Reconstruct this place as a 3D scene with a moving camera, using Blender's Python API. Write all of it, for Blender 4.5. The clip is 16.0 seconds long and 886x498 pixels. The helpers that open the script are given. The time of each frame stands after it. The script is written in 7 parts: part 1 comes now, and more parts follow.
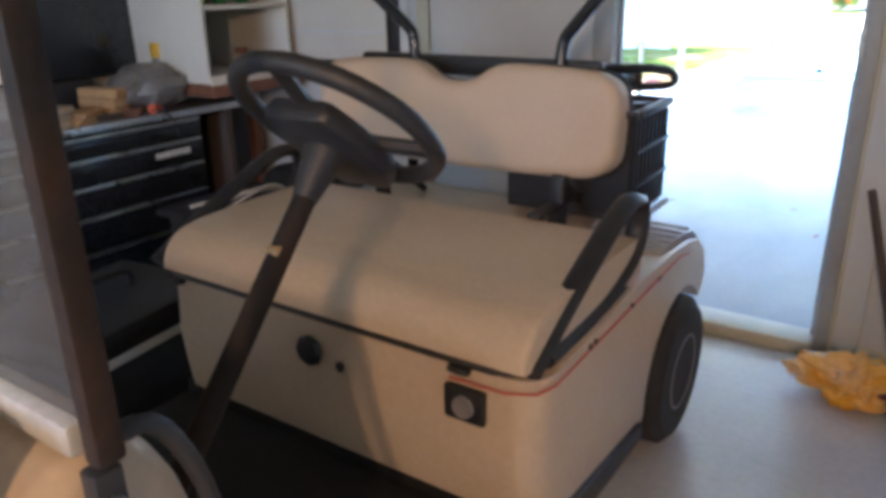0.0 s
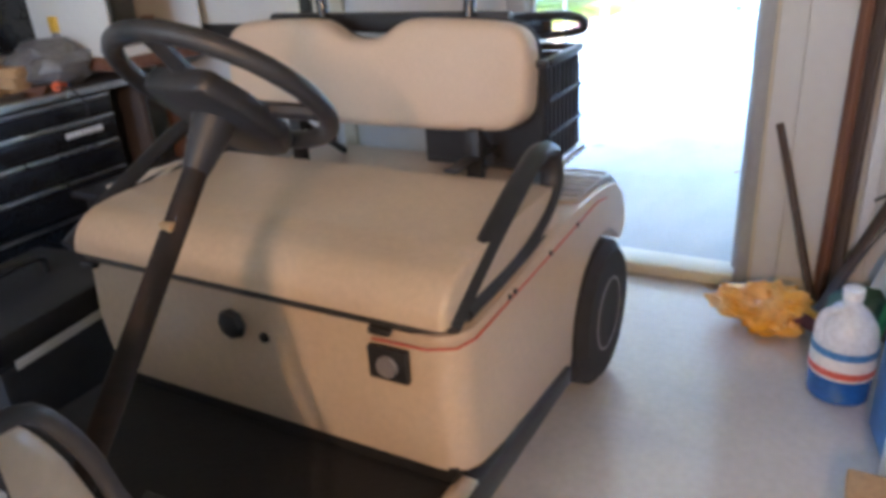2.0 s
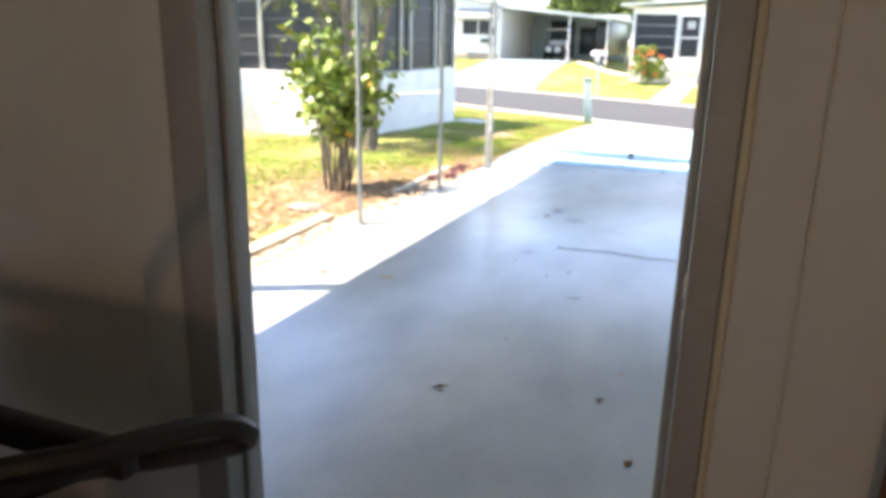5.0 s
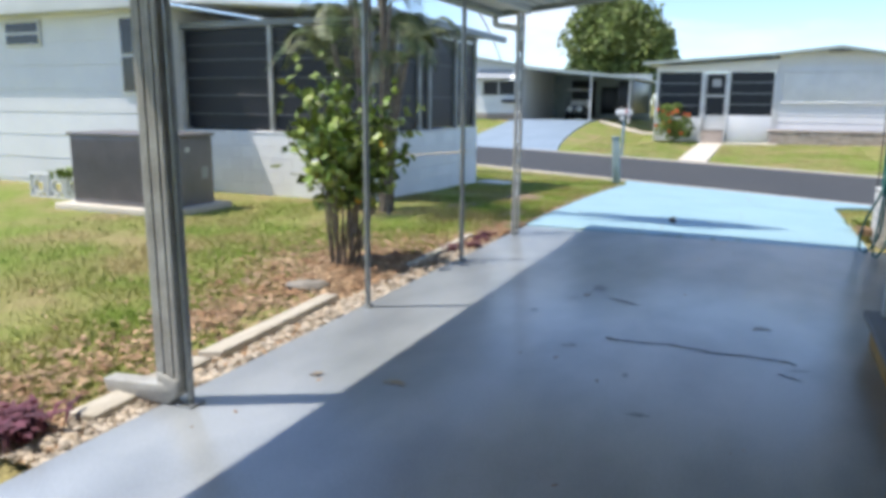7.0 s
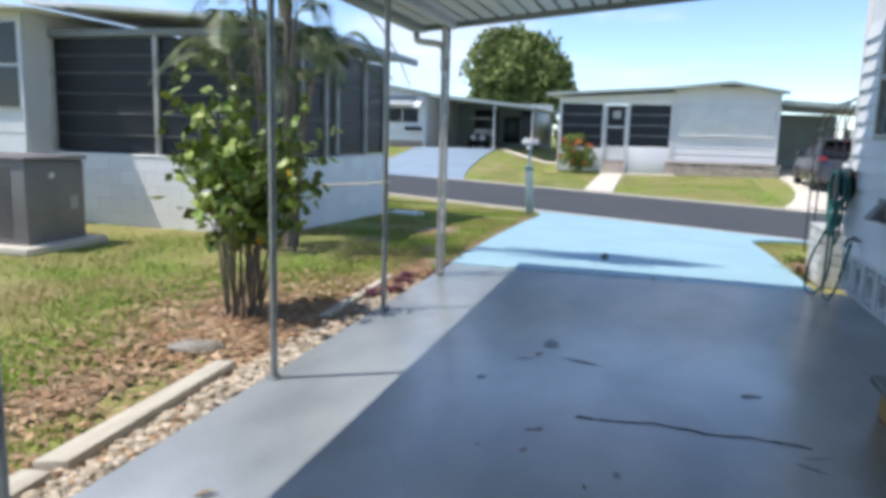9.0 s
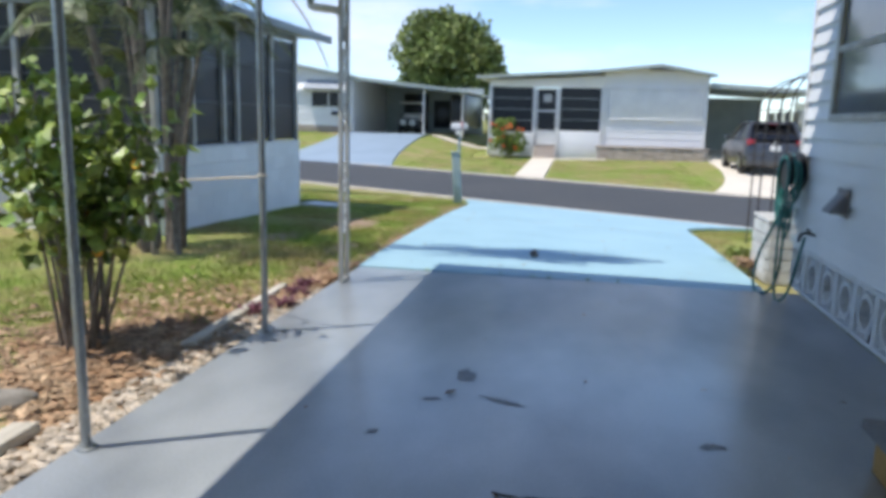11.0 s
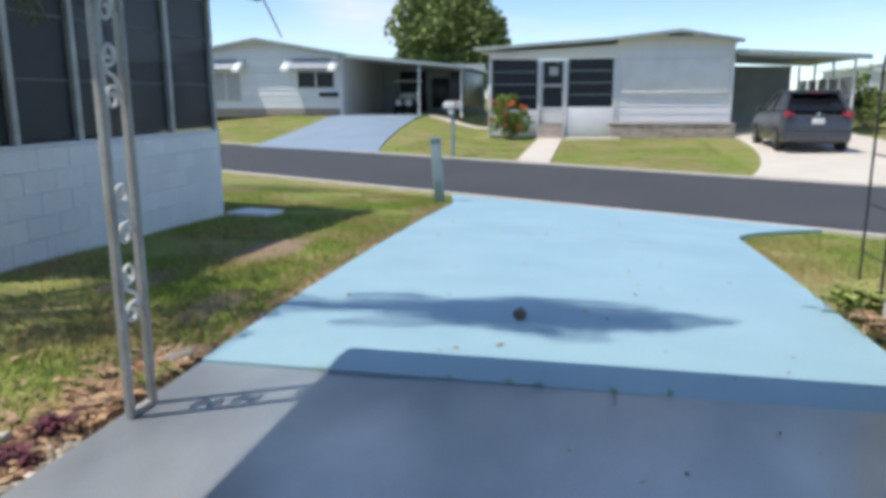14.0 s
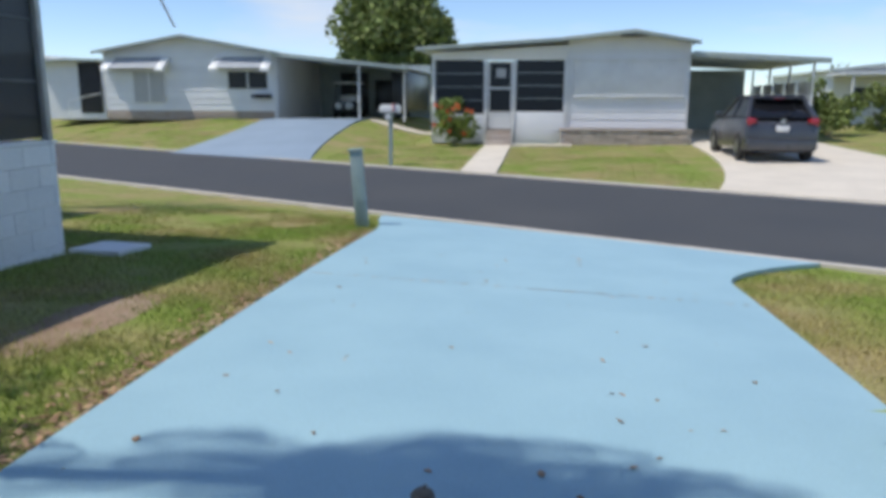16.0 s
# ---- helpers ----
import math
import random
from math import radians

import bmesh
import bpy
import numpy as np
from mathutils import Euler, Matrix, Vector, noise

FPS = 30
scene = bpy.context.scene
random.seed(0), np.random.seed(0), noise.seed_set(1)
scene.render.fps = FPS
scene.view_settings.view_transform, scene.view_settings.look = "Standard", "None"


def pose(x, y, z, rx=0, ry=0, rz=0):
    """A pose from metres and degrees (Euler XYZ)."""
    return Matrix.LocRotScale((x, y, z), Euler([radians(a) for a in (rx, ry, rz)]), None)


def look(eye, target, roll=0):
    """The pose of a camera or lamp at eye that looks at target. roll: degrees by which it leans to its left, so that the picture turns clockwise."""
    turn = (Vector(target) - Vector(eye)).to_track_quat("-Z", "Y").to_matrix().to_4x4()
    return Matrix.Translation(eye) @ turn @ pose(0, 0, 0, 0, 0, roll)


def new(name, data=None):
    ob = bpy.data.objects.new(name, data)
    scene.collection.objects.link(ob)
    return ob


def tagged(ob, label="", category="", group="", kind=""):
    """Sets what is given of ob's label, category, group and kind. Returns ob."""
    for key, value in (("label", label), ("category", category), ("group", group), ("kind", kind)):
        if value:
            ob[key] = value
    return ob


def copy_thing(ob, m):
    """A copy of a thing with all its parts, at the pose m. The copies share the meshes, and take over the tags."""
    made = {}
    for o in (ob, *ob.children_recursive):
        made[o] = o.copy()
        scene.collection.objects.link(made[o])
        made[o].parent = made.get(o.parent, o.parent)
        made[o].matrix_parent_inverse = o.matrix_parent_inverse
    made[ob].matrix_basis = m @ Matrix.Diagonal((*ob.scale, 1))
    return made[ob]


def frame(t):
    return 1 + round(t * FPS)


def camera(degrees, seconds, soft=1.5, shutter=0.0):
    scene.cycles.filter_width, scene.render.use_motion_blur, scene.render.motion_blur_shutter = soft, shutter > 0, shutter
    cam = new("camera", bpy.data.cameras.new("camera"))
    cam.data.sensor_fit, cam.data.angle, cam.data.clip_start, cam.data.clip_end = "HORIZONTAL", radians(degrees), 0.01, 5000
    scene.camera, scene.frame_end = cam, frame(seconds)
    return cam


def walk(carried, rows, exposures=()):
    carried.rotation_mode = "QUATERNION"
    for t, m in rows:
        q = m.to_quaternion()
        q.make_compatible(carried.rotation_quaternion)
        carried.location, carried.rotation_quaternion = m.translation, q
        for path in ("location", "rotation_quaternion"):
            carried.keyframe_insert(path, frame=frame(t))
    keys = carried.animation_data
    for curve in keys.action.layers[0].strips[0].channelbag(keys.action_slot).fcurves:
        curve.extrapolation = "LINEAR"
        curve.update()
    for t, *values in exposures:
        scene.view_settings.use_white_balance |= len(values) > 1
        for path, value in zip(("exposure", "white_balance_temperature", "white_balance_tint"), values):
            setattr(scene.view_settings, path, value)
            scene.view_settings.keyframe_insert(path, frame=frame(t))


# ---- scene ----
cam = camera(62.5, 16.0, soft=4.3)

EXPOSURES = [(0, 4.15, 6000, 10), (1.0, 4.5, 6000, 10), (3.3, 4.7, 6050, 10), (4.0, 4.2, 6800, 11), (4.5, 3.35, 7600, 13), (5.0, 2.6, 8000, 14),
             (7.3, 0.92, 6600, 10), (10, 0.85, 6550, 10), (12.3, 0.72, 6600, 10), (14, 0.58, 6650, 10), (16, 0.34, 6550, 10)]
PATH = [
    (0, (3.14, -11.138, 1.364), (2.077, -9.591, 0.675), -1.2),
    (0.5, (3.149, -11.148, 1.332), (2.097, -9.626, 0.572), -2.0),
    (1, (3.167, -11.166, 1.323), (2.137, -9.651, 0.519), -3.0),
    (1.5, (3.19, -11.171, 1.326), (2.204, -9.634, 0.509), -3.6),
    (2, (3.196, -11.102, 1.361), (2.276, -9.515, 0.562), -3.9),
    (2.5, (3.127, -10.952, 1.396), (2.286, -9.294, 0.66), -3.8),
    (3, (3.029, -10.739, 1.453), (2.34, -8.995, 0.757), -1.5),
    (3.5, (3.024, -10.433, 1.48), (2.41, -8.648, 0.818), -0.6),
    (4, (3.036, -10.087, 1.48), (2.416, -8.29, 0.859), 0.3),
    (4.5, (2.979, -9.708, 1.496), (2.314, -7.914, 0.916), 0.7),
    (5, (2.938, -9.394, 1.532), (2.221, -7.61, 0.983), 1.1),
    (7.5, (2.472, -8.192, 1.44), (1.681, -6.39, 1.084), 0.6),
    (8, (2.409, -7.882, 1.426), (1.67, -6.052, 1.1), 0.9),
    (8.5, (2.271, -7.72, 1.439), (1.619, -5.855, 1.127), 1.2),
    (9, (2.01, -7.616, 1.426), (1.473, -5.716, 1.109), 1.6),
    (9.5, (1.866, -7.479, 1.417), (1.443, -5.554, 1.081), 1.9),
    (10, (1.896, -7.241, 1.404), (1.562, -5.301, 1.051), 1.9),
    (12.5, (2.076, -5.113, 1.411), (1.658, -3.189, 1.064), 0.4),
    (13, (2.009, -4.532, 1.391), (1.626, -2.604, 1.019), 0.2),
    (13.5, (1.979, -3.939, 1.378), (1.613, -2.013, 0.984), -0.2),
    (14, (1.961, -3.369, 1.376), (1.567, -1.451, 0.971), -0.2),
    (14.5, (1.977, -2.835, 1.378), (1.535, -0.928, 0.97), -0.1),
    (15, (1.982, -2.284, 1.37), (1.514, -0.383, 0.962), 0.3),
    (15.5, (1.969, -1.705, 1.367), (1.547, 0.208, 0.965), 0.3),
    (16, (1.915, -1.149, 1.376), (1.652, 0.793, 0.979), 0.2),
]
walk(cam, [(t, look(eye, target, roll)) for t, eye, target, roll in PATH],
     EXPOSURES)

# ---- world and sun ----
SUN_TO = Vector((-1.12, -0.60, 2.48)).normalized()
world = bpy.data.worlds.new("sky")
scene.world = world
world.use_nodes = True
wn = world.node_tree.nodes
sky = wn.new("ShaderNodeTexSky")
sky.sky_type = "NISHITA"
sky.sun_disc = False
sky.sun_elevation = math.asin(SUN_TO.z)
sky.sun_rotation = math.atan2(SUN_TO.x, SUN_TO.y)
sky.dust_density, sky.air_density, sky.ozone_density = 0.12, 0.75, 1.5
coords = wn.new("ShaderNodeTexCoord")
stretch = wn.new("ShaderNodeMapping")
stretch.inputs["Scale"].default_value = (1.2, 1.2, 5.0)
cloud = wn.new("ShaderNodeTexNoise")
cloud.inputs["Scale"].default_value = 1.6
cloud.inputs["Detail"].default_value = 7.0
cloud.inputs["Roughness"].default_value = 0.58
cramp = wn.new("ShaderNodeValToRGB")
cramp.color_ramp.elements[0].position, cramp.color_ramp.elements[0].color = 0.53, (0, 0, 0, 1)
cramp.color_ramp.elements[1].position, cramp.color_ramp.elements[1].color = 0.80, (1, 1, 1, 1)
cmix = wn.new("ShaderNodeMix")
cmix.data_type = "RGBA"
cmix.inputs[7].default_value = (5.0, 5.2, 5.6, 1)
wl = world.node_tree.links
wl.new(coords.outputs["Generated"], stretch.inputs["Vector"])
wl.new(stretch.outputs["Vector"], cloud.inputs["Vector"])
wl.new(cloud.outputs["Fac"], cramp.inputs["Fac"])
wl.new(cramp.outputs["Color"], cmix.inputs[0])
tint = wn.new("ShaderNodeMix")
tint.data_type, tint.blend_type = "RGBA", "MULTIPLY"
tint.inputs[0].default_value = 1.0
tint.inputs[7].default_value = (0.88, 0.95, 1.05, 1)
wl.new(sky.outputs["Color"], tint.inputs[6])
wl.new(tint.outputs[2], cmix.inputs[6])
wl.new(cmix.outputs[2], wn["Background"].inputs["Color"])
wn["Background"].inputs["Strength"].default_value = 0.125

sun = new("sun", bpy.data.lights.new("sun", "SUN"))
sun.data.energy, sun.data.angle, sun.data.color = 2.6, radians(0.6), (1.0, 0.95, 0.87)
sun.matrix_world = look(SUN_TO * 50, (0, 0, 0))

# unseen windows assumed behind the walker: a wide pale fill lamp for the room, and a small warm lamp for the cart front
back_light = new("back_fill_light", bpy.data.lights.new("back_fill_light", "AREA"))
back_light.data.shape, back_light.data.size, back_light.data.size_y = "RECTANGLE", 1.15, 0.9
back_light.data.energy, back_light.data.color = 1.75, (0.84, 0.92, 1.0)
back_light.matrix_world = look((1.65, -13.36, 1.67), (2.0, -10.0, 0.9))
side_light = new("side_warm_light", bpy.data.lights.new("side_warm_light", "AREA"))
side_light.data.shape, side_light.data.size, side_light.data.size_y = "RECTANGLE", 0.09, 0.22
side_light.data.energy, side_light.data.color = 2.1, (1.0, 0.60, 0.33)
side_light.matrix_world = look((3.70, -12.75, 1.85), (2.2, -10.0, 0.5))


# ---- materials ----
def mat(name, color, rough=0.6, metal=0.0, second=None, scale=6.0, amount=0.5, bump=0.0, bump_scale=60.0,
        fine=0.12, coat=0.0, stretch=(1, 1, 1), spec=0.5, island=0.0, vary=0.12):
    """A surface with broad stains (second colour), fine grain and fine relief, in metres."""
    m = bpy.data.materials.new(name)
    m.use_nodes = True
    n, l = m.node_tree.nodes, m.node_tree.links
    b = n["Principled BSDF"]
    b.inputs["Roughness"].default_value, b.inputs["Metallic"].default_value = rough, metal
    b.inputs["Coat Weight"].default_value = coat
    b.inputs["Coat Roughness"].default_value = rough * 0.8
    b.inputs["Specular IOR Level"].default_value = spec
    geo = n.new("ShaderNodeNewGeometry")
    mp = n.new("ShaderNodeMapping")
    mp.inputs["Scale"].default_value = stretch
    l.new(geo.outputs["Position"], mp.inputs["Vector"])
    big = n.new("ShaderNodeTexNoise")
    big.inputs["Scale"].default_value, big.inputs["Detail"].default_value = scale, 5.0
    l.new(mp.outputs["Vector"], big.inputs["Vector"])
    small = n.new("ShaderNodeTexNoise")
    small.inputs["Scale"].default_value, small.inputs["Detail"].default_value = bump_scale, 3.0
    l.new(mp.outputs["Vector"], small.inputs["Vector"])
    ramp = n.new("ShaderNodeMapRange")
    ramp.inputs["From Min"].default_value, ramp.inputs["From Max"].default_value = 0.38, 0.66
    ramp.inputs["To Max"].default_value = amount
    l.new(big.outputs["Fac"], ramp.inputs["Value"])
    mix = n.new("ShaderNodeMix")
    mix.data_type = "RGBA"
    mix.inputs[6].default_value = (*color, 1)
    c2 = second if second else tuple(c * 0.72 for c in color)
    mix.inputs[7].default_value = (*c2, 1)
    l.new(ramp.outputs["Result"], mix.inputs[0])
    grain = n.new("ShaderNodeMix")
    grain.data_type, grain.blend_type = "RGBA", "MULTIPLY"
    grain.inputs[0].default_value = 1.0
    gr = n.new("ShaderNodeMapRange")
    gr.inputs["From Min"].default_value, gr.inputs["From Max"].default_value = 0.3, 0.7
    gr.inputs["To Min"].default_value, gr.inputs["To Max"].default_value = 1 - fine, 1 + fine
    l.new(small.outputs["Fac"], gr.inputs["Value"])
    l.new(mix.outputs[2], grain.inputs[6])
    l.new(gr.outputs["Result"], grain.inputs[7])
    out = grain.outputs[2]
    if island:
        info = n.new("ShaderNodeObjectInfo")
        add = n.new("ShaderNodeMath")
        add.operation = "ADD"
        l.new(info.outputs["Random"], add.inputs[0])
        l.new(geo.outputs["Random Per Island"], add.inputs[1])
        fr = n.new("ShaderNodeMath")
        fr.operation = "FRACT"
        l.new(add.outputs[0], fr.inputs[0])
        ir = n.new("ShaderNodeMapRange")
        ir.inputs["To Min"].default_value, ir.inputs["To Max"].default_value = 1 - island, 1 + island
        l.new(fr.outputs[0], ir.inputs["Value"])
        im = n.new("ShaderNodeMix")
        im.data_type, im.blend_type = "RGBA", "MULTIPLY"
        im.inputs[0].default_value = 1.0
        l.new(out, im.inputs[6])
        l.new(ir.outputs["Result"], im.inputs[7])
        out = im.outputs[2]
    l.new(out, b.inputs["Base Color"])
    rr = n.new("ShaderNodeMapRange")
    rr.inputs["To Min"].default_value, rr.inputs["To Max"].default_value = max(0.03, rough - vary), min(1, rough + vary)
    l.new(big.outputs["Fac"], rr.inputs["Value"])
    l.new(rr.outputs["Result"], b.inputs["Roughness"])
    if bump:
        bp = n.new("ShaderNodeBump")
        bp.inputs["Strength"].default_value, bp.inputs["Distance"].default_value = bump, 0.01
        l.new(small.outputs["Fac"], bp.inputs["Height"])
        l.new(bp.outputs["Normal"], b.inputs["Normal"])
    return m


def glass(name, color=(0.9, 0.95, 0.95), alpha=0.25, rough=0.05):
    """A thin pane: mostly clear, with a glossy face."""
    m = bpy.data.materials.new(name)
    m.use_nodes = True
    n, l = m.node_tree.nodes, m.node_tree.links
    b = n["Principled BSDF"]
    b.inputs["Base Color"].default_value = (*color, 1)
    b.inputs["Roughness"].default_value = rough
    clear = n.new("ShaderNodeBsdfTransparent")
    mixs = n.new("ShaderNodeMixShader")
    mixs.inputs[0].default_value = alpha
    l.new(clear.outputs[0], mixs.inputs[1])
    l.new(b.outputs[0], mixs.inputs[2])
    l.new(mixs.outputs[0], n["Material Output"].inputs["Surface"])
    return m


M = {}
M["slab"] = mat("painted_slab", (0.41, 0.44, 0.465), 0.32, second=(0.265, 0.29, 0.315), scale=1.1, amount=1.0, stretch=(1.5, 0.8, 1), vary=0.08, coat=0.6, bump=0.04, bump_scale=70, fine=0.10, spec=1.0)
M["garage_floor"] = mat("garage_floor_paint", (0.60, 0.60, 0.59), 0.19, second=(0.46, 0.46, 0.455), scale=1.3, amount=0.9, bump=0.015, bump_scale=40, fine=0.05, spec=1.0)
M["drive"] = mat("blue_drive_paint", (0.355, 0.555, 0.63), 0.55, second=(0.30, 0.485, 0.57), scale=1.0, amount=0.75, bump=0.25, bump_scale=110, fine=0.07)
M["drive_far"] = mat("worn_blue_drive", (0.28, 0.36, 0.44), 0.6, second=(0.24, 0.31, 0.38), scale=0.7, amount=0.5, bump=0.2, bump_scale=90)
M["asphalt"] = mat("asphalt", (0.058, 0.062, 0.067), 0.85, second=(0.082, 0.084, 0.086), scale=0.5, amount=0.5, bump=0.5, bump_scale=140, fine=0.3)
M["kerb"] = mat("kerb_concrete", (0.64, 0.59, 0.51), 0.85, scale=2.5, bump=0.4, bump_scale=60)
M["concrete"] = mat("pale_concrete", (0.72, 0.65, 0.54), 0.85, scale=1.2, amount=0.4, bump=0.3, bump_scale=80)
M["grass"] = mat("lawn_ground", (0.22, 0.27, 0.065), 0.95, second=(0.36, 0.28, 0.15), scale=0.9, amount=0.85, bump=0.9, bump_scale=45, fine=0.45, spec=0.1)
M["blade"] = mat("grass_blade", (0.26, 0.36, 0.07), 0.7, second=(0.42, 0.35, 0.15), scale=0.9, amount=0.95, bump_scale=30, fine=0.25, island=0.4, spec=0.2)
M["mulch"] = mat("dry_leaf_litter", (0.32, 0.195, 0.115), 0.95, second=(0.48, 0.35, 0.23), scale=4, amount=0.9, bump=0.9, bump_scale=50, fine=0.45, island=0.5, spec=0.1)
M["pebble"] = mat("river_pebble", (0.44, 0.36, 0.27), 0.75, second=(0.55, 0.50, 0.44), scale=9, bump=0.2, island=0.5)
M["timber"] = mat("weathered_timber", (0.62, 0.57, 0.48), 0.9, second=(0.48, 0.43, 0.35), scale=3, amount=0.8, stretch=(8, 1, 8), bump=0.4, bump_scale=40)
M["white_siding"] = mat("white_siding", (0.74, 0.75, 0.76), 0.5, second=(0.66, 0.67, 0.69), scale=1.3, amount=0.5, bump=0.05, fine=0.04, island=0.04)
M["white_block"] = mat("white_painted_block", (0.88, 0.88, 0.87), 0.75, second=(0.76, 0.76, 0.75), scale=1.4, amount=0.45, bump=0.4, bump_scale=55, fine=0.06, island=0.05)
M["white_trim"] = mat("white_aluminium", (0.72, 0.73, 0.73), 0.4, scale=2, amount=0.35, fine=0.04)
M["grey_post"] = mat("weathered_white_post", (0.50, 0.50, 0.47), 0.5, second=(0.36, 0.34, 0.30), scale=6, amount=0.8, bump=0.15)
M["galv"] = mat("dull_galvanised_pipe", (0.36, 0.38, 0.38), 0.42, metal=0.6, second=(0.25, 0.26, 0.26), scale=9, bump=0.1)
M["screen"] = mat("dark_insect_screen", (0.012, 0.014, 0.018), 0.35, second=(0.020, 0.022, 0.027), scale=1.2, fine=0.1, spec=0.4)
# near-black base colour painted as indoor shade; also on the vent and meters
M["dark_room"] = mat("shade_and_dark_parts", (0.03, 0.031, 0.036), 0.8, scale=2)
M["curtain"] = mat("pale_curtain", (0.45, 0.46, 0.47), 0.9, scale=5, stretch=(6, 6, 1))
M["roof"] = mat("painted_metal_roof", (0.62, 0.64, 0.62), 0.5, second=(0.45, 0.48, 0.46), scale=0.8, amount=0.6)
# fascia colour, also painted as shade on far carport walls and one roof
M["roof_edge"] = mat("grey_green_fascia_and_shade", (0.35, 0.40, 0.38), 0.5, scale=1.5)
M["brick"] = mat("pinkish_brick", (0.42, 0.34, 0.28), 0.85, second=(0.52, 0.47, 0.42), scale=5, amount=0.7, bump=0.4, island=0.25)
M["mortar"] = mat("mortar", (0.46, 0.44, 0.41), 0.95, scale=6, bump=0.4)
M["ac_grey"] = mat("ac_grey_enamel", (0.22, 0.205, 0.21), 0.5, second=(0.17, 0.16, 0.16), scale=3, amount=0.5)
M["bark"] = mat("grey_bark", (0.135, 0.112, 0.09), 0.95, second=(0.27, 0.24, 0.20), scale=12, amount=0.8, bump=0.8, bump_scale=40)
M["leaf"] = mat("broad_leaf", (0.14, 0.22, 0.04), 0.45, second=(0.34, 0.38, 0.07), scale=3, amount=0.6, bump_scale=30, fine=0.2, island=0.5)
M["frond"] = mat("palm_frond", (0.105, 0.15, 0.055), 0.5, second=(0.20, 0.20, 0.09), scale=4, amount=0.6, island=0.4)
M["tree_leaf"] = mat("tree_leaf", (0.15, 0.20, 0.045), 0.6, second=(0.23, 0.26, 0.08), scale=0.6, amount=0.6, island=0.5)
M["petal"] = mat("orange_red_petal", (0.75, 0.16, 0.05), 0.6, scale=8)
M["yellow_petal"] = mat("yellow_petal", (0.80, 0.42, 0.03), 0.6, scale=8)
M["purple"] = mat("purple_foliage", (0.13, 0.035, 0.055), 0.6, second=(0.22, 0.08, 0.09), scale=12, island=0.4)
M["garage_wall"] = mat("grey_garage_paint", (0.62, 0.62, 0.605), 0.7, second=(0.54, 0.54, 0.525), scale=1.1, amount=0.5, bump=0.03, bump_scale=30, fine=0.015)
M["garage_trim"] = mat("cream_worn_trim", (0.60, 0.55, 0.42), 0.6, second=(0.50, 0.46, 0.37), scale=4, amount=0.6, bump=0.05, fine=0.04)
M["door_alu"] = mat("grey_door_frame", (0.36, 0.365, 0.36), 0.45, second=(0.29, 0.285, 0.28), scale=4, amount=0.6, fine=0.04)
M["ceiling"] = mat("dim_ceiling_board", (0.45, 0.44, 0.42), 0.85, scale=1.5)
M["tan"] = mat("tan_cart_body", (0.60, 0.475, 0.345), 0.33, second=(0.50, 0.385, 0.27), scale=2.2, amount=0.55, bump=0.03, fine=0.05, coat=0.25)
M["vinyl"] = mat("tan_vinyl", (0.60, 0.465, 0.345), 0.45, second=(0.53, 0.405, 0.295), scale=3, amount=0.5, bump=0.12, bump_scale=160, fine=0.05)
M["black"] = mat("black_plastic", (0.018, 0.018, 0.020), 0.45, second=(0.035, 0.034, 0.034), scale=6, bump=0.1)
M["black_gloss"] = mat("black_enamel", (0.016, 0.018, 0.022), 0.22, second=(0.026, 0.028, 0.032), scale=3, coat=0.3)
M["rubber"] = mat("rubber", (0.022, 0.022, 0.022), 0.85, second=(0.05, 0.047, 0.045), scale=8, bump=0.3, bump_scale=90)
M["steel"] = mat("brushed_steel", (0.62, 0.62, 0.62), 0.3, metal=1.0, scale=8)
M["rust"] = mat("rusty_bronze_post", (0.018, 0.016, 0.015), 0.7, spec=0.2, second=(0.042, 0.024, 0.015), scale=9, amount=0.8, bump=0.2)
M["red_line"] = mat("red_pinstripe", (0.55, 0.10, 0.07), 0.5, scale=10)
M["brown_wood"] = mat("reddish_wood", (0.23, 0.105, 0.06), 0.6, second=(0.15, 0.065, 0.04), scale=3, stretch=(9, 9, 1), amount=0.8, bump=0.2)
M["dark_wood"] = mat("dark_wood", (0.10, 0.07, 0.055), 0.65, second=(0.06, 0.045, 0.038), scale=4, stretch=(6, 6, 1), bump=0.2)
M["box_card"] = mat("cardboard", (0.50, 0.31, 0.15), 0.85, second=(0.42, 0.25, 0.12), scale=4)
M["white_enamel"] = mat("white_enamel", (0.72, 0.70, 0.64), 0.4, second=(0.62, 0.58, 0.50), scale=2, amount=0.5, fine=0.02)
M["bag_yellow"] = mat("yellow_plastic_bag", (0.80, 0.38, 0.025), 0.35, second=(0.78, 0.55, 0.30), scale=7, amount=0.8, bump=0.1)
M["blue_fluid"] = mat("blue_washer_fluid", (0.02, 0.12, 0.42), 0.15, scale=4, coat=0.5)
M["jug"] = mat("translucent_jug", (0.70, 0.74, 0.78), 0.3, scale=4, coat=0.2)
M["label"] = mat("white_label", (0.78, 0.78, 0.76), 0.5, scale=5)
M["label_blue"] = mat("blue_label", (0.06, 0.22, 0.50), 0.5, scale=5)
M["label_red"] = mat("red_label", (0.60, 0.10, 0.07), 0.5, scale=5)
M["green"] = mat("green_plastic", (0.03, 0.22, 0.08), 0.4, scale=5)
M["lime"] = mat("lime_plastic", (0.30, 0.55, 0.05), 0.4, scale=5)
M["orange"] = mat("orange_plastic", (0.75, 0.13, 0.03), 0.4, scale=5)
M["yellow"] = mat("yellow_lid", (0.70, 0.42, 0.03), 0.45, scale=5)
M["hose"] = mat("green_hose", (0.02, 0.15, 0.135), 0.45, scale=8)
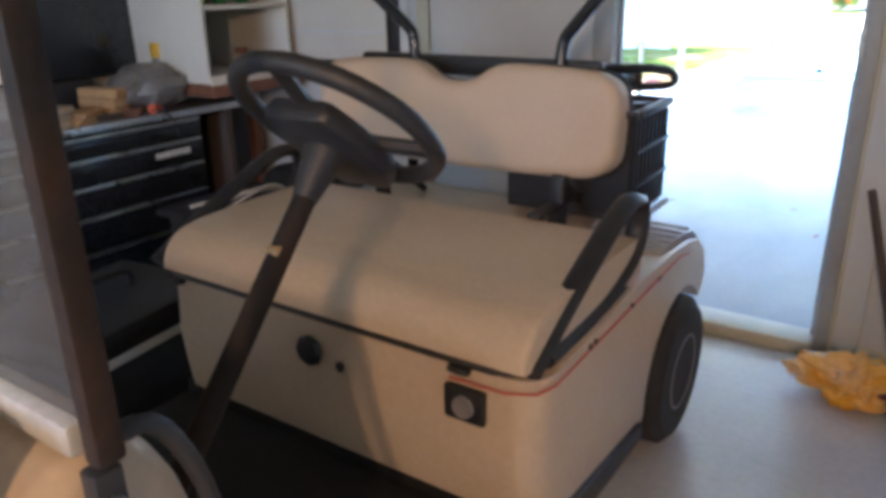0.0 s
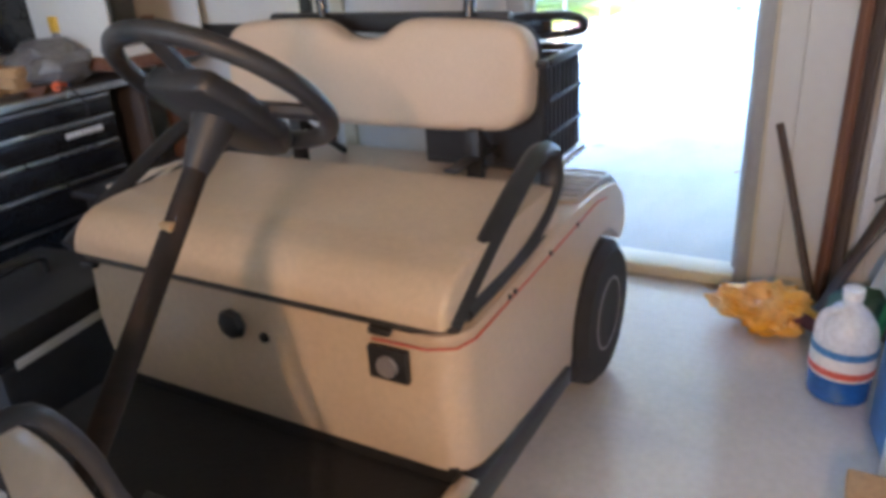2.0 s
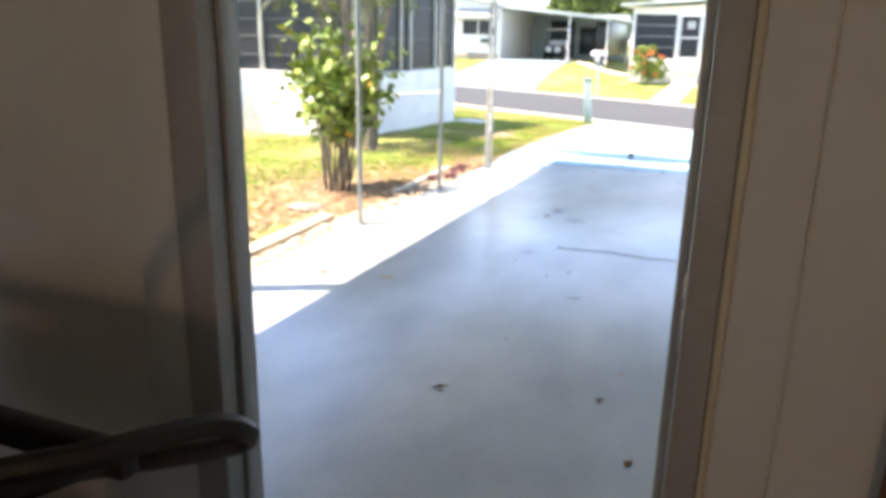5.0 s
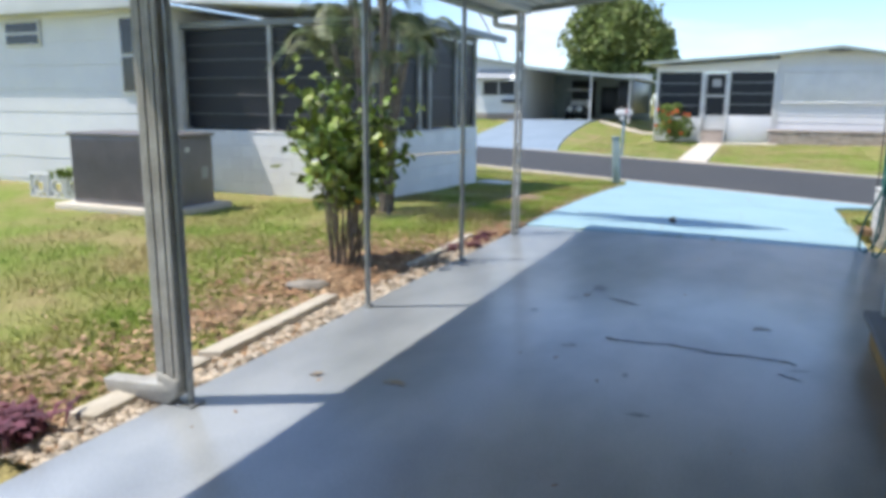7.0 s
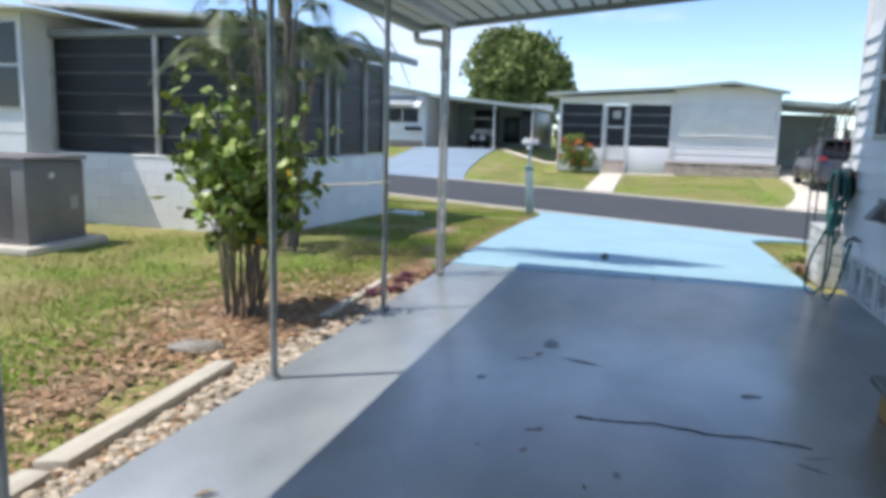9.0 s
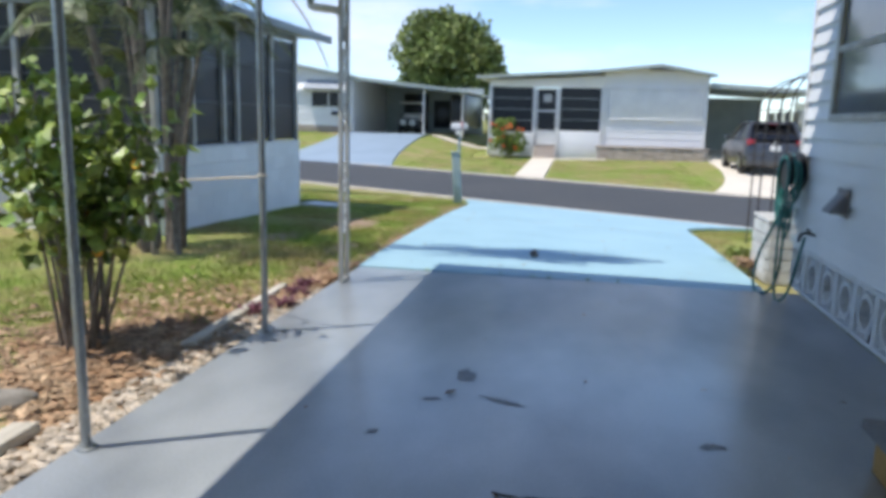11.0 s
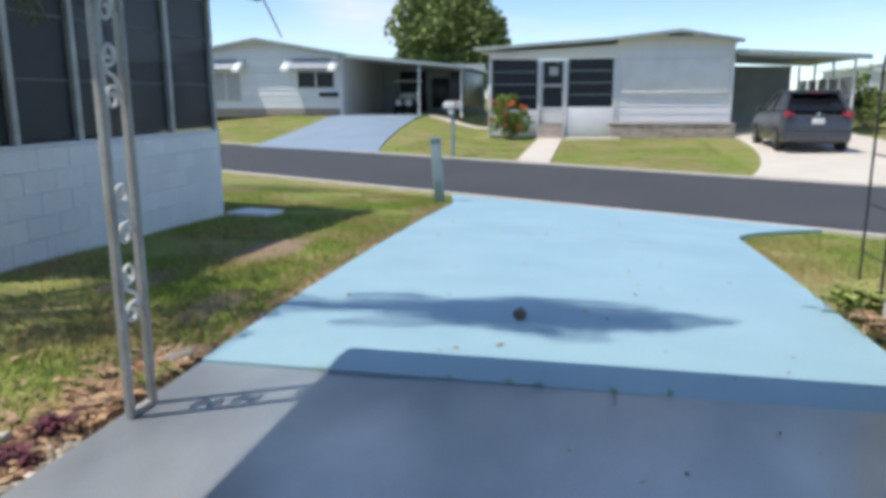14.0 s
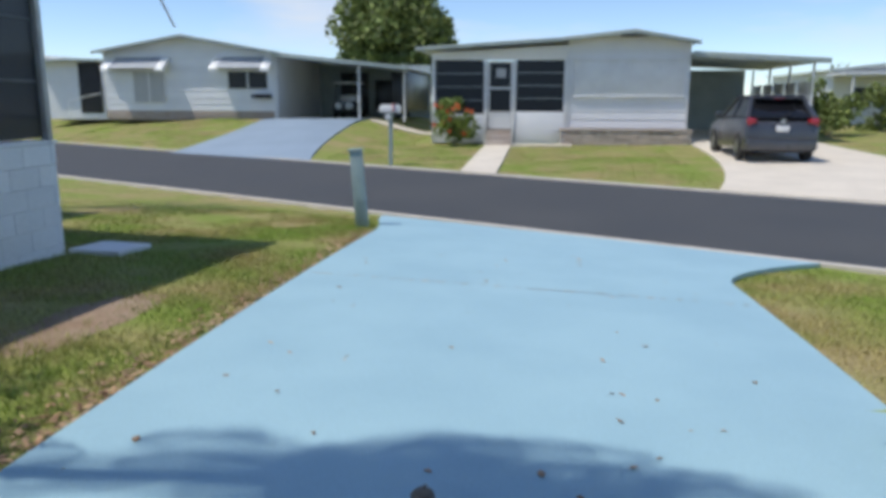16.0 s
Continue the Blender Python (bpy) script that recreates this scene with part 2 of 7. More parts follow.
M["wrought"] = mat("wrought_iron", (0.035, 0.032, 0.03), 0.6, second=(0.09, 0.055, 0.035), scale=12, bump=0.2)
M["util"] = mat("grey_green_pedestal", (0.33, 0.42, 0.42), 0.6, second=(0.26, 0.33, 0.33), scale=5, amount=0.6, bump=0.1)
M["car_paint"] = mat("dark_grey_car_paint", (0.085, 0.088, 0.098), 0.3, metal=0.5, scale=2, coat=0.6, fine=0.03)
M["car_glass"] = mat("tinted_car_glass", (0.012, 0.013, 0.016), 0.06, scale=2, fine=0.0)
M["tail_red"] = mat("red_tail_lamp", (0.36, 0.02, 0.03), 0.2, scale=4, coat=0.5)
M["lamp_white"] = mat("white_lamp_cover", (0.85, 0.85, 0.83), 0.3, scale=4)
M["dark_grey_step"] = mat("grey_step_paint", (0.15, 0.155, 0.165), 0.6, second=(0.20, 0.19, 0.18), scale=3, bump=0.2)
M["ochre"] = mat("bare_ochre_stone", (0.42, 0.25, 0.08), 0.85, scale=7, bump=0.4)
M["stone"] = mat("grey_field_stone", (0.34, 0.31, 0.27), 0.9, second=(0.24, 0.22, 0.19), scale=9, amount=0.8, bump=0.4)
M["floor_mat"] = mat("black_floor_mat", (0.008, 0.008, 0.009), 0.7, second=(0.016, 0.015, 0.015), scale=7, bump=0.2, bump_scale=90)
M["ac_light"] = mat("grey_awning_metal", (0.38, 0.41, 0.45), 0.5, scale=3, stretch=(8, 1, 1))
M["crack"] = mat("crack_shadow", (0.03, 0.03, 0.033), 0.98, spec=0.0)
M["clear"] = glass("clear_pane", alpha=0.16)
M["smoke"] = glass("scuffed_acrylic", (0.10, 0.10, 0.095), alpha=0.42, rough=0.20)


# ---- building helpers ----
def obj(name, bm, material, smooth=False):
    me = bpy.data.meshes.new(name)
    bm.to_mesh(me)
    bm.free()
    for mm in material if isinstance(material, (list, tuple)) else [material]:
        me.materials.append(mm)
    if smooth or len(me.polygons) > 6:
        me.polygons.foreach_set("use_smooth", [True] * len(me.polygons))
        me.set_sharp_from_angle(angle=radians(60 if smooth else 38))
    return new(name, me)


def thing(name, x, y, z, rz=0.0, label="", category="", group="", kind=""):
    ob = new(name)
    ob.matrix_basis = pose(x, y, z, 0, 0, rz)
    return tagged(ob, label, category, group, kind)


def part(name, bm, material, parent, label="", smooth=False):
    """One mesh in its parent's own coordinates."""
    ob = obj(name, bm, material, smooth)
    ob.parent = parent
    return tagged(ob, label)


def piece(name, me, parent, x, y, z, rz=0.0, sx=1.0, sy=1.0, sz=1.0):
    """One more object on a shared mesh."""
    ob = new(name, me)
    ob.parent = parent
    ob.matrix_basis = pose(x, y, z, 0, 0, rz) @ Matrix.Diagonal((sx, sy, sz, 1))
    return ob


def mesh_of(name, bm, material):
    me = bpy.data.meshes.new(name)
    bm.to_mesh(me)
    bm.free()
    me.materials.append(material)
    return me


def B(x0, x1, y0, y1, z0, z1, bevel=0.0, seg=2, bm=None):
    """A box, its edges rounded by bevel."""
    t = bmesh.new()
    m = Matrix.Translation(((x0 + x1) / 2, (y0 + y1) / 2, (z0 + z1) / 2)) @ Matrix.Diagonal((abs(x1 - x0), abs(y1 - y0), abs(z1 - z0), 1))
    bmesh.ops.create_cube(t, size=1, matrix=m)
    if bevel:
        bmesh.ops.bevel(t, geom=t.edges[:], offset=bevel, segments=seg, profile=0.5, affect="EDGES", clamp_overlap=True)
    return merge(bm, t)


def merge(bm, t):
    if bm is None:
        return t
    me = bpy.data.meshes.new("tmp")
    t.to_mesh(me)
    t.free()
    bm.from_mesh(me)
    bpy.data.meshes.remove(me)
    return bm


def moved(bm, m):
    bmesh.ops.transform(bm, matrix=m, verts=bm.verts)
    return bm


def C(p, q, r, r2=None, seg=12, bm=None):
    """A round bar from p to q."""
    p, q = Vector(p), Vector(q)
    t = bmesh.new()
    d = q - p
    m = Matrix.Translation((p + q) / 2) @ d.to_track_quat("Z", "Y").to_matrix().to_4x4()
    bmesh.ops.create_cone(t, cap_ends=True, segments=seg, radius1=r, radius2=r if r2 is None else r2, depth=d.length, matrix=m)
    return merge(bm, t)


def T(points, r, seg=8, bm=None, closed=False, taper=None):
    """A tube swept along points."""
    t = bmesh.new()
    pts = [Vector(p) for p in points]
    rings = []
    n = len(pts)
    u = None
    for i, p in enumerate(pts):
        a = pts[i - 1] if i or closed else p
        b = pts[(i + 1) % n] if i < n - 1 or closed else p
        d = (b - a).normalized()
        if u is None:
            u = d.cross(Vector((0, 0, 1)) if abs(d.z) < 0.95 else Vector((1, 0, 0))).normalized()
        else:
            u = (u - d * u.dot(d)).normalized()
        v = d.cross(u)
        rr = r if taper is None else r * taper(i / max(1, n - 1))
        rings.append([t.verts.new(p + (u * math.cos(k * 2 * math.pi / seg) + v * math.sin(k * 2 * math.pi / seg)) * rr) for k in range(seg)])
    for i in range(n if closed else n - 1):
        a, b = rings[i], rings[(i + 1) % n]
        for k in range(seg):
            t.faces.new((a[k], a[(k + 1) % seg], b[(k + 1) % seg], b[k]))
    if not closed:
        t.faces.new(rings[0][::-1])
        t.faces.new(rings[-1])
    bmesh.ops.recalc_face_normals(t, faces=t.faces[:])
    return merge(bm, t)


def curve(points, steps=6):
    """A smooth line through points."""
    pts = [Vector(p) for p in points]
    out = []
    for i in range(len(pts) - 1):
        a, b = pts[max(0, i - 1)], pts[i]
        c, d = pts[i + 1], pts[min(len(pts) - 1, i + 2)]
        for k in range(steps):
            s = k / steps
            out.append(0.5 * ((2 * b) + (c - a) * s + (2 * a - 5 * b + 4 * c - d) * s * s + (3 * b - a - 3 * c + d) * s ** 3))
    out.append(pts[-1])
    return out


def P(outline, axis, a, b, bevel=0.0, seg=2, bm=None):
    """A flat outline (two coordinates) drawn out along axis from a to b."""
    t = bmesh.new()
    def at(p, w):
        return {"x": (w, p[0], p[1]), "y": (p[0], w, p[1]), "z": (p[0], p[1], w)}[axis]
    lo = [t.verts.new(at(p, a)) for p in outline]
    hi = [t.verts.new(at(p, b)) for p in outline]
    n = len(outline)
    t.faces.new(lo)
    t.faces.new(hi[::-1])
    for i in range(n):
        t.faces.new((lo[i], hi[i], hi[(i + 1) % n], lo[(i + 1) % n]))
    bmesh.ops.recalc_face_normals(t, faces=t.faces[:])
    if bevel:
        bmesh.ops.bevel(t, geom=t.edges[:], offset=bevel, segments=seg, profile=0.5, affect="EDGES", clamp_overlap=True)
    return merge(bm, t)


def lathe(profile, seg=24, bm=None, m=None):
    """A turned shape from (radius, height) pairs about z."""
    t = bmesh.new()
    rings = [[t.verts.new((r * math.cos(2 * math.pi * k / seg), r * math.sin(2 * math.pi * k / seg), z)) for k in range(seg)] for r, z in profile]
    for a, b in zip(rings, rings[1:]):
        for k in range(seg):
            t.faces.new((a[k], a[(k + 1) % seg], b[(k + 1) % seg], b[k]))
    t.faces.new(rings[0][::-1])
    t.faces.new(rings[-1])
    bmesh.ops.recalc_face_normals(t, faces=t.faces[:])
    if m is not None:
        moved(t, m)
    return merge(bm, t)


def raw(name, verts, faces, material):
    me = bpy.data.meshes.new(name)
    me.from_pydata(verts, [], faces)
    me.materials.append(material)
    return new(name, me)


def words(text, size, m, material, parent, name="lettering", depth=0.002):
    cu = bpy.data.curves.new(name, "FONT")
    cu.body, cu.size, cu.extrude, cu.align_x, cu.align_y = text, size, depth, "CENTER", "CENTER"
    ob = new(name, cu)
    me = bpy.data.meshes.new_from_object(ob)
    bpy.data.objects.remove(ob)
    bpy.data.curves.remove(cu)
    me.materials.append(material)
    ob = new(name, me)
    ob.parent = parent
    ob.matrix_basis = m
    return ob


def sstep(a, b, v):
    s = min(1.0, max(0.0, (v - a) / (b - a)))
    return s * s * (3 - 2 * s)


# the street crosses the lots at a slant
def near(x):
    return 10.55 - 0.515 * x


def far(x):
    return 17.95 - 0.565 * x


def gz(x, y):
    """Height of the ground: level by the slab, down to the street, up again beyond it."""
    dn = (near(x) - y) * 0.887
    if dn > 0:
        return -0.5 * max(0.0, 1 - dn / 9.3) ** 1.5
    df = (y - far(x)) * 0.887
    if df < 0:
        return -0.5
    k = 0.16 + (0.03 - 0.16) * sstep(-8.5, -3.0, x)
    return -0.5 + min(0.05, df * 0.5) + min(k * df, 0.98)


# ---- ground, street and drives ----
def steps(stops):
    out = []
    for a, b, d in stops:
        n = max(1, round((b - a) / d))
        out += [a + (b - a) * i / n for i in range(n)]
    return out + [stops[-1][1]]


gx = steps([(-900, -60, 120), (-60, -24, 6), (-24, -8, 1.0), (-8, 8, 0.4), (8, 16, 0.8), (16, 60, 6), (60, 900, 120)])
gy = steps([(-900, -40, 120), (-40, -10, 5), (-10, 30, 0.5), (30, 60, 3), (60, 120, 15), (120, 1500, 200)])


def lawn_z(x, y):
    z = gz(x, y)
    if -0.12 < x < 4.2 and -14.0 < y < 0.1:
        return z - 0.12
    if y < near(x):
        return z - 0.045 + 0.018 * noise.noise(Vector((x * 0.9, y * 0.9, 0)))
    return z - 0.03


gv = [(x, y, lawn_z(x, y)) for y in gy for x in gx]
gf = [(j * len(gx) + i, j * len(gx) + i + 1, (j + 1) * len(gx) + i + 1, (j + 1) * len(gx) + i) for j in range(len(gy) - 1) for i in range(len(gx) - 1)]
ground = tagged(raw("ground", gv, gf, M["grass"]), "patchy green and brown lawn ground", "ground", kind="structure")
ground.data.polygons.foreach_set("use_smooth", [True] * len(ground.data.polygons))


def sheet(name, left, right, rows, material, lift, label, cols=8, thick=0.0):
    """A paved strip between two edges given as functions of a row's parameter."""
    v, f = [], []
    for s in rows:
        a, b = Vector(left(s)), Vector(right(s))
        for i in range(cols + 1):
            p = a.lerp(b, i / cols)
            v.append((p.x, p.y, gz(p.x, p.y) + lift))
    w = cols + 1
    for j in range(len(rows) - 1):
        for i in range(cols):
            f.append((j * w + i, j * w + i + 1, (j + 1) * w + i + 1, (j + 1) * w + i))
    if thick:
        n = len(v)
        v += [(x, y, z - thick) for x, y, z in v]
        ring = list(range(w)) + [j * w + w - 1 for j in range(1, len(rows))] + [(len(rows) - 1) * w + i for i in range(w - 2, -1, -1)] + [j * w for j in range(len(rows) - 2, 0, -1)]
        for a, b in zip(ring, ring[1:] + ring[:1]):
            f.append((a, a + n, b + n, b))
    return tagged(raw(name, v, f, material), label, "pavement", kind="structure")


road_rows = [-60 + 2.0 * i for i in range(61)]
sheet("road", lambda s: (s, near(s)), lambda s: (s, far(s)), road_rows, M["asphalt"], 0.012, "dark grey asphalt street", 6)


def kerb(name, line, width, s0, s1, lift):
    t = bmesh.new()
    prof = [(-width / 2, -0.10), (-width / 2, lift), (width / 2 - 0.06, lift), (width / 2, lift - 0.02), (width / 2, -0.10)]
    rows = []
    n = int((s1 - s0) / 1.5)
    for i in range(n + 1):
        x = s0 + (s1 - s0) * i / n
        rows.append([t.verts.new((x + a * 0.46, line(x) + a * 0.887, -0.5 + b)) for a, b in prof])
    for a, b in zip(rows, rows[1:]):
        for k in range(len(prof) - 1):
            t.faces.new((a[k], b[k], b[k + 1], a[k + 1]))
    t.faces.new(rows[0])
    t.faces.new(rows[-1][::-1])
    bmesh.ops.recalc_face_normals(t, faces=t.faces[:])
    return tagged(obj(name, t, M["kerb"]), "low pale concrete kerb along the street", "kerb", kind="structure")


kerb("kerb_far", lambda x: far(x) + 0.12, 0.30, -60, 40, 0.045)
kerb("kerb_near", lambda x: near(x) - 0.05, 0.20, -60, 30, 0.028)

tagged(obj("floor", B(-0.06, 3.87, -8.28, 0.0, -0.16, 0.0, 0.012), M["slab"]), "glossy slate-grey painted concrete carport slab", "floor", kind="structure")
tagged(obj("garage_floor", B(-0.35, 3.75, -13.4, -8.29, -0.16, -0.004), M["garage_floor"]), "worn grey painted concrete garage floor", "floor", kind="structure")


def drive_left(s):
    y = s * 9.95
    return (-0.05 - 0.30 * s - 0.30 * sstep(0.8, 1, s), y + 0.55 * s * s * 0.9)


def drive_right(s):
    y = s * 7.85
    return (3.63 + 0.12 * s + 1.6 * max(0, (s - 0.74) / 0.26) ** 1.7, y)


sheet("driveway", drive_left, drive_right, [i / 40 for i in range(41)], M["drive"], 0.014, "sky-blue painted concrete driveway", 14, 0.05)
sheet("driveway_far", lambda s: (-10.6 + 0.0 * s - 0.9 * (1 - s) ** 3, far(-10.6) + 0.35 * 0 + s * (33.4 - far(-10.6))), lambda s: (-6.3 + 1.0 * (1 - s) ** 3, far(-5.4) + s * (33.4 - far(-5.4))),
      [i / 14 for i in range(15)], M["drive_far"], 0.02, "faded blue painted concrete driveway", 6, 0.05)
sheet("driveway_side", lambda s: (7.25 - 1.6 * (1 - s) ** 4, far(5.6) + 0.1 + s * (34 - far(5.6))), lambda s: (11.6 + 1.2 * (1 - s) ** 3, far(12.8) + 0.1 + s * (34 - far(12.8))),
      [i / 18 for i in range(19)], M["concrete"], 0.02, "pale concrete driveway beside the house", 6, 0.05)
sheet("path", lambda s: (-0.24, far(-0.24) + 0.1 + s * (26.6 - far(-0.24))), lambda s: (0.74, far(0.74) + 0.1 + s * (26.6 - far(0.74))), [i / 10 for i in range(11)], M["concrete"], 0.025, "narrow pale concrete front path", 2, 0.05)
sheet("path_side", lambda s: (0.74 + s * 2.2, 25.9), lambda s: (0.74 + s * 2.2, 26.5), [i / 4 for i in range(5)], M["concrete"], 0.022, "pale concrete strip by the porch", 2, 0.05)
sheet("path_porch", lambda s: (-6.0 + s * 3.2, 32.0), lambda s: (-6.0 + s * 3.2, 33.0), [i / 4 for i in range(5)], M["concrete"], 0.022, "pale concrete path by the carport", 2, 0.05)
sheet("stepping_slab", lambda s: (-2.86 + s * 0.55, 5.58), lambda s: (-2.86 + s * 0.55, 6.2), [0, 0.5, 1], M["white_block"], 0.0, "white painted stepping slab in the grass", 2, 0.05)

# ---- garage at the head of the carport ----
WY = -8.28   # inner face of the door wall
tagged(obj("wall_door_left", B(-0.35, 1.94, WY, WY + 0.08, 0, 2.42), M["garage_wall"]), "dull grey painted garage wall", "wall", kind="structure")
tagged(obj("wall_door_right", B(2.94, 3.75, WY, WY + 0.08, 0, 2.42), M["garage_wall"]), "dull grey painted garage wall", "wall", kind="structure")
tagged(obj("wall_door_head", B(1.94, 2.94, WY, WY + 0.08, 2.10, 2.42), M["garage_wall"]), "grey painted wall over the doorway", "wall", kind="structure")
tagged(obj("wall_garage_west", B(-0.47, -0.35, -13.5, WY + 0.11, 0, 2.42), M["garage_wall"]), "grey garage side wall", "wall", kind="structure")
# east wall left open at the assumed side window
bm = B(3.75, 3.86, -12.63, WY + 0.11, 0, 2.42)
B(3.75, 3.86, -13.5, -12.87, 0, 2.42, bm=bm)
B(3.75, 3.86, -12.87, -12.63, 0, 1.6, bm=bm)
B(3.75, 3.86, -12.87, -12.63, 2.1, 2.42, bm=bm)
tagged(obj("wall_garage_east", bm, M["garage_wall"]), "grey garage side wall", "wall", kind="structure")
bm = B(-0.35, 1.0, -13.5, -13.4, 0, 2.42)
B(2.3, 3.75, -13.5, -13.4, 0, 2.42, bm=bm)
B(1.0, 2.3, -13.5, -13.4, 0, 1.15, bm=bm)
B(1.0, 2.3, -13.5, -13.4, 2.2, 2.42, bm=bm)
tagged(obj("wall_garage_back", bm, M["garage_wall"]), "grey garage back wall with an assumed window opening", "wall", kind="structure")
tagged(obj("ceiling", B(-0.47, 3.86, -13.5, WY + 0.11, 2.42, 2.50), M["ceiling"]), "dim grey board ceiling", "ceiling", kind="structure")

# unseen infill added to block sun leaking between wall top and carport roof
tagged(obj("wall_gable", P([(-0.47, 2.502), (3.86, 2.502), (3.86, 2.93), (-0.36, 2.53), (-0.47, 2.53)], "y", WY, WY + 0.075), M["white_siding"]), "unseen white infill closing a light gap over the garage wall", "wall", kind="structure")
# door frame of the garage opening
door = thing("door_1", 2.44, WY, 0, label="open doorway with worn cream and grey aluminium frame", category="doorway", kind="structure")
part("jamb", B(-0.4998, -0.415, -0.030, 0.09, 0, 2.10, 0.006), M["door_alu"], door, "grey aluminium jamb")
part("jamb", B(0.450, 0.4998, -0.030, 0.09, 0, 2.10, 0.006), M["door_alu"], door, "grey aluminium jamb")
part("casing", B(0.500, 0.600, -0.022, -0.002, 0, 2.12, 0.006), M["garage_wall"], door, "grey-white casing")
part("edge_bead", B(0.4998, 0.512, -0.034, -0.0225, 0, 2.10, 0.003), M["garage_trim"], door, "worn cream edge bead")
part("casing", B(-0.60, -0.500, -0.028, -0.002, 0, 2.12, 0.008), M["garage_wall"], door, "grey casing")
part("head", B(-0.413, 0.448, -0.030, 0.09, 2.05, 2.10, 0.006), M["door_alu"], door)
part("threshold", B(-0.413, 0.448, -0.060, 0.085, 0.0, 0.052, 0.008), M["garage_trim"], door, "scuffed cream threshold")
part("stop", B(0.432, 0.449, 0.02, 0.05, 0.054, 2.04, 0.003), M["door_alu"], door)
part("stop", B(-0.414, -0.400, 0.02, 0.05, 0.054, 2.04, 0.003), M["door_alu"], door)
part("strike_plate", B(0.4465, 0.4495, -0.02, 0.005, 1.08, 1.20, 0.001), M["steel"], door, "steel strike plate")
tagged(obj("baseboard", B(3.03, 3.74, WY - 0.022, WY - 0.002, 0, 0.06, 0.004), M["garage_trim"]), "cream sill board on the garage floor", "baseboard", kind="structure")

# vertical mouldings on the garage wall
for x, w, key, lab in [(1.10, 0.035, "garage_trim", "pale vertical batten on the wall"), (0.97, 0.05, "garage_wall", "grey vertical batten on the wall")]:
    tagged(obj("trim", B(x - w, x + w, WY - 0.02, WY - 0.002, 0, 2.41, 0.005), M[key]), lab, "trim", kind="structure")

# ---- carport roof and gutter: rises from the eave to the house ----
RX0, RY1, RZ = -0.36, -0.27, 2.47
roof = thing("carport_roof", RX0, -8.2, RZ, label="white ribbed aluminium carport roof with gutter", category="roof", kind="structure")
roof.matrix_basis = pose(RX0, -8.2, RZ, 0, -5.5, 0)
RL, RW = RY1 + 8.2, 4.25
rib = bmesh.new()
for i in range(27):
    x = 0.06 + i * (RW - 0.1) / 27
    B(x, x + 0.12, 0.0, RL - 0.08, 0.0, 0.05, 0.004, 1, rib)
part("roof_panel", rib, M["white_trim"], roof, "white roof pans")
part("roof_deck", B(0.06, RW, 0.0, RL - 0.06, 0.052, 0.075), M["roof"], roof)
part("gutter", P([(-0.06, -0.055), (0.055, -0.055), (0.055, 0.10), (-0.10, 0.10), (-0.10, 0.02)], "y", 0.0, RL, 0.006), M["roof_edge"], roof, "grey gutter")
part("fascia", B(0.058, RW, RL - 0.06, RL, -0.05, 0.10, 0.008), M["roof_edge"], roof, "grey front fascia")
part("beam", B(0.33, 0.40, 0.0, RL - 0.1, -0.075, -0.004, 0.006), M["white_trim"], roof, "white eave beam")

# ---- neighbour's porch and house, left of the drive ----
def block_course(parent, x0, x1, y, z0, rows, face, h=0.2, l=0.4):
    """Rows of painted blocks as pieces, on a face that looks to -y ("y") or +x ("x")."""
    bl = mesh_of("block", B(0, l - 0.003, -0.02, 0.02, 0, h - 0.003, 0.0022, 1), M["white_block"])
    for r in range(rows):
        s = x0 - (l / 2 if r % 2 else 0)
        while s < x1 - 0.02:
            a, b = max(s, x0), min(s + l, x1)
            if b - a > 0.03:
                k = (b - a) / l
                if face == "y":
                    piece("block", bl, parent, a, y, z0 + r * h, 0, k, 1, 1)
                else:
                    piece("block", bl, parent, y, a, z0 + r * h, 90, k, 1, 1)
            s += l


PX, PY0, PY1 = -2.88, 1.25, 5.55
porch = thing("porch", -4.5, 3.3, 0, label="screened porch with white block knee wall and dark screens", category="porch", kind="structure")
ox, oy = 4.5, -3.3
pw = B(-6.53 + ox, PX - 0.02 + ox, PY0 + 0.02 + oy, PY0 + 0.2 + oy, -0.25, 0.95)
B(PX - 0.2 + ox, PX - 0.02 + ox, PY0 + 0.2 + oy, PY1 + oy - 0.02, -0.25, 0.95, bm=pw)
B(-6.53 + ox, PX - 0.2 + ox, PY1 - 0.2 + oy, PY1 - 0.02 + oy, -0.25, 0.95, bm=pw)
part("knee_wall", pw, M["white_block"], porch)
block_course(porch, -6.53 + ox, PX - 0.02 + ox, PY0 + oy, -0.25, 6, "y")
block_course(porch, PY0 + 0.02 + oy, PY1 + oy - 0.02, PX + ox, -0.25, 6, "x")
part("wall_cap", B(PX - 0.22 + ox, PX + 0.03 + ox, PY0 - 0.03 + oy, PY1 + 0.01 + oy, 0.952, 0.985, 0.006), M["white_block"], porch)
part("wall_cap", B(-6.53 + ox, PX - 0.225 + ox, PY0 - 0.03 + oy, PY0 + 0.2 + oy, 0.952, 0.985, 0.006), M["white_block"], porch)
# porch floor and inner wall carry the porch's shade in their colour
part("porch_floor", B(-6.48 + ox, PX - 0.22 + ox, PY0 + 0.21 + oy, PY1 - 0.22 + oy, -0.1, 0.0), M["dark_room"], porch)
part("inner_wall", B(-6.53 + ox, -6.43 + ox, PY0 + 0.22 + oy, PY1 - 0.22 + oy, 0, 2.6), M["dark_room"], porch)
SZ1 = 2.62


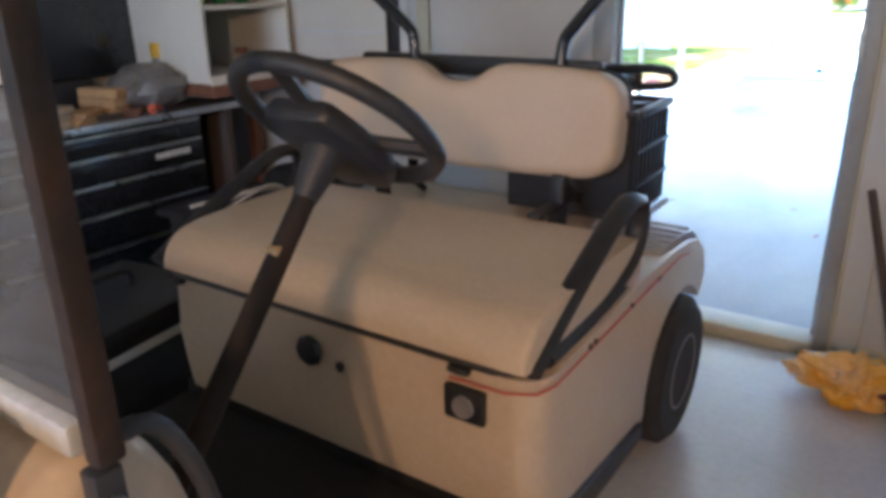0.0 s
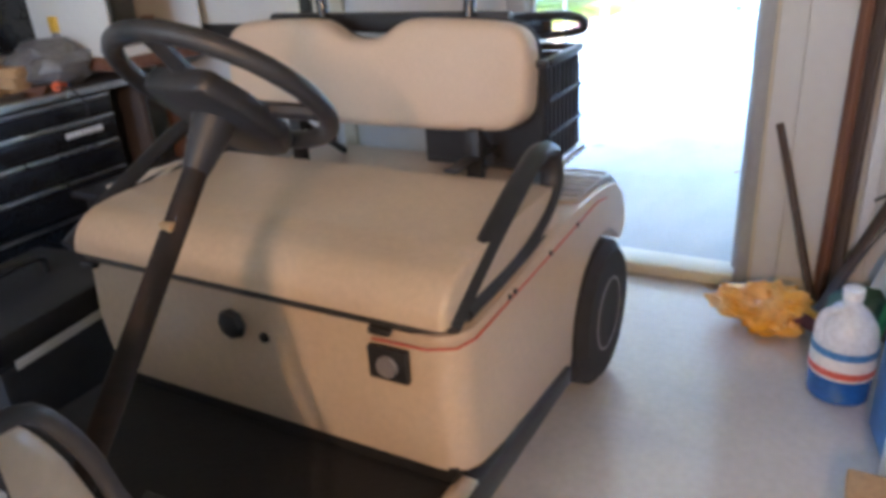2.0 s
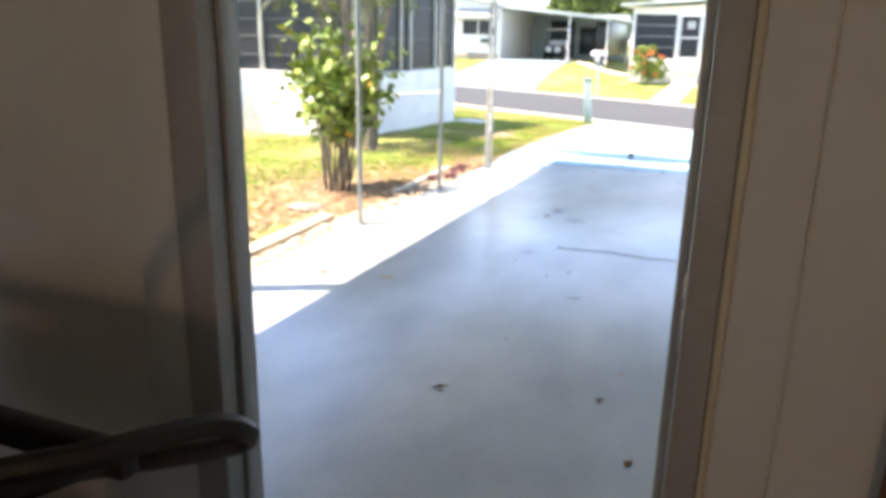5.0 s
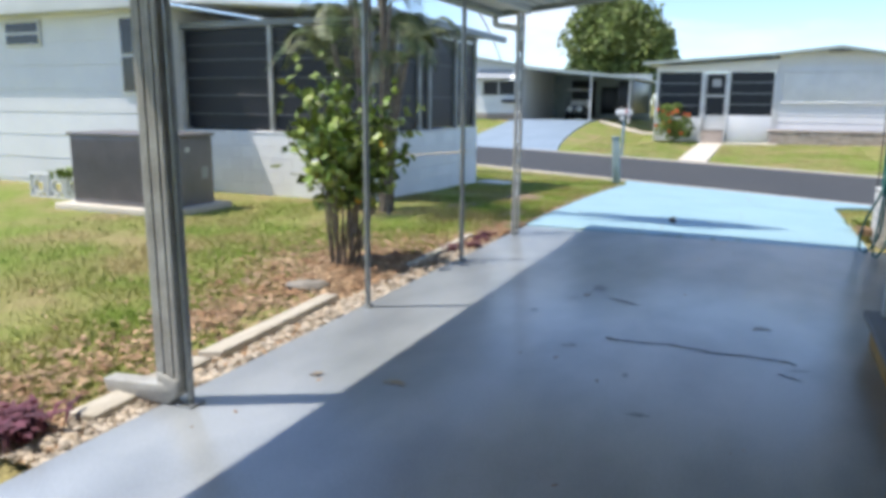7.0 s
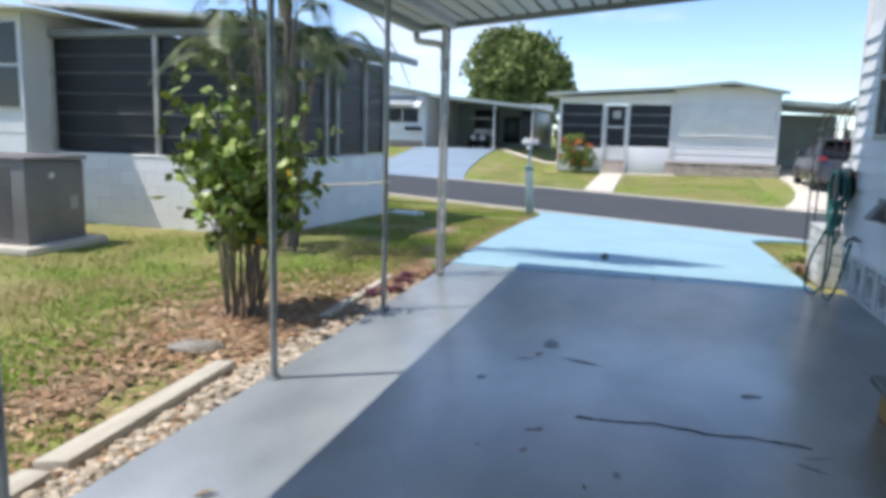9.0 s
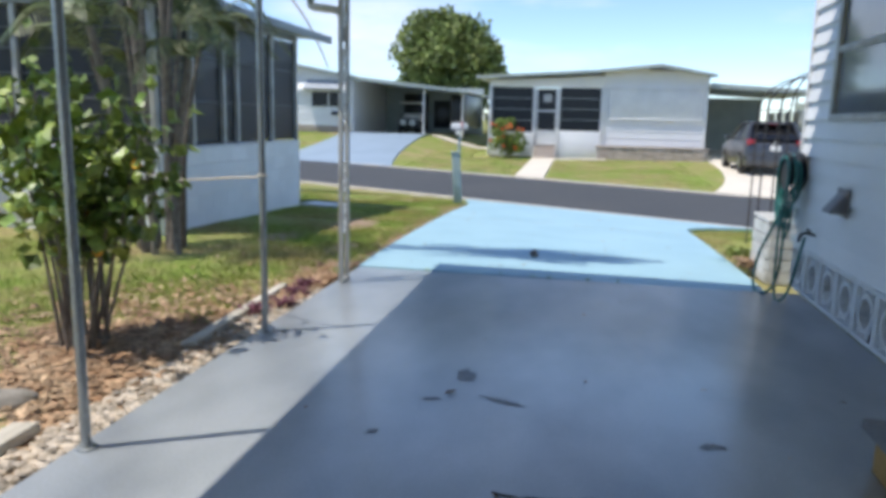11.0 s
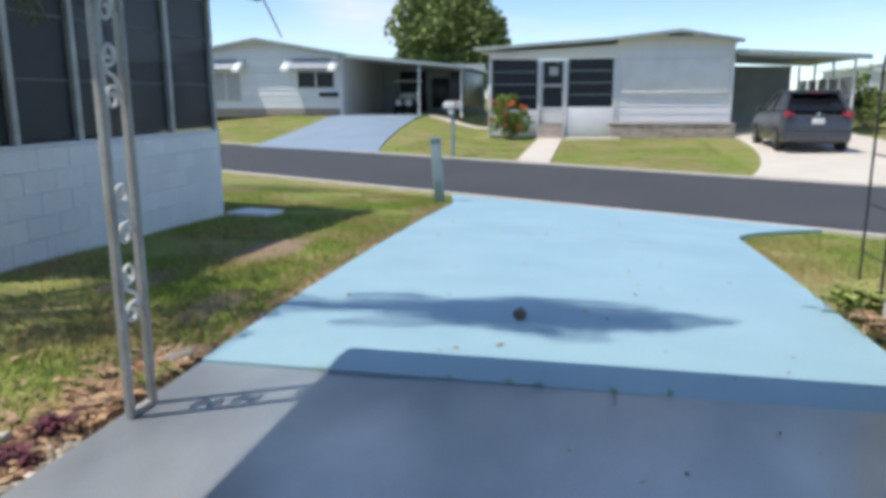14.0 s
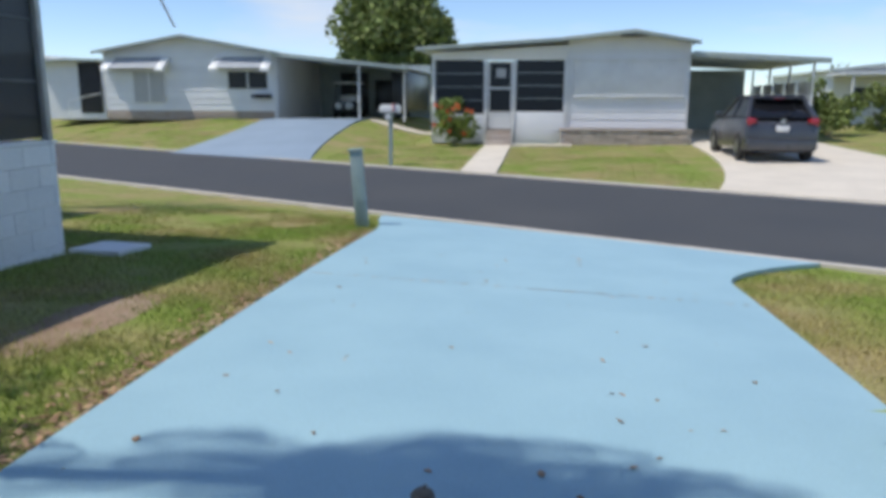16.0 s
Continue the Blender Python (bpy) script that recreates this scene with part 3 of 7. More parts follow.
def screen_bay(parent, a0, a1, fixed, face, z0=0.99, z1=SZ1, bars=(1.55, 2.12)):
    """One framed insect screen with cross bars."""
    def bx(a, b, z, zz, d0, d1, bev=0.004):
        return B(a, b, fixed + d0, fixed + d1, z, zz, bev, 1) if face == "y" else B(fixed - d1, fixed - d0, a, b, z, zz, bev, 1)
    pane = part("screen", bx(a0 + 0.03, a1 - 0.03, z0 + 0.02, z1 - 0.02, 0.045, 0.049, 0), M["screen_mesh"], parent)
    pane.visible_shadow = False
    for z in bars:
        part("cross_bar", bx(a0 + 0.03, a1 - 0.03, z - 0.012, z + 0.012, 0.030, 0.052), M["screen_bar"], parent, "thin grey bar")
    return pane


M["screen_bar"] = mat("dark_bronze_bar", (0.11, 0.115, 0.12), 0.5, scale=6)
M["porch_fascia"] = mat("dull_grey_fascia", (0.24, 0.26, 0.27), 0.5, scale=2)
M["screen_mesh"] = glass("insect_screen", (0.014, 0.016, 0.021), alpha=0.86, rough=0.5)
ys = [PY0 + 0.02, 2.10, 2.92, 3.33, 4.52, PY1 - 0.03]
for a, b in zip(ys, ys[1:]):
    screen_bay(porch, a + oy, b + oy, PX - 0.02 + ox, "x")
for y in ys:
    part("post", B(PX - 0.085 + ox, PX - 0.005 + ox, y - 0.035 + oy, y + 0.035 + oy, 0.987, SZ1, 0.006), M["grey_post"], porch, "pale aluminium post")
xs = [-6.5, -4.72, PX - 0.06]
for a, b in zip(xs, xs[1:]):
    screen_bay(porch, a + ox, b + ox, PY0 + 0.02 + oy, "y")
for x in xs[:-1]:
    part("post", B(x - 0.035 + ox, x + 0.035 + ox, PY0 + 0.005 + oy, PY0 + 0.085 + oy, 0.987, SZ1, 0.006), M["grey_post"], porch, "pale aluminium post")
for zc in (1.25, 1.83, 2.36):
    part("cross_bar", B(-6.48 + ox, -4.76 + ox, PY0 + 0.03 + oy, PY0 + 0.055 + oy, zc - 0.01, zc + 0.01, 0.003, 1), M["screen_bar"], porch)
    part("cross_bar", B(-4.68 + ox, PX - 0.1 + ox, PY0 + 0.03 + oy, PY0 + 0.055 + oy, zc - 0.01, zc + 0.01, 0.003, 1), M["screen_bar"], porch)
part("header", B(PX - 0.10 + ox, PX + 0.0 + ox, PY0 - 0.0 + oy, PY1 + oy, SZ1 + 0.002, SZ1 + 0.10, 0.005), M["porch_fascia"], porch)
part("header", B(-6.53 + ox, PX - 0.105 + ox, PY0 + oy, PY0 + 0.10 + oy, SZ1 + 0.002, SZ1 + 0.10, 0.005), M["porch_fascia"], porch)
part("roof", P([(-6.68 + ox, SZ1 + 0.42), (PX + 0.28 + ox, SZ1 + 0.10), (PX + 0.28 + ox, SZ1 + 0.16), (-6.68 + ox, SZ1 + 0.50)], "y", PY0 - 0.25 + oy, PY1 + 0.75 + oy, 0.004), M["roof"], porch, "low sloping white metal roof")
part("roof_edge", B(PX + 0.283 + ox, PX + 0.35 + ox, PY0 - 0.25 + oy, PY1 + 0.75 + oy, SZ1 + 0.05, SZ1 + 0.17, 0.006), M["porch_fascia"], porch, "grey gutter")
for i, y in enumerate((1.9, 3.0, 4.9)):
    cb = bmesh.new()
    n = 14
    vs = [[cb.verts.new((0.03 * math.sin(k * 1.9), 0.62 * k / n, z)) for k in range(n + 1)] for z in (1.35, 2.5)]
    for k in range(n):
        cb.faces.new((vs[0][k], vs[0][k + 1], vs[1][k + 1], vs[1][k]))
    bmesh.ops.solidify(cb, geom=cb.faces[:], thickness=0.006)
    moved(cb, Matrix.Translation((-5.6 + ox, y + oy - 0.3, 0)))
    part("curtain", cb, M["curtain"], porch, "pale hanging curtain")

house = thing("house_left", -10.5, 3.3, 0, label="pale blue-white mobile home with small windows", category="house", kind="structure")
hw = B(-4.5, 3.97, -2.45, 4.5, -0.2, 2.9)
part("wall", hw, M["white_block"], house)
board = mesh_of("siding_board", P([(-0.004, 0.0), (-0.022, 0.004), (-0.006, 0.196), (-0.004, 0.196)], "x", 0, 8.44), M["white_siding"])
for i in range(7):
    piece("siding_board", board, house, -4.49, -2.452, 0.02 + i * 0.405, 0, 1, 0.45, 2.05)
part("roof", P([(-4.8, 2.9), (4.5, 2.9), (0, 3.5)], "y", -2.8, 4.8, 0.01), M["roof"], house)
for xa, xb, za, zb in ((3.11, 3.93, 1.56, 2.81), (0.35, 1.25, 2.38, 2.82)):
    w = part("window", B(xa, xb, -2.50, -2.475, za, zb, 0.004), M["white_trim"], house, "small dark window")
    part("pane", B(xa + 0.04, xb - 0.04, -2.508, -2.502, za + 0.04, (za + zb) / 2 - 0.02), M["car_glass"], w)
    part("pane", B(xa + 0.04, xb - 0.04, -2.508, -2.502, (za + zb) / 2 + 0.02, zb - 0.04), M["car_glass"], w)
part("corner_trim", B(3.945, 3.985, -2.52, -2.48, -0.2, 2.9, 0.005), M["white_trim"], house)

# ---- our house, right of the slab ----
HX = 3.87
own = thing("house_right", HX, -4, 0, label="white lap-sided home on a breeze-block skirt", category="house", kind="structure")
part("wall", B(0.03, 0.2, -4.17, 4.35, 0.40, 3.0), M["white_siding"], own)
part("wall_end", B(0.2, 6.0, 4.23, 4.35, 0.40, 3.0), M["white_siding"], own)
part("roof", B(0.0, 6.2, -4.4, 4.7, 3.0, 3.12, 0.01), M["roof"], own)
lap = mesh_of("siding_board", P([(0.026, 0.0), (-0.012, 0.004), (0.018, 0.152), (0.026, 0.152)], "y", 0, 1), M["white_siding"])
WIN = (-2.95, -0.30, 1.46, 2.50)
for i in range(14):
    z = 0.40 + i * 0.152
    if z + 0.152 < WIN[2] + 0.02 or z > WIN[3]:
        piece("siding_board", lap, own, 0, -4.17, z, 0, 1, 8.52, 1)
    else:
        piece("siding_board", lap, own, 0, -4.17, z, 0, 1, WIN[0] + 4 + 4.17, 1)
        piece("siding_board", lap, own, 0, WIN[1] + 4, z, 0, 1, 4.35 - WIN[1] - 4, 1)
part("corner_trim", B(-0.012, 0.05, 4.355, 4.40, 0.40, 2.9, 0.004), M["white_trim"], own)
win = part("window", B(-0.02, 0.028, WIN[0] + 4, WIN[1] + 4, WIN[2], WIN[2] + 0.05, 0.006), M["grey_post"], own, "grey framed sliding window")
part("window_head", B(-0.02, 0.028, WIN[0] + 4, WIN[1] + 4, WIN[3] - 0.05, WIN[3], 0.006), M["grey_post"], win)
for y in (WIN[0] + 0.03, -1.62, WIN[1] - 0.03):
    part("stile", B(-0.018, 0.028, y - 0.035 + 4, y + 0.035 + 4, WIN[2] + 0.052, WIN[3] - 0.052, 0.006), M["grey_post"], win)
part("meeting_rail", B(-0.014, 0.026, -1.58 + 4, WIN[1] - 0.068 + 4, 1.97, 2.02, 0.004), M["grey_post"], win)
# pale blue-grey base colour stands in for reflected sky
M["window_glass"] = mat("sky_toned_window_glass", (0.17, 0.20, 0.24), 0.04, scale=2, fine=0.0, coat=0.6)
for y0, y1 in ((WIN[0] + 0.07, -1.66), (-1.58, WIN[1] - 0.07)):
    part("pane", B(0.012, 0.018, y0 + 4, y1 + 4, WIN[2] + 0.055, WIN[3] - 0.055), M["window_glass"], win, "pale glass with sky reflection in its colour")
# near-black box behind the pierced blocks, shade put into its colour
part("plinth", B(0.10, 0.25, -4.17, 4.35, 0.0, 0.398), M["dark_room"], own, "near-black panel painted as crawl-space shade")


def breeze_block():
    """A pierced concrete block, 0.38 square, with a ring and corner petals."""
    t = B(0, 0.09, 0, 0.385, 0, 0.03, 0.003, 1)
    B(0, 0.09, 0, 0.385, 0.36, 0.39, 0.003, 1, t)
    B(0, 0.09, 0, 0.03, 0.03, 0.36, 0.003, 1, t)
    B(0, 0.09, 0.355, 0.385, 0.03, 0.36, 0.003, 1, t)
    n = 16
    for ring_r, wdt in ((0.105, 0.028),):
        for k in range(n):
            a0, a1 = 2 * math.pi * k / n, 2 * math.pi * (k + 1) / n
            q = [(0.1925 + r * math.cos(a), 0.195 + r * math.sin(a)) for r, a in ((ring_r, a0), (ring_r, a1), (ring_r + wdt, a1), (ring_r + wdt, a0))]
            P(q, "x", 0.008, 0.082, bm=t)
    for a in (45, 135, 225, 315):
        c, s = math.cos(radians(a)), math.sin(radians(a))
        C((0.045, 0.1925 + 0.12 * c, 0.195 + 0.12 * s), (0.045, 0.1925 + 0.235 * c, 0.195 + 0.235 * s), 0.02, seg=6, bm=t)
    for a in (0, 90, 180, 270):
        c, s = math.cos(radians(a)), math.sin(radians(a))
        C((0.045, 0.1925 + 0.12 * c, 0.195 + 0.12 * s), (0.045, 0.1925 + 0.175 * c, 0.195 + 0.175 * s), 0.02, seg=6, bm=t)
    return mesh_of("breeze_block", t, M["breeze"])


M["breeze"] = mat("grey_white_breeze_block", (0.74, 0.75, 0.75), 0.85, second=(0.60, 0.61, 0.60), scale=4, amount=0.6, bump=0.3)
bb = breeze_block()
for i in range(22):
    piece("breeze_block", bb, own, 0.0, 4.33 - 0.39 * (i + 1), 0.002)


# ---- houses across the street ----
def gable_house(name, x0, x1, y0, y1, z0, eave_l, apex_x, apex, eave_r, label, over=0.3):
    """A mobile home whose end wall faces the street."""
    h = thing(name, (x0 + x1) / 2, y0, z0, label=label, category="house", group="mobile homes")
    cx = (x0 + x1) / 2
    part("wall", P([(x0 - cx, 0), (x1 - cx, 0), (x1 - cx, eave_r - z0), (apex_x - cx, apex - z0), (x0 - cx, eave_l - z0)], "y", 0.03, y1 - y0), M["white_siding"], h, "white panel wall")
    t = 0.09
    part("roof", P([(x0 - cx - over, eave_l - z0), (apex_x - cx, apex - z0 + 0.01), (apex_x - cx, apex - z0 + t), (x0 - cx - over, eave_l - z0 + t - 0.02)], "y", -0.5, y1 - y0 + 0.3, 0.006), M["roof"], h, "low metal roof slope")
    part("roof", P([(apex_x - cx + 0.002, apex - z0 + 0.01), (x1 - cx + over, eave_r - z0), (x1 - cx + over, eave_r - z0 + t - 0.02), (apex_x - cx + 0.002, apex - z0 + t)], "y", -0.5, y1 - y0 + 0.3, 0.006), M["roof"], h, "low metal roof slope")
    part("fascia", P([(x0 - cx - over, eave_l - z0 - 0.08), (apex_x - cx, apex - z0 - 0.08), (x1 - cx + over, eave_r - z0 - 0.08), (x1 - cx + over, eave_r - z0 + 0.055), (apex_x - cx, apex - z0 + 0.075), (x0 - cx - over, eave_l - z0 + 0.055)], "y", -0.54, -0.503, 0.004), M["roof_edge"], h, "grey-green roof edge")
    return h, cx


HB0 = -0.2
hb, bx = gable_house("mobile_home", 2.75, 7.12, 27.0, 40.0, HB0, 3.60, 5.05, 3.84, 3.45, "white mobile home with screened porch and brick planter", 0.22)
# panel boards of the end wall
bd = mesh_of("wall_board", P([(0, 0.0), (-0.03, 0.01), (-0.012, 0.30), (0, 0.30)], "x", 0, 4.30), M["white_siding"])
for i in range(9):
    piece("wall_board", bd, hb, 2.78 - bx, 0.028, 0.62 + i * 0.302)
for z in (1.72, 3.03):
    part("shutter_rail", B(2.95 - bx, 6.95 - bx, -0.10, -0.012, z, z + 0.09, 0.01), M["white_trim"], hb, "white shutter rail")
part("shutter", B(3.0 - bx, 6.9 - bx, -0.055, -0.012, 1.815, 3.025, 0.01), M["white_trim"], hb, "closed white storm shutter")
for sx in (2.78, 7.04):
    part("corner_trim", B(sx - bx, sx + 0.08 - bx, -0.03, 0.03, 0.0, 3.15, 0.005), M["white_trim"], hb)
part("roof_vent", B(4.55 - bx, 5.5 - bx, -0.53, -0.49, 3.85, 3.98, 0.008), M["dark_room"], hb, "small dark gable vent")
part("mortar_bed", B(2.55 - bx, 7.2 - bx, -0.60, 0.0, 0.0, 0.52), M["mortar"], hb)
br = mesh_of("brick", B(0, 0.29, -0.03, 0.0, 0, 0.115, 0.008, 1), M["brick"])
for r in range(4):
    for i in range(16):
        a = 2.55 + 0.3 * i - (0.15 if r % 2 else 0)
        if a > 2.5 and a + 0.29 < 7.25:
            piece("brick", br, hb, a - bx, -0.60, 0.012 + 0.128 * r)
part("planter_cap", B(2.5 - bx, 7.25 - bx, -0.66, 0.0, 0.525, 0.59, 0.01), M["brick"], hb, "brown brick ledge")
# screened room
sr = thing("screen_room", 0.1, 27.0, HB0, label="screened front room with dark mesh panels", category="porch")
part("roof", P([(-3.0, 3.30 - HB0 - 0.05), (2.42, 3.594 - HB0 - 0.05), (2.42, 3.674 - HB0 - 0.05), (-3.0, 3.38 - HB0 - 0.05)], "y", -0.5, 8.0, 0.006), M["roof"], sr, "flat white roof")
part("fascia", P([(-3.0, 3.20 - HB0), (2.42, 3.50 - HB0), (2.42, 3.65 - HB0), (-3.0, 3.34 - HB0)], "y", -0.54, -0.503, 0.004), M["roof_edge"], sr, "grey-green roof edge")
part("header", P([(-2.45, 2.90 - HB0), (2.64, 2.90 - HB0), (2.64, 3.42 - HB0), (-2.45, 3.15 - HB0)], "y", 0.0, 0.1, 0.004), M["white_siding"], sr)
for x in (-2.45, -0.46, 0.62, 2.52):
    part("post", B(x, x + 0.13, -0.01, 0.11, 0.0, 2.90 - HB0, 0.008), M["white_trim"], sr)
part("knee_wall", B(0.75, 2.52, 0.02, 0.09, 0.0, 1.20, 0.01), M["white_siding"], sr)
part("knee_wall", B(-2.32, -0.46, 0.02, 0.09, 0.0, 1.10, 0.01), M["white_siding"], sr)
part("side_wall", B(-2.43, -2.33, 0.12, 8.0, 0.0, 2.9, 0.01), M["white_siding"], sr)
# back wall coloured near-black as the shade behind the screens
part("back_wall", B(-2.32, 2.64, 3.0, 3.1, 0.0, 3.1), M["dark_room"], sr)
for a, b, z0, z1 in ((-2.30, -0.48, 1.12, 3.09), (0.77, 2.50, 1.22, 3.09)):
    part("screen", B(a, b, 0.04, 0.05, z0, z1), M["screen"], sr, "dark insect screen")
    for k in (1, 2, 3):
        z = z0 + (z1 - z0) * k / 4
        part("cross_bar", B(a, b, 0.025, 0.038, z - 0.015, z + 0.015, 0.003, 1), M["galv"], sr)
sd = part("screen_door", B(-0.30, -0.24, 0.0, 0.05, 0.55, 3.05, 0.006), M["white_trim"], sr, "white framed screen door")
part("door_stile", B(0.55, 0.61, 0.0, 0.05, 0.55, 3.05, 0.006), M["white_trim"], sd)
for z in (0.55, 1.12, 2.02, 2.99):
    part("door_rail", B(-0.238, 0.548, 0.0, 0.05, z, z + 0.07, 0.006), M["white_trim"], sd)
part("door_mesh", B(-0.238, 0.548, 0.02, 0.03, 1.192, 2.018), M["screen"], sd)
part("door_mesh", B(-0.238, 0.548, 0.02, 0.03, 2.092, 2.988), M["screen"], sd)
part("kick_panel", B(-0.238, 0.548, 0.02, 0.03, 0.622, 1.118), M["white_trim"], sd)
part("door_sign", B(0.0, 0.36, 0.008, 0.018, 2.45, 2.78), M["curtain"], sd, "pale notice")
for i in range(3):
    part("step", B(-0.32, 0.64, -0.28 * (3 - i) + 0.0, -0.02, 0.17 * i, 0.17 * (i + 1) - 0.003, 0.012), M["brick"], sr, "brick step")
for x in (-0.37, 0.66):
    part("handrail", T([(x, -0.8, 0.0), (x, -0.8, 0.75), (x, -0.1, 1.25)], 0.018), M["white_trim"], sr)

# carport of that house
cp = thing("side_carport", 9.4, 27.0, HB0, label="flat green-edged carport roof on slim posts", category="carport")
# dark fascia colour stands in for the roof's shaded underside
part("roof", P([(-2.25, 3.22), (2.4, 3.00), (2.4, 3.08), (-2.25, 3.34)], "y", -0.3, 8.0, 0.006), M["roof_edge"], cp)
part("fascia", P([(-2.25, 3.14), (2.4, 2.92), (2.4, 3.10), (-2.25, 3.36)], "y", -0.34, -0.303, 0.004), M["roof_edge"], cp)
for y in (0.0, 2.6, 5.2, 7.8):
    part("post", C((1.95, y, 0.0), (1.95, y, 2.97), 0.05), M["white_trim"], cp)
# end wall darkened by colour to give the carport's shade
part("back_wall", B(-2.2, 1.5, 7.4, 7.5, 0, 3.0), M["roof_edge"], cp, "end wall painted dark grey for shade")
for i in range(5):
    part("lattice_panel", B(1.90, 1.93, 0.2 + i * 1.5, 1.4 + i * 1.5, 1.5, 2.3, 0.005), M["grey_post"], cp, "pale trellis panel")
part("side_door", B(-2.26, -2.22, 1.6, 2.5, 0.3, 2.3, 0.008), M["white_trim"], cp)

# ---- second house, further left ----
HA0 = 0.42
ha, ax = gable_house("mobile_home", -19.5, -10.75, 33.0, 46.0, HA0, 3.62, -15.2, 4.35, 3.55, "white double mobile home with striped window awnings", 0.25)
part("skirt", B(-19.5 - ax, -10.75 - ax, 0.0, 0.05, 0.0, 0.45, 0.01), M["brick"], ha, "grey brick skirting")
bd2 = mesh_of("wall_board", P([(0, 0.0), (-0.03, 0.01), (-0.012, 0.30), (0, 0.30)], "x", 0, 8.7), M["white_siding"])
for i in range(9):
    piece("wall_board", bd2, ha, -19.48 - ax, 0.028, 0.46 + i * 0.302)


def awning(parent, x0, x1, z0, z1):
    aw = part("awning", P([(-0.75, z0), (-0.73, z0 - 0.02), (0.0, z1 - 0.03), (0.0, z1)], "x", x0, x1, 0.003, 1), M["ac_light"], parent, "grey metal window awning with white ends")
    for s in (x0, x1 - 0.42):
        part("awning_end", P([(-0.78, z0 - 0.01), (-0.76, z0 - 0.18), (0.0, z1 - 0.22), (0.0, z1 + 0.015)], "x", s, s + 0.42, 0.004, 1), M["lamp_white"], aw, "white awning end")
    return aw


awning(ha, -19.2 - ax, -16.0 - ax, 2.45, 2.98)
awning(ha, -13.75 - ax, -10.8 - ax, 2.45, 2.98)
for xa, xb, za, zb in ((-13.15, -11.1, 1.45, 2.35), (-18.0, -16.3, 0.80, 2.35)):
    w = part("window", B(xa - ax, xb - ax, -0.04, 0.02, za, zb, 0.01), M["white_trim"], ha, "white framed window")
    xm = (xa + xb) / 2
    for p0, p1 in ((xa + 0.06, xm - 0.04), (xm + 0.04, xb - 0.06)):
        part("pane", B(p0 - ax, p1 - ax, -0.052, -0.043, za + 0.06, zb - 0.06), M["screen"] if za > 1 else M["curtain"], w)
part("meter_box", B(-11.9 - ax, -10.95 - ax, -0.25, -0.02, 1.05, 1.25, 0.02), M["dark_room"], ha, "dark utility meters")
part("corner_trim", B(-10.86 - ax, -10.72 - ax, -0.03, 0.03, 0.0, 3.1, 0.005), M["white_trim"], ha)
# carport of the second house
cpa = thing("side_carport", -7.6, 33.0, HA0, label="white carport with screened end beside the house", category="carport")
part("roof", P([(-3.2, 3.05), (3.35, 2.40), (3.35, 2.48), (-3.2, 3.17)], "y", -0.3, 12.0, 0.006), M["white_trim"], cpa)
part("fascia", P([(-3.2, 2.97), (3.35, 2.32), (3.35, 2.50), (-3.2, 3.19)], "y", -0.34, -0.303, 0.004), M["roof_edge"], cpa)
# dark grey here is painted shade at the carport's far end
part("back_wall", B(-3.1, 3.2, 7.0, 7.1, 0, 2.9), M["roof_edge"], cpa, "end wall painted dark grey for shade")
part("house_side", B(-3.15, -3.1, 0.1, 7.0, 0.0, 2.9), M["white_siding"], cpa)
for x in (0.9, 3.05):
    part("post", C((x, 0, 0), (x, 0, 2.60), 0.05), M["white_trim"], cpa)
for xa, xb, za, zb in ((0.05, 1.1, 0.4, 2.1), (1.5, 2.0, 0.1, 2.1), (-1.9, -0.3, 0.2, 2.5)):
    part("opening", B(xa, xb, 6.94, 6.98, za, zb, 0.01), M["screen"], cpa, "dark window")
part("screen", B(3.1, 3.14, 0.2, 6.5, 0.5, 2.3, 0.01), M["screen"], cpa, "dark screen")
part("screen", B(1.95, 3.0, 2.5, 2.54, 0.5, 2.35, 0.01), M["screen"], cpa, "dark screen")

# low wing and next home, at the edge of view
wing, wx = gable_house("mobile_home", -23.6, -20.2, 34.0, 44.0, HA0, 3.25, -21.9, 3.35, 3.30, "pale mobile home wing with a dark doorway", 0.1)
# flat panel whose near-black colour stands for the shade inside
part("doorway", B(-21.5 - wx, -20.3 - wx, -0.03, 0.02, 0.3, 2.8, 0.01), M["dark_room"], wing, "near-black panel painted as a shaded doorway")
part("handrail", T([(-21.4 - wx, -1.2, 0), (-21.4 - wx, -1.2, 0.9), (-20.3 - wx, -0.1, 1.3)], 0.03), M["white_trim"], wing)
nh, nx = gable_house("mobile_home", -34, -24.5, 40.0, 50.0, 0.45, 3.3, -29, 4.0, 3.3, "distant white mobile home", 0.3)
for i in range(4):
    part("window", B(-26.8 + i * 0.55 - nx, -26.45 + i * 0.55 - nx, -0.03, 0.02, 1.7, 2.3, 0.01), M["screen"], nh)
fh, fx = gable_house("mobile_home", 16.0, 28.0, 38.0, 48.0, -0.1, 2.9, 22, 3.6, 2.9, "distant white mobile home with a flat porch roof", 0.4)
part("window", B(17.0 - fx, 17.8 - fx, -0.03, 0.02, 1.2, 2.2, 0.01), M["screen"], fh)
part("porch_roof", B(15.6 - fx, 20.5 - fx, -2.5, 0.0, 2.72, 2.85, 0.01), M["white_trim"], fh)
for px in (16.0, 18.0, 20.2):
    part("porch_post", C((px - fx, -2.4, 0), (px - fx, -2.4, 2.70), 0.06), M["white_trim"], fh)


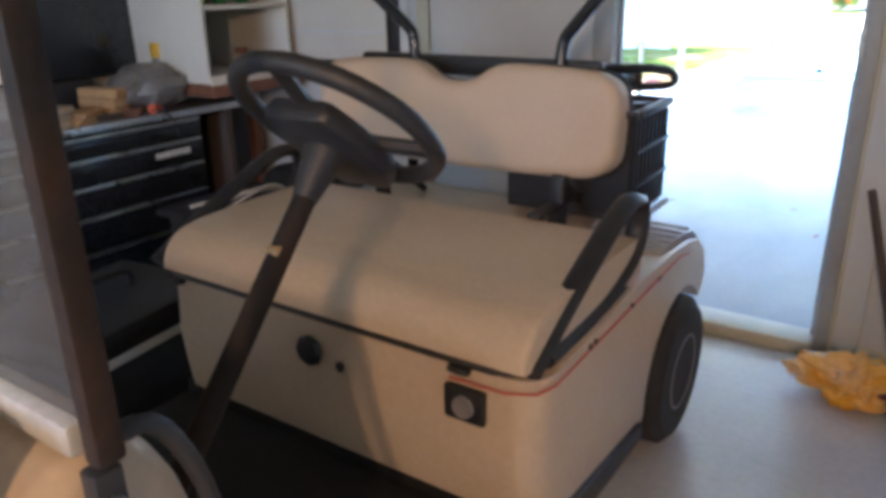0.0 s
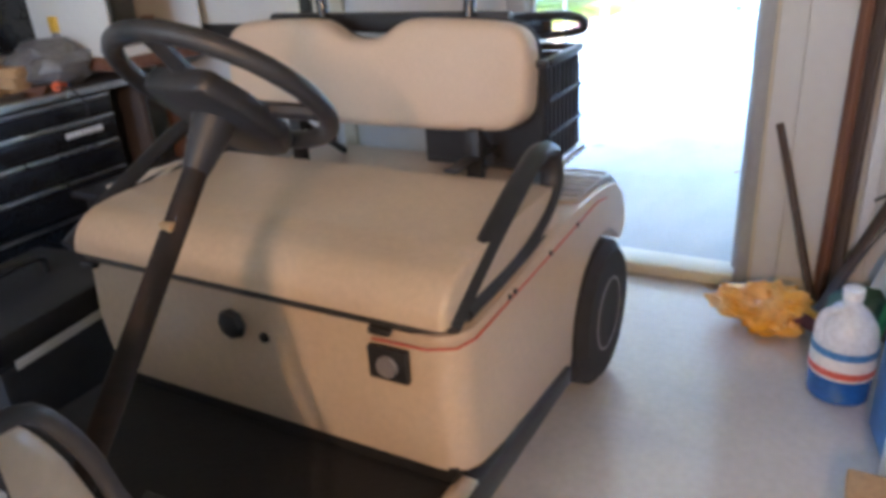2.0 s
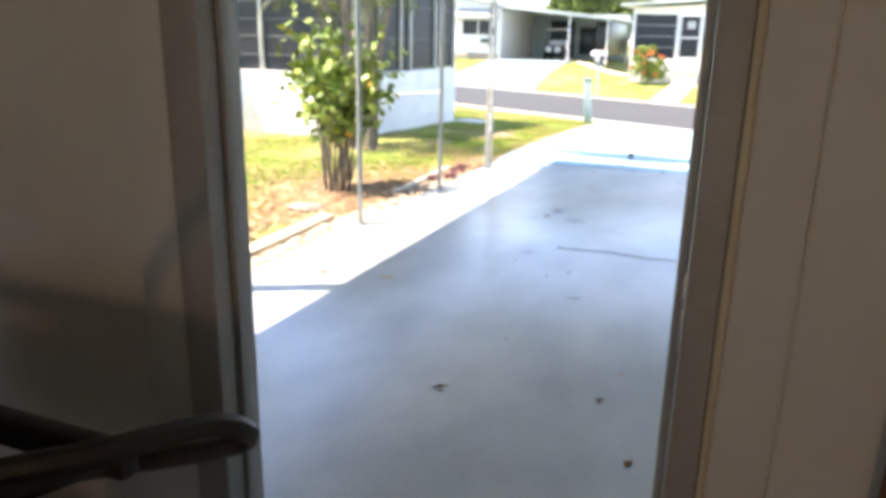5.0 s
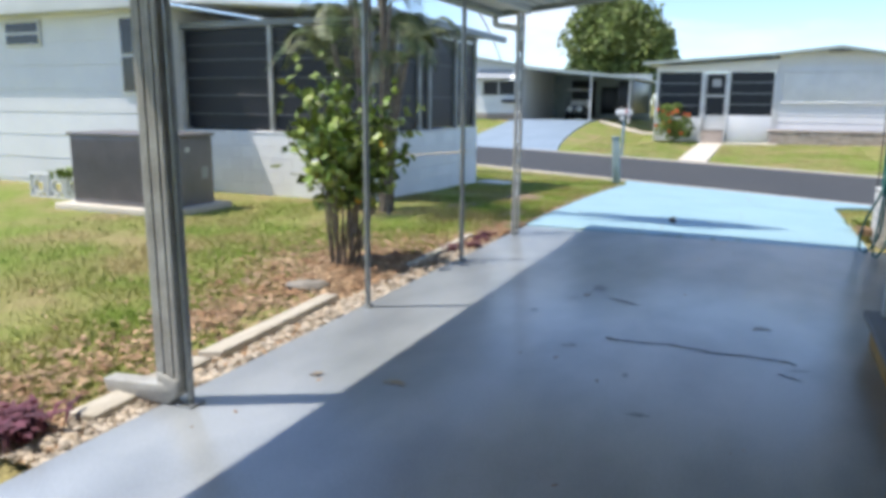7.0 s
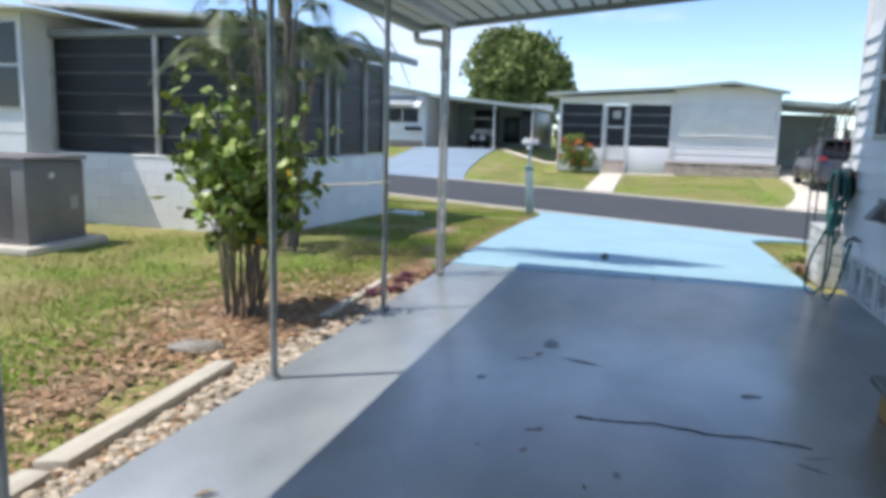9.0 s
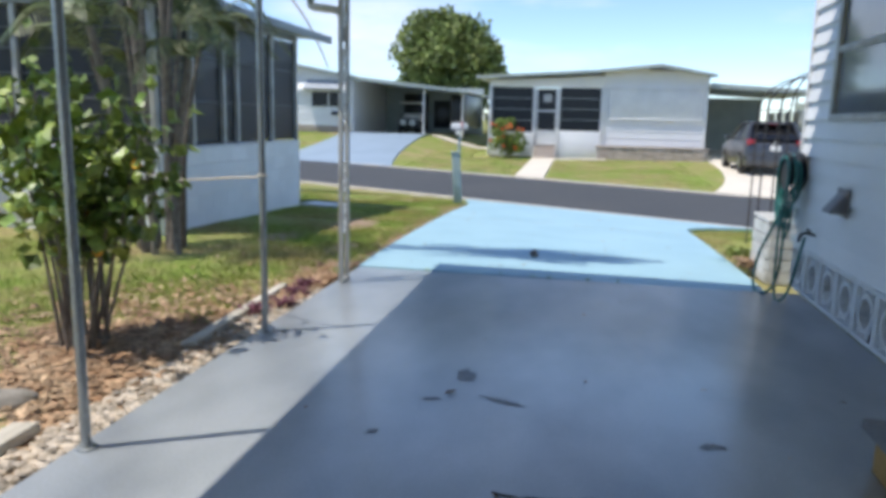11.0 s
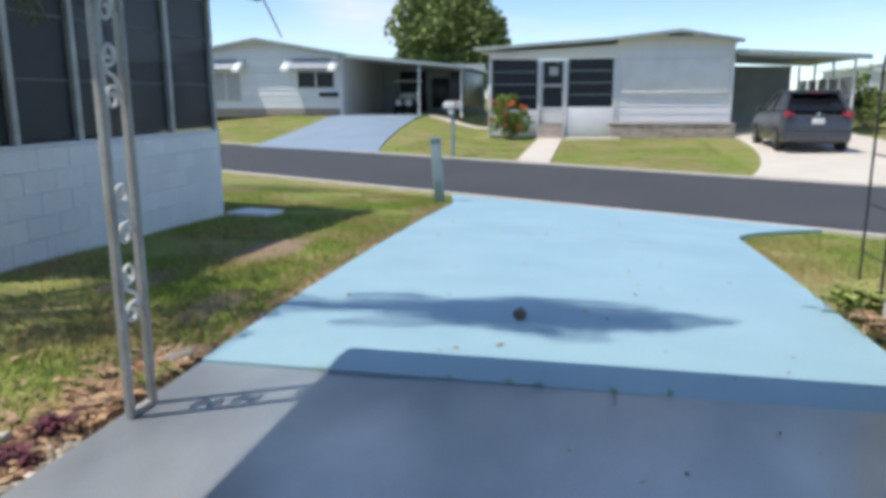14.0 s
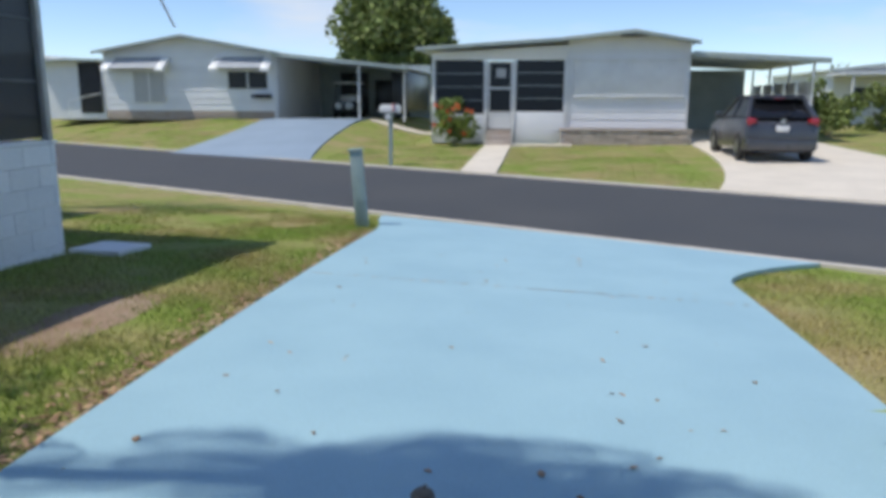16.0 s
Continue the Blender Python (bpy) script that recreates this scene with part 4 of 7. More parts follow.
# ---- plants ----
def leaf_cloud(name, parent, points, size, material, seed, tilt=1.0, curl=True, label=""):
    """Many small separate leaves, each a bent two-faced blade."""
    rng = np.random.default_rng(seed)
    v, f = [], []
    for c in points:
        d = Vector(rng.normal(size=3) * (1, 1, tilt))
        d = d.normalized() if d.length > 0.01 else Vector((0, 0, 1))
        u = d.cross(Vector(rng.normal(size=3))).normalized()
        n = d.cross(u)
        s = size * rng.uniform(0.6, 1.25)
        k = len(v)
        w = s * 0.42
        v += [tuple(c), tuple(c + d * s * 0.45 + u * w - n * s * 0.08), tuple(c + d * s * 0.5 + n * s * 0.06), tuple(c + d * s * 0.45 - u * w - n * s * 0.08), tuple(c + d * s - n * s * 0.18)]
        f += [(k, k + 1, k + 2), (k, k + 2, k + 3), (k + 1, k + 4, k + 2), (k + 2, k + 4, k + 3)]
    ob = raw(name, v, f, material)
    ob.parent = parent
    return tagged(ob, label)


def crown_points(n, centre, rx, ry, rz, seed, shell=0.55, lumps=26):
    """Points in an uneven crown made of overlapping clumps."""
    rng = np.random.default_rng(seed)
    cl = []
    for _ in range(lumps):
        d = rng.normal(size=3)
        d /= np.linalg.norm(d)
        r = rng.uniform(shell, 0.88)
        cl.append((np.array([d[0] * rx, d[1] * ry, d[2] * rz]) * r, rng.uniform(0.20, 0.42)))
    out = []
    for i in range(n):
        c, s = cl[i % lumps]
        d = rng.normal(size=3)
        d /= np.linalg.norm(d)
        q = c + d * s * np.array([rx, ry, rz]) * rng.uniform(0.55, 1.0)
        out.append(Vector(q) + Vector(centre))
    return out


tree = thing("tree", -9.0, 52.0, 0.4, label="large round dense green tree behind the houses", category="tree")
tb = T(curve([(0, 0, -0.3), (0.1, 0, 1.2), (0.0, 0.1, 2.6)]), 0.45, 10, taper=lambda s: 1.25 - 0.5 * s)
for a in range(6):
    c, s = math.cos(a * 1.05), math.sin(a * 1.05)
    T(curve([(0, 0.1, 2.3), (c * 1.2, s * 1.2, 3.8), (c * 2.6, s * 2.6, 5.6 + 0.3 * (a % 3))]), 0.22, 6, tb, taper=lambda s: 1 - 0.75 * s)
part("trunk", tb, M["bark"], tree)
leaf_cloud("crown", tree, crown_points(16000, (0, 0, 4.95), 4.45, 4.4, 4.25, 4, 0.5, 60), 0.42, M["tree_leaf"], 5, label="dense dark green crown")
for i, (x, y, z0, rr, hh) in enumerate([(-1.4, 46, 0.3, 1.6, 1.5), (-3.6, 44, 0.3, 1.3, 1.2), (13.2, 30.5, -0.15, 1.5, 1.3), (16.5, 33, -0.1, 1.4, 1.2), (-24.6, 37, 0.4, 0.9, 1.1), (19, 40, -0.1, 1.8, 1.4), (28, 70, 0, 3.5, 3.0), (37, 80, 0, 4.0, 3.2)]):
    sh = thing("shrub", x, y, z0, label="dark green rounded shrub by the houses", category="shrub", group="far shrubs")
    for a in range(4):
        part("stem", T([(0, 0, -0.1), (math.cos(a * 1.6) * rr * 0.4, math.sin(a * 1.6) * rr * 0.4, hh * 0.9)], 0.04, 5), M["bark"], sh)
    leaf_cloud("foliage", sh, crown_points(1500, (0, 0, hh * 0.95), rr, rr, hh * 0.95, 30 + i, 0.3, 14), 0.22, M["tree_leaf"], 40 + i)

hib = thing("hibiscus_bush", -1.35, 26.2, -0.22, label="green bush with orange-red flowers by the screen room", category="bush")
for a in range(7):
    part("stem", T([(0.05 * math.cos(a), 0.05 * math.sin(a), 0), (0.55 * math.cos(a * 0.9), 0.35 * math.sin(a * 0.9), 1.3)], 0.015, 5), M["bark"], hib)
hp = crown_points(2600, (0, 0, 0.95), 0.92, 0.6, 0.95, 71, 0.3, 20)
leaf_cloud("foliage", hib, hp, 0.12, M["leaf"], 72)
rng = np.random.default_rng(3)
for k in range(13):
    c = Vector((rng.uniform(-0.75, 0.75), -0.55 + rng.uniform(-0.08, 0.1), rng.uniform(0.3, 1.75)))
    part("flower", lathe([(0.012, -0.02), (0.05, 0.01), (0.085, 0.045), (0.075, 0.05), (0.01, 0.0)], 7, m=Matrix.Translation(c) @ pose(0, 0, 0, rng.uniform(50, 120), 0, rng.uniform(-40, 40))), M["petal"], hib, "orange-red flower")


# ---- parked car ----
def build_car(x, y, z):
    car = thing("car", x, y, z, label="dark grey compact hatchback parked on the pale drive", category="car")
    L, W = 4.3, 0.90
    lower = [(0.05, 0.30), (0.02, 0.55), (0.06, 0.92), (0.55, 1.02), (2.6, 1.00), (3.2, 0.96), (4.05, 0.82), (4.28, 0.60), (4.26, 0.28), (3.9, 0.20), (0.4, 0.20)]
    b = P(lower, "x", -W, W, 0.09, 3)
    part("body", b, M["car_paint"], car, "dark grey metallic body", smooth=True)
    t = bmesh.new()
    low = [(-0.84, 0.16, 1.00), (0.84, 0.16, 1.00), (0.84, 3.05, 0.97), (-0.84, 3.05, 0.97)]
    top = [(-0.62, 0.75, 1.50), (0.62, 0.75, 1.50), (0.62, 2.05, 1.54), (-0.62, 2.05, 1.54)]
    lo, hi = [t.verts.new(p) for p in low], [t.verts.new(p) for p in top]
    for k in range(4):
        t.faces.new((lo[k], lo[(k + 1) % 4], hi[(k + 1) % 4], hi[k]))
    t.faces.new(hi)
    t.faces.new(lo[::-1])
    bmesh.ops.recalc_face_normals(t, faces=t.faces[:])
    bmesh.ops.bevel(t, geom=t.edges[:], offset=0.05, segments=3, affect="EDGES")
    part("cabin", t, M["car_glass"], car, "dark tinted windows", smooth=True)
    part("roof", B(-0.63, 0.63, 0.62, 2.12, 1.505, 1.565, 0.028, 3), M["car_paint"], car, "grey roof", smooth=True)
    part("rear_spoiler", P([(0.52, 1.50), (0.74, 1.545), (0.80, 1.52), (0.60, 1.46)], "x", -0.60, 0.60, 0.012), M["car_paint"], car)
    for s in (-1, 1):
        part("pillar", T([(s * 0.83, 0.17, 0.99), (s * 0.73, 0.42, 1.25), (s * 0.625, 0.72, 1.51)], 0.06, 8), M["car_paint"], car)
        part("pillar", T([(s * 0.835, 1.75, 0.99), (s * 0.645, 1.72, 1.52)], 0.035, 8), M["car_paint"], car)
        part("pillar", T([(s * 0.835, 3.0, 0.97), (s * 0.645, 2.06, 1.53)], 0.04, 8), M["car_paint"], car)
        part("tail_light", P([(s * 0.62, 0.93), (s * 0.85, 0.84), (s * 0.88, 0.99), (s * 0.80, 1.04), (s * 0.66, 1.0)], "y", 0.0, 0.22, 0.015), M["tail_red"], car, "red tail lamp")
        part("tail_reflector", B(s * 0.83, s * 0.62, 0.0, 0.06, 0.36, 0.42, 0.008), M["tail_red"], car)
        part("mirror", B(s * 0.90, s * 1.06, 2.70, 2.82, 0.98, 1.12, 0.03), M["car_paint"], car)
        for yy in (0.72, 3.45):
            wh = part("wheel", lathe([(0.20, -0.11), (0.30, -0.11), (0.325, -0.08), (0.325, 0.08), (0.30, 0.11), (0.20, 0.11)], 26, m=Matrix.Translation((s * 0.83, yy, 0.325)) @ pose(0, 0, 0, 0, 90, 0)), M["rubber"], car, "black tyre", smooth=False)
            part("rim", lathe([(0.02, 0.118), (0.05, 0.122), (0.19, 0.105), (0.205, 0.115), (0.205, 0.08), (0.02, 0.08)], 20, m=Matrix.Translation((s * 0.83, yy, 0.325)) @ pose(0, 0, 0, 0, 90 * s, 0)), M["steel"], wh, "alloy rim")
    part("bumper", B(-0.86, 0.86, -0.05, 0.12, 0.26, 0.52, 0.05, 3), M["car_paint"], car)
    part("diffuser", B(-0.55, 0.55, -0.035, 0.10, 0.20, 0.30, 0.02), M["black"], car)
    part("number_plate", B(-0.16, 0.16, -0.002, 0.02, 0.70, 0.85, 0.004), M["label"], car, "pale number plate")
    part("badge", lathe([(0.005, 0), (0.05, 0.0), (0.05, 0.012), (0.005, 0.012)], 16, m=Matrix.Translation((0, 0.035, 0.95)) @ pose(0, 0, 0, 90)), M["steel"], car, "round steel badge")
    part("wiper", T([(0.0, 0.19, 1.06), (0.28, 0.25, 1.14)], 0.012, 6), M["black"], car)
    part("brake_light", B(-0.14, 0.14, 0.515, 0.535, 1.475, 1.495, 0.004), M["tail_red"], car)
    return car


parked = build_car(8.33, 19.9, gz(8.33, 21.5) + 0.02)
parked.scale = (1.06, 1.06, 1.14)

# ---- mailbox, pedestal, cart of the far carport ----
mbx = thing("mailbox", -2.45, 19.75, gz(-2.45, 19.75) - 0.03, label="white mailbox on a grey post by the kerb", category="mailbox")
part("post", B(-0.05, 0.05, -0.05, 0.05, 0, 1.50, 0.008), M["util"], mbx, "grey post")
part("box", P([(-0.30, 1.52), (0.30, 1.52), (0.30, 1.66), (0.25, 1.74), (-0.25, 1.74), (-0.30, 1.66)], "y", -0.11, 0.11, 0.012), M["lamp_white"], mbx, "white box")
part("paper_tube", C((-0.05, -0.2, 1.40), (-0.05, 0.2, 1.40), 0.08), M["lamp_white"], mbx)
part("flag", B(0.10, 0.13, -0.16, -0.12, 1.55, 1.80, 0.004), M["label_red"], mbx)

ped = thing("utility_pedestal", -0.62, 8.95, gz(-0.62, 8.95) - 0.03, 8, label="weathered grey-green utility pedestal beside the drive", category="utility post")
part("body", moved(P([(-0.09, 0), (0.09, 0), (0.085, 1.08), (-0.085, 1.08)], "y", -0.065, 0.065, 0.01), pose(0, 0, 0, 0, -4, 0)), M["util"], ped)
part("cap", moved(B(-0.10, 0.10, -0.08, 0.08, 1.082, 1.12, 0.01), pose(0, 0, 0, 0, -4, 0)), M["util"], ped, "domed cap")
for i in range(4):
    part("rib", moved(B(-0.06 + i * 0.035, -0.048 + i * 0.035, -0.075, -0.066, 0.05, 0.42, 0.002, 1), pose(0, 0, 0, 0, -4, 0)), M["util"], ped)

gc = thing("golf_cart", -8.55, 37.0, HA0, label="golf cart with white headlamps under the far carport", category="golf cart")
part("body", P([(-0.6, 0.25), (0.6, 0.25), (0.6, 0.75), (0.45, 0.95), (-0.45, 0.95), (-0.6, 0.75)], "y", 0, 0.9, 0.05), M["black_gloss"], gc)
part("seat", B(-0.55, 0.55, 1.3, 1.5, 0.8, 1.25, 0.06), M["lamp_white"], gc, "white seat back")
part("roof", B(-0.58, 0.58, 0.2, 2.1, 1.85, 1.93, 0.03), M["lamp_white"], gc, "white roof")
part("rear_body", B(-0.6, 0.6, 1.05, 2.3, 0.25, 0.72, 0.06), M["black_gloss"], gc)
for s in (-1, 1):
    part("headlight", lathe([(0.02, 0), (0.17, 0.0), (0.19, 0.04), (0.02, 0.05)], 16, m=Matrix.Translation((s * 0.30, -0.03, 0.72)) @ pose(0, 0, 0, 90)), M["lamp_white"], gc, "round white lamp")
    part("strut", C((s * 0.55, 0.4, 0.9), (s * 0.52, 0.5, 1.86), 0.02), M["black"], gc)
    part("strut", C((s * 0.55, 1.8, 0.72), (s * 0.52, 1.9, 1.86), 0.02), M["black"], gc)
    for yy in (0.3, 1.85):
        part("wheel", C((s * 0.46, yy, 0.22), (s * 0.60, yy, 0.22), 0.22, seg=18), M["rubber"], gc)


# ---- things round the carport slab ----
def wpart(name, bm, material, root, parent=None, label="", smooth=False):
    """A part drawn in world coordinates, put under its thing."""
    moved(bm, root.matrix_basis.inverted())
    return part(name, bm, material, parent or root, label, smooth)


# corner post with a downspout
p0 = thing("carport_post", 0.0, -5.9, 0, label="grooved weathered white downspout post with angled foot", category="post")
spout = part("downspout", B(-0.094, 0.054, -0.03, 0.033, 0.10, 2.47), M["grey_post"], p0)
for k in range(5):
    part("flute", B(-0.095 + k * 0.03, -0.069 + k * 0.03, -0.035 - 0.006 * (k % 2), 0.035, 0.10, 2.47, 0.004, 1), M["grey_post"], spout)
part("spout_foot", moved(P([(0.05, 0.13), (0.05, 0.06), (-0.02, 0.0), (-0.42, 0.0), (-0.45, 0.07), (-0.05, 0.10), (-0.08, 0.16)], "y", -0.05, 0.045, 0.012), pose(0, 0, 0.002)), M["grey_post"], p0, "weathered white elbow spout")
part("pipe", C((0.075, 0.01, 0.0), (0.075, 0.01, 2.47), 0.02), M["galv"], p0, "thin steel pipe")
part("foot_plate", B(0.03, 0.12, -0.045, 0.06, 0.0, 0.012, 0.003), M["galv"], p0)

pipe1 = thing("pipe_post", 0.0, -4.0, 0, label="slim dull steel pipe post at the slab edge", category="post", group="slim pipe posts")
part("pipe", C((0, 0, 0), (0, 0, 2.50), 0.021, seg=16), M["galv"], pipe1, smooth=True)
part("flange", lathe([(0.02, 0.0), (0.045, 0.0), (0.045, 0.008), (0.026, 0.012), (0.024, 0.03), (0.02, 0.03)], 16), M["galv"], pipe1)
copy_thing(pipe1, pose(0.0, -2.22, 0))
rope = thing("rope", 0.0, -2.22, 0, label="pale frayed cord tied round the pipe post", category="rope")
rp = T(curve([(0.022, 0, 1.03), (0.0, 0.024, 1.035), (-0.024, 0, 1.03), (0, -0.024, 1.025), (0.024, 0, 1.02), (-0.2, 0.05, 1.0), (-1.0, 0.5, 0.93), (-1.9, 1.5, 0.96), (-2.3, 2.35, 1.0)]), 0.007, 6)
part("cord", rp, M["timber"], rope)

# ornamental iron post at the corner
op = thing("iron_post", -0.05, -0.62, 0, label="white-painted ornamental iron post with scrolls", category="post")
for px, py in ((0.06, -0.09), (0.06, 0.075)):
    part("rail", B(px - 0.017, px + 0.017, py - 0.017, py + 0.017, 0, 2.50, 0.004), M["grey_post"], op, "square rail")
part("base_bar", B(0.043, 0.077, -0.072, 0.057, 0.0, 0.03, 0.004), M["grey_post"], op)
for z0 in (0.40, 0.75, 1.32, 1.67, 2.1):
    sc = []
    for k in range(25):
        a = k / 24 * 2.6 * math.pi
        r = 0.055 * (1 - 0.72 * k / 24)
        sc.append((0.06, -0.008 + r * math.cos(a), z0 + 0.06 + r * math.sin(a)))
    part("scroll", T(sc, 0.0095, 6), M["lamp_white"], op, "white scroll")
    sc2 = [(0.06, -0.016 - (p[1] + 0.008), 2 * z0 + 0.30 - p[2]) for p in sc]
    part("scroll", T(sc2, 0.0095, 6), M["lamp_white"], op, "white scroll")
    part("scroll_link", T(curve([(0.06, 0.047, z0 + 0.06), (0.06, 0.02, z0 + 0.14), (0.06, -0.035, z0 + 0.17), (0.06, -0.063, z0 + 0.24)], 4), 0.0095, 6), M["lamp_white"], op)

ds = thing("downspout", -0.30, -0.42, 2.05, label="white gutter elbow leading to the iron post", category="downspout")
wpart("elbow", T(curve([(-0.38, -0.36, 2.44), (-0.38, -0.36, 2.36), (-0.34, -0.40, 2.32), (-0.12, -0.50, 2.28), (-0.05, -0.54, 2.25), (-0.035, -0.545, 2.2), (-0.035, -0.545, 2.02)], 5), 0.033, 10), M["grey_post"], ds, smooth=True)

# timber edging and pebbles along the slab
def plank(x, y0, y1, w, tilt, z=0.0):
    t = thing("edging_board", x, (y0 + y1) / 2, z, label="weathered grey timber edging board in the bed", category="board", group="edging boards")
    h = (y1 - y0) / 2
    b = P([(-w / 2, -h), (w / 2, -h + 0.03), (w / 2 - 0.01, h), (-w / 2 + 0.015, h - 0.02)], "z", -0.03, 0.025, 0.008)
    part("board", moved(b, pose(0, 0, 0, 0, tilt, 3)), M["timber"], t)


plank(-0.36, -5.32, -3.86, 0.15, -3, 0.0)
plank(-0.30, -6.25, -5.36, 0.15, 2, -0.005)
plank(-0.37, -2.62, -0.95, 0.10, -6, -0.005)
st = thing("stone", -0.78, -3.6, -0.05, 20, label="flat grey stone in the leaf litter", category="stone")
rb = bmesh.new()
bmesh.ops.create_icosphere(rb, subdivisions=3, radius=1)
for v in rb.verts:
    v.co *= 1 + 0.22 * noise.noise(v.co * 1.7)
    v.co = Vector((v.co.x * 0.19, v.co.y * 0.10, v.co.z * 0.055 + 0.03))
part("stone_body", rb, M["stone"], st, smooth=True)
st2 = copy_thing(st, pose(-0.24, 0.10, -0.04, 0, 0, 60))
st2.scale = (0.6, 0.6, 0.6)
part("stone_chip", moved(B(-0.07, 0.07, -0.04, 0.04, 0.0, 0.04, 0.015), pose(0.2, 0.05, 0)), M["stone"], st2)


def scatter_stones(name, n, region, size, material, seed, label, cat, flat=0.6):
    rng = np.random.default_rng(seed)
    t = bmesh.new()
    bmesh.ops.create_icosphere(t, subdivisions=1, radius=1)
    bv = np.array([v.co[:] for v in t.verts])
    bf = [tuple(v.index for v in f.verts) for f in t.faces]
    t.free()
    vs, fs = [], []
    for i in range(n):
        x, y, z = region(rng)
        s = size * rng.uniform(0.5, 1.4)
        a = rng.uniform(0, math.pi)
        sc = bv * (s * rng.uniform(0.7, 1.4), s, s * flat) * rng.uniform(0.85, 1.15, size=(len(bv), 1))
        c, sn = math.cos(a), math.sin(a)
        k = i * len(bv)
        for q in sc:
            vs.append((x + q[0] * c - q[1] * sn, y + q[0] * sn + q[1] * c, z + q[2]))
        fs += [tuple(j + k for j in f) for f in bf]
    return tagged(raw(name, vs, fs, material), label, cat, kind="stuff")


scatter_stones("pebbles", 2600, lambda r: ((lambda y: (-0.075 - r.uniform(0.0, 0.23), y, -0.035 + r.uniform(0, 0.02)))(r.uniform(-6.6, -0.9))), 0.022, M["pebble"], 11, "loose tan and white pebbles along the slab edge", "pebbles")


def flakes(name, n, region, size, material, seed, label, cat):
    """Dry leaves and bark lying loose."""
    rng = np.random.default_rng(seed)
    v, f = [], []
    for i in range(n):
        x, y, z = region(rng)
        s = size * rng.uniform(0.5, 1.5)
        a, tl, tw = rng.uniform(0, 6.28), rng.uniform(-0.4, 0.4), rng.uniform(0.3, 0.6)
        c, sn = math.cos(a), math.sin(a)
        k = len(v)
        for u, w, h in ((-1, 0, 0), (0, -tw, 0.15), (1, 0, tl), (0, tw, 0.15)):
            v.append((x + s * (u * c - w * sn), y + s * (u * sn + w * c), z + s * h))
        f += [(k, k + 1, k + 3), (k + 1, k + 2, k + 3)]
    return tagged(raw(name, v, f, material), label, cat, kind="stuff")


def litter_zone(r):
    if r.random() < 0.55:
        x, y = -0.95 + r.normal() * 0.55, -2.7 + r.normal() * 0.75
    elif r.random() < 0.6:
        x, y = -0.55 + r.normal() * 0.33, r.uniform(-6.5, -1.0)
    else:
        x, y = -0.75 - abs(r.normal()) * 0.3, r.uniform(-6.5, -2.5)
    x = min(x, -0.08)
    return x, y, lawn_z(x, y) + 0.012 + r.uniform(0, 0.02)


flakes("leaf_litter", 5600, litter_zone, 0.035, M["mulch"], 12, "brown dry leaf litter under the shrubs", "leaf litter")
bedv, bedf = [], []
for j in range(61):
    y = -6.6 + j * 0.108
    for i in range(9):
        w = 0.40 + 0.85 * math.exp(-((y + 2.75) / 0.9) ** 2) + 0.10 * noise.noise(Vector((y * 2, 0, 3)))
        x = -0.07 - w * i / 8
        bedv.append((x, y, lawn_z(x, y) + 0.012 * (1 - (i / 8) ** 2) + 0.006 * noise.noise(Vector((x * 9, y * 9, 0)))))
bedf = [(j * 9 + i, j * 9 + i + 1, (j + 1) * 9 + i + 1, (j + 1) * 9 + i) for j in range(60) for i in range(8)]
tagged(raw("mulch_bed", bedv, bedf, M["mulch"]), "strip of brown mulch beside the slab", "mulch", kind="structure")

# lawn
def lawn_patch(name, n, region, seed, h=0.05):
    rng = np.random.default_rng(seed)
    v, f = [], []
    while len(f) < n:
        x, y = region(rng)
        d = noise.noise(Vector((x * 0.8 + 4, y * 0.8, 1.3))) + 0.35 * noise.noise(Vector((x * 2.7, y * 2.7, 7)))
        if d < rng.uniform(-0.42, 0.30) - 0.10:
            continue
        z = lawn_z(x, y) - 0.004
        hh, a = h * rng.uniform(0.4, 1.2), rng.uniform(0, 6.28)
        wx, wy = 0.0045 * math.cos(a), 0.0045 * math.sin(a)
        lx, ly = rng.normal() * hh * 0.5, rng.normal() * hh * 0.5
        k = len(v)
        v += [(x - wx, y - wy, z), (x + wx, y + wy, z), (x + lx, y + ly, z + hh)]
        f.append((k, k + 1, k + 2))
    return tagged(raw(name, v, f, M["blade"]), "short patchy green lawn grass", "grass", kind="stuff")


def near_lawn(r):
    while True:
        x, y = -0.25 - abs(r.normal()) * 2.6, r.uniform(-6.8, 10.5)
        if y > near(x) - 0.2 or (y < 0 and x > -0.5) or (x < PX + 0.02 and 1.2 < y < 5.6):
            continue
        if y >= 0 and x > drive_left(min(1, y / 10.4))[0] - 0.03:
            continue
        if ((x + 0.95) / 0.9) ** 2 + ((y + 2.7) / 0.8) ** 2 < r.uniform(0.6, 1.0):
            continue
        return x, y


lawn_patch("lawn_grass", 110000, near_lawn, 21)


def right_lawn(r):
    while True:
        x, y = 3.7 + abs(r.normal()) * 1.8, r.uniform(1.3, 9)
        s = min(1, y / 7.85)
        if y > near(x) - 0.15 or x < drive_right(s)[0] + 0.04:
            continue
        return x, y


lawn_patch("side_grass", 24000, right_lawn, 22)


def far_lawn(r):
    while True:
        x, y = r.uniform(-20, 13), r.uniform(14, 33)
        if y < far(x) + 0.5 or y > 26.3 and x > -3 or -0.35 < x < 0.85 or 5.9 < x < 12.5 or -11.4 < x < -4.9:
            continue
        return x, y


lawn_patch("verge_grass", 40000, far_lawn, 23, 0.07)

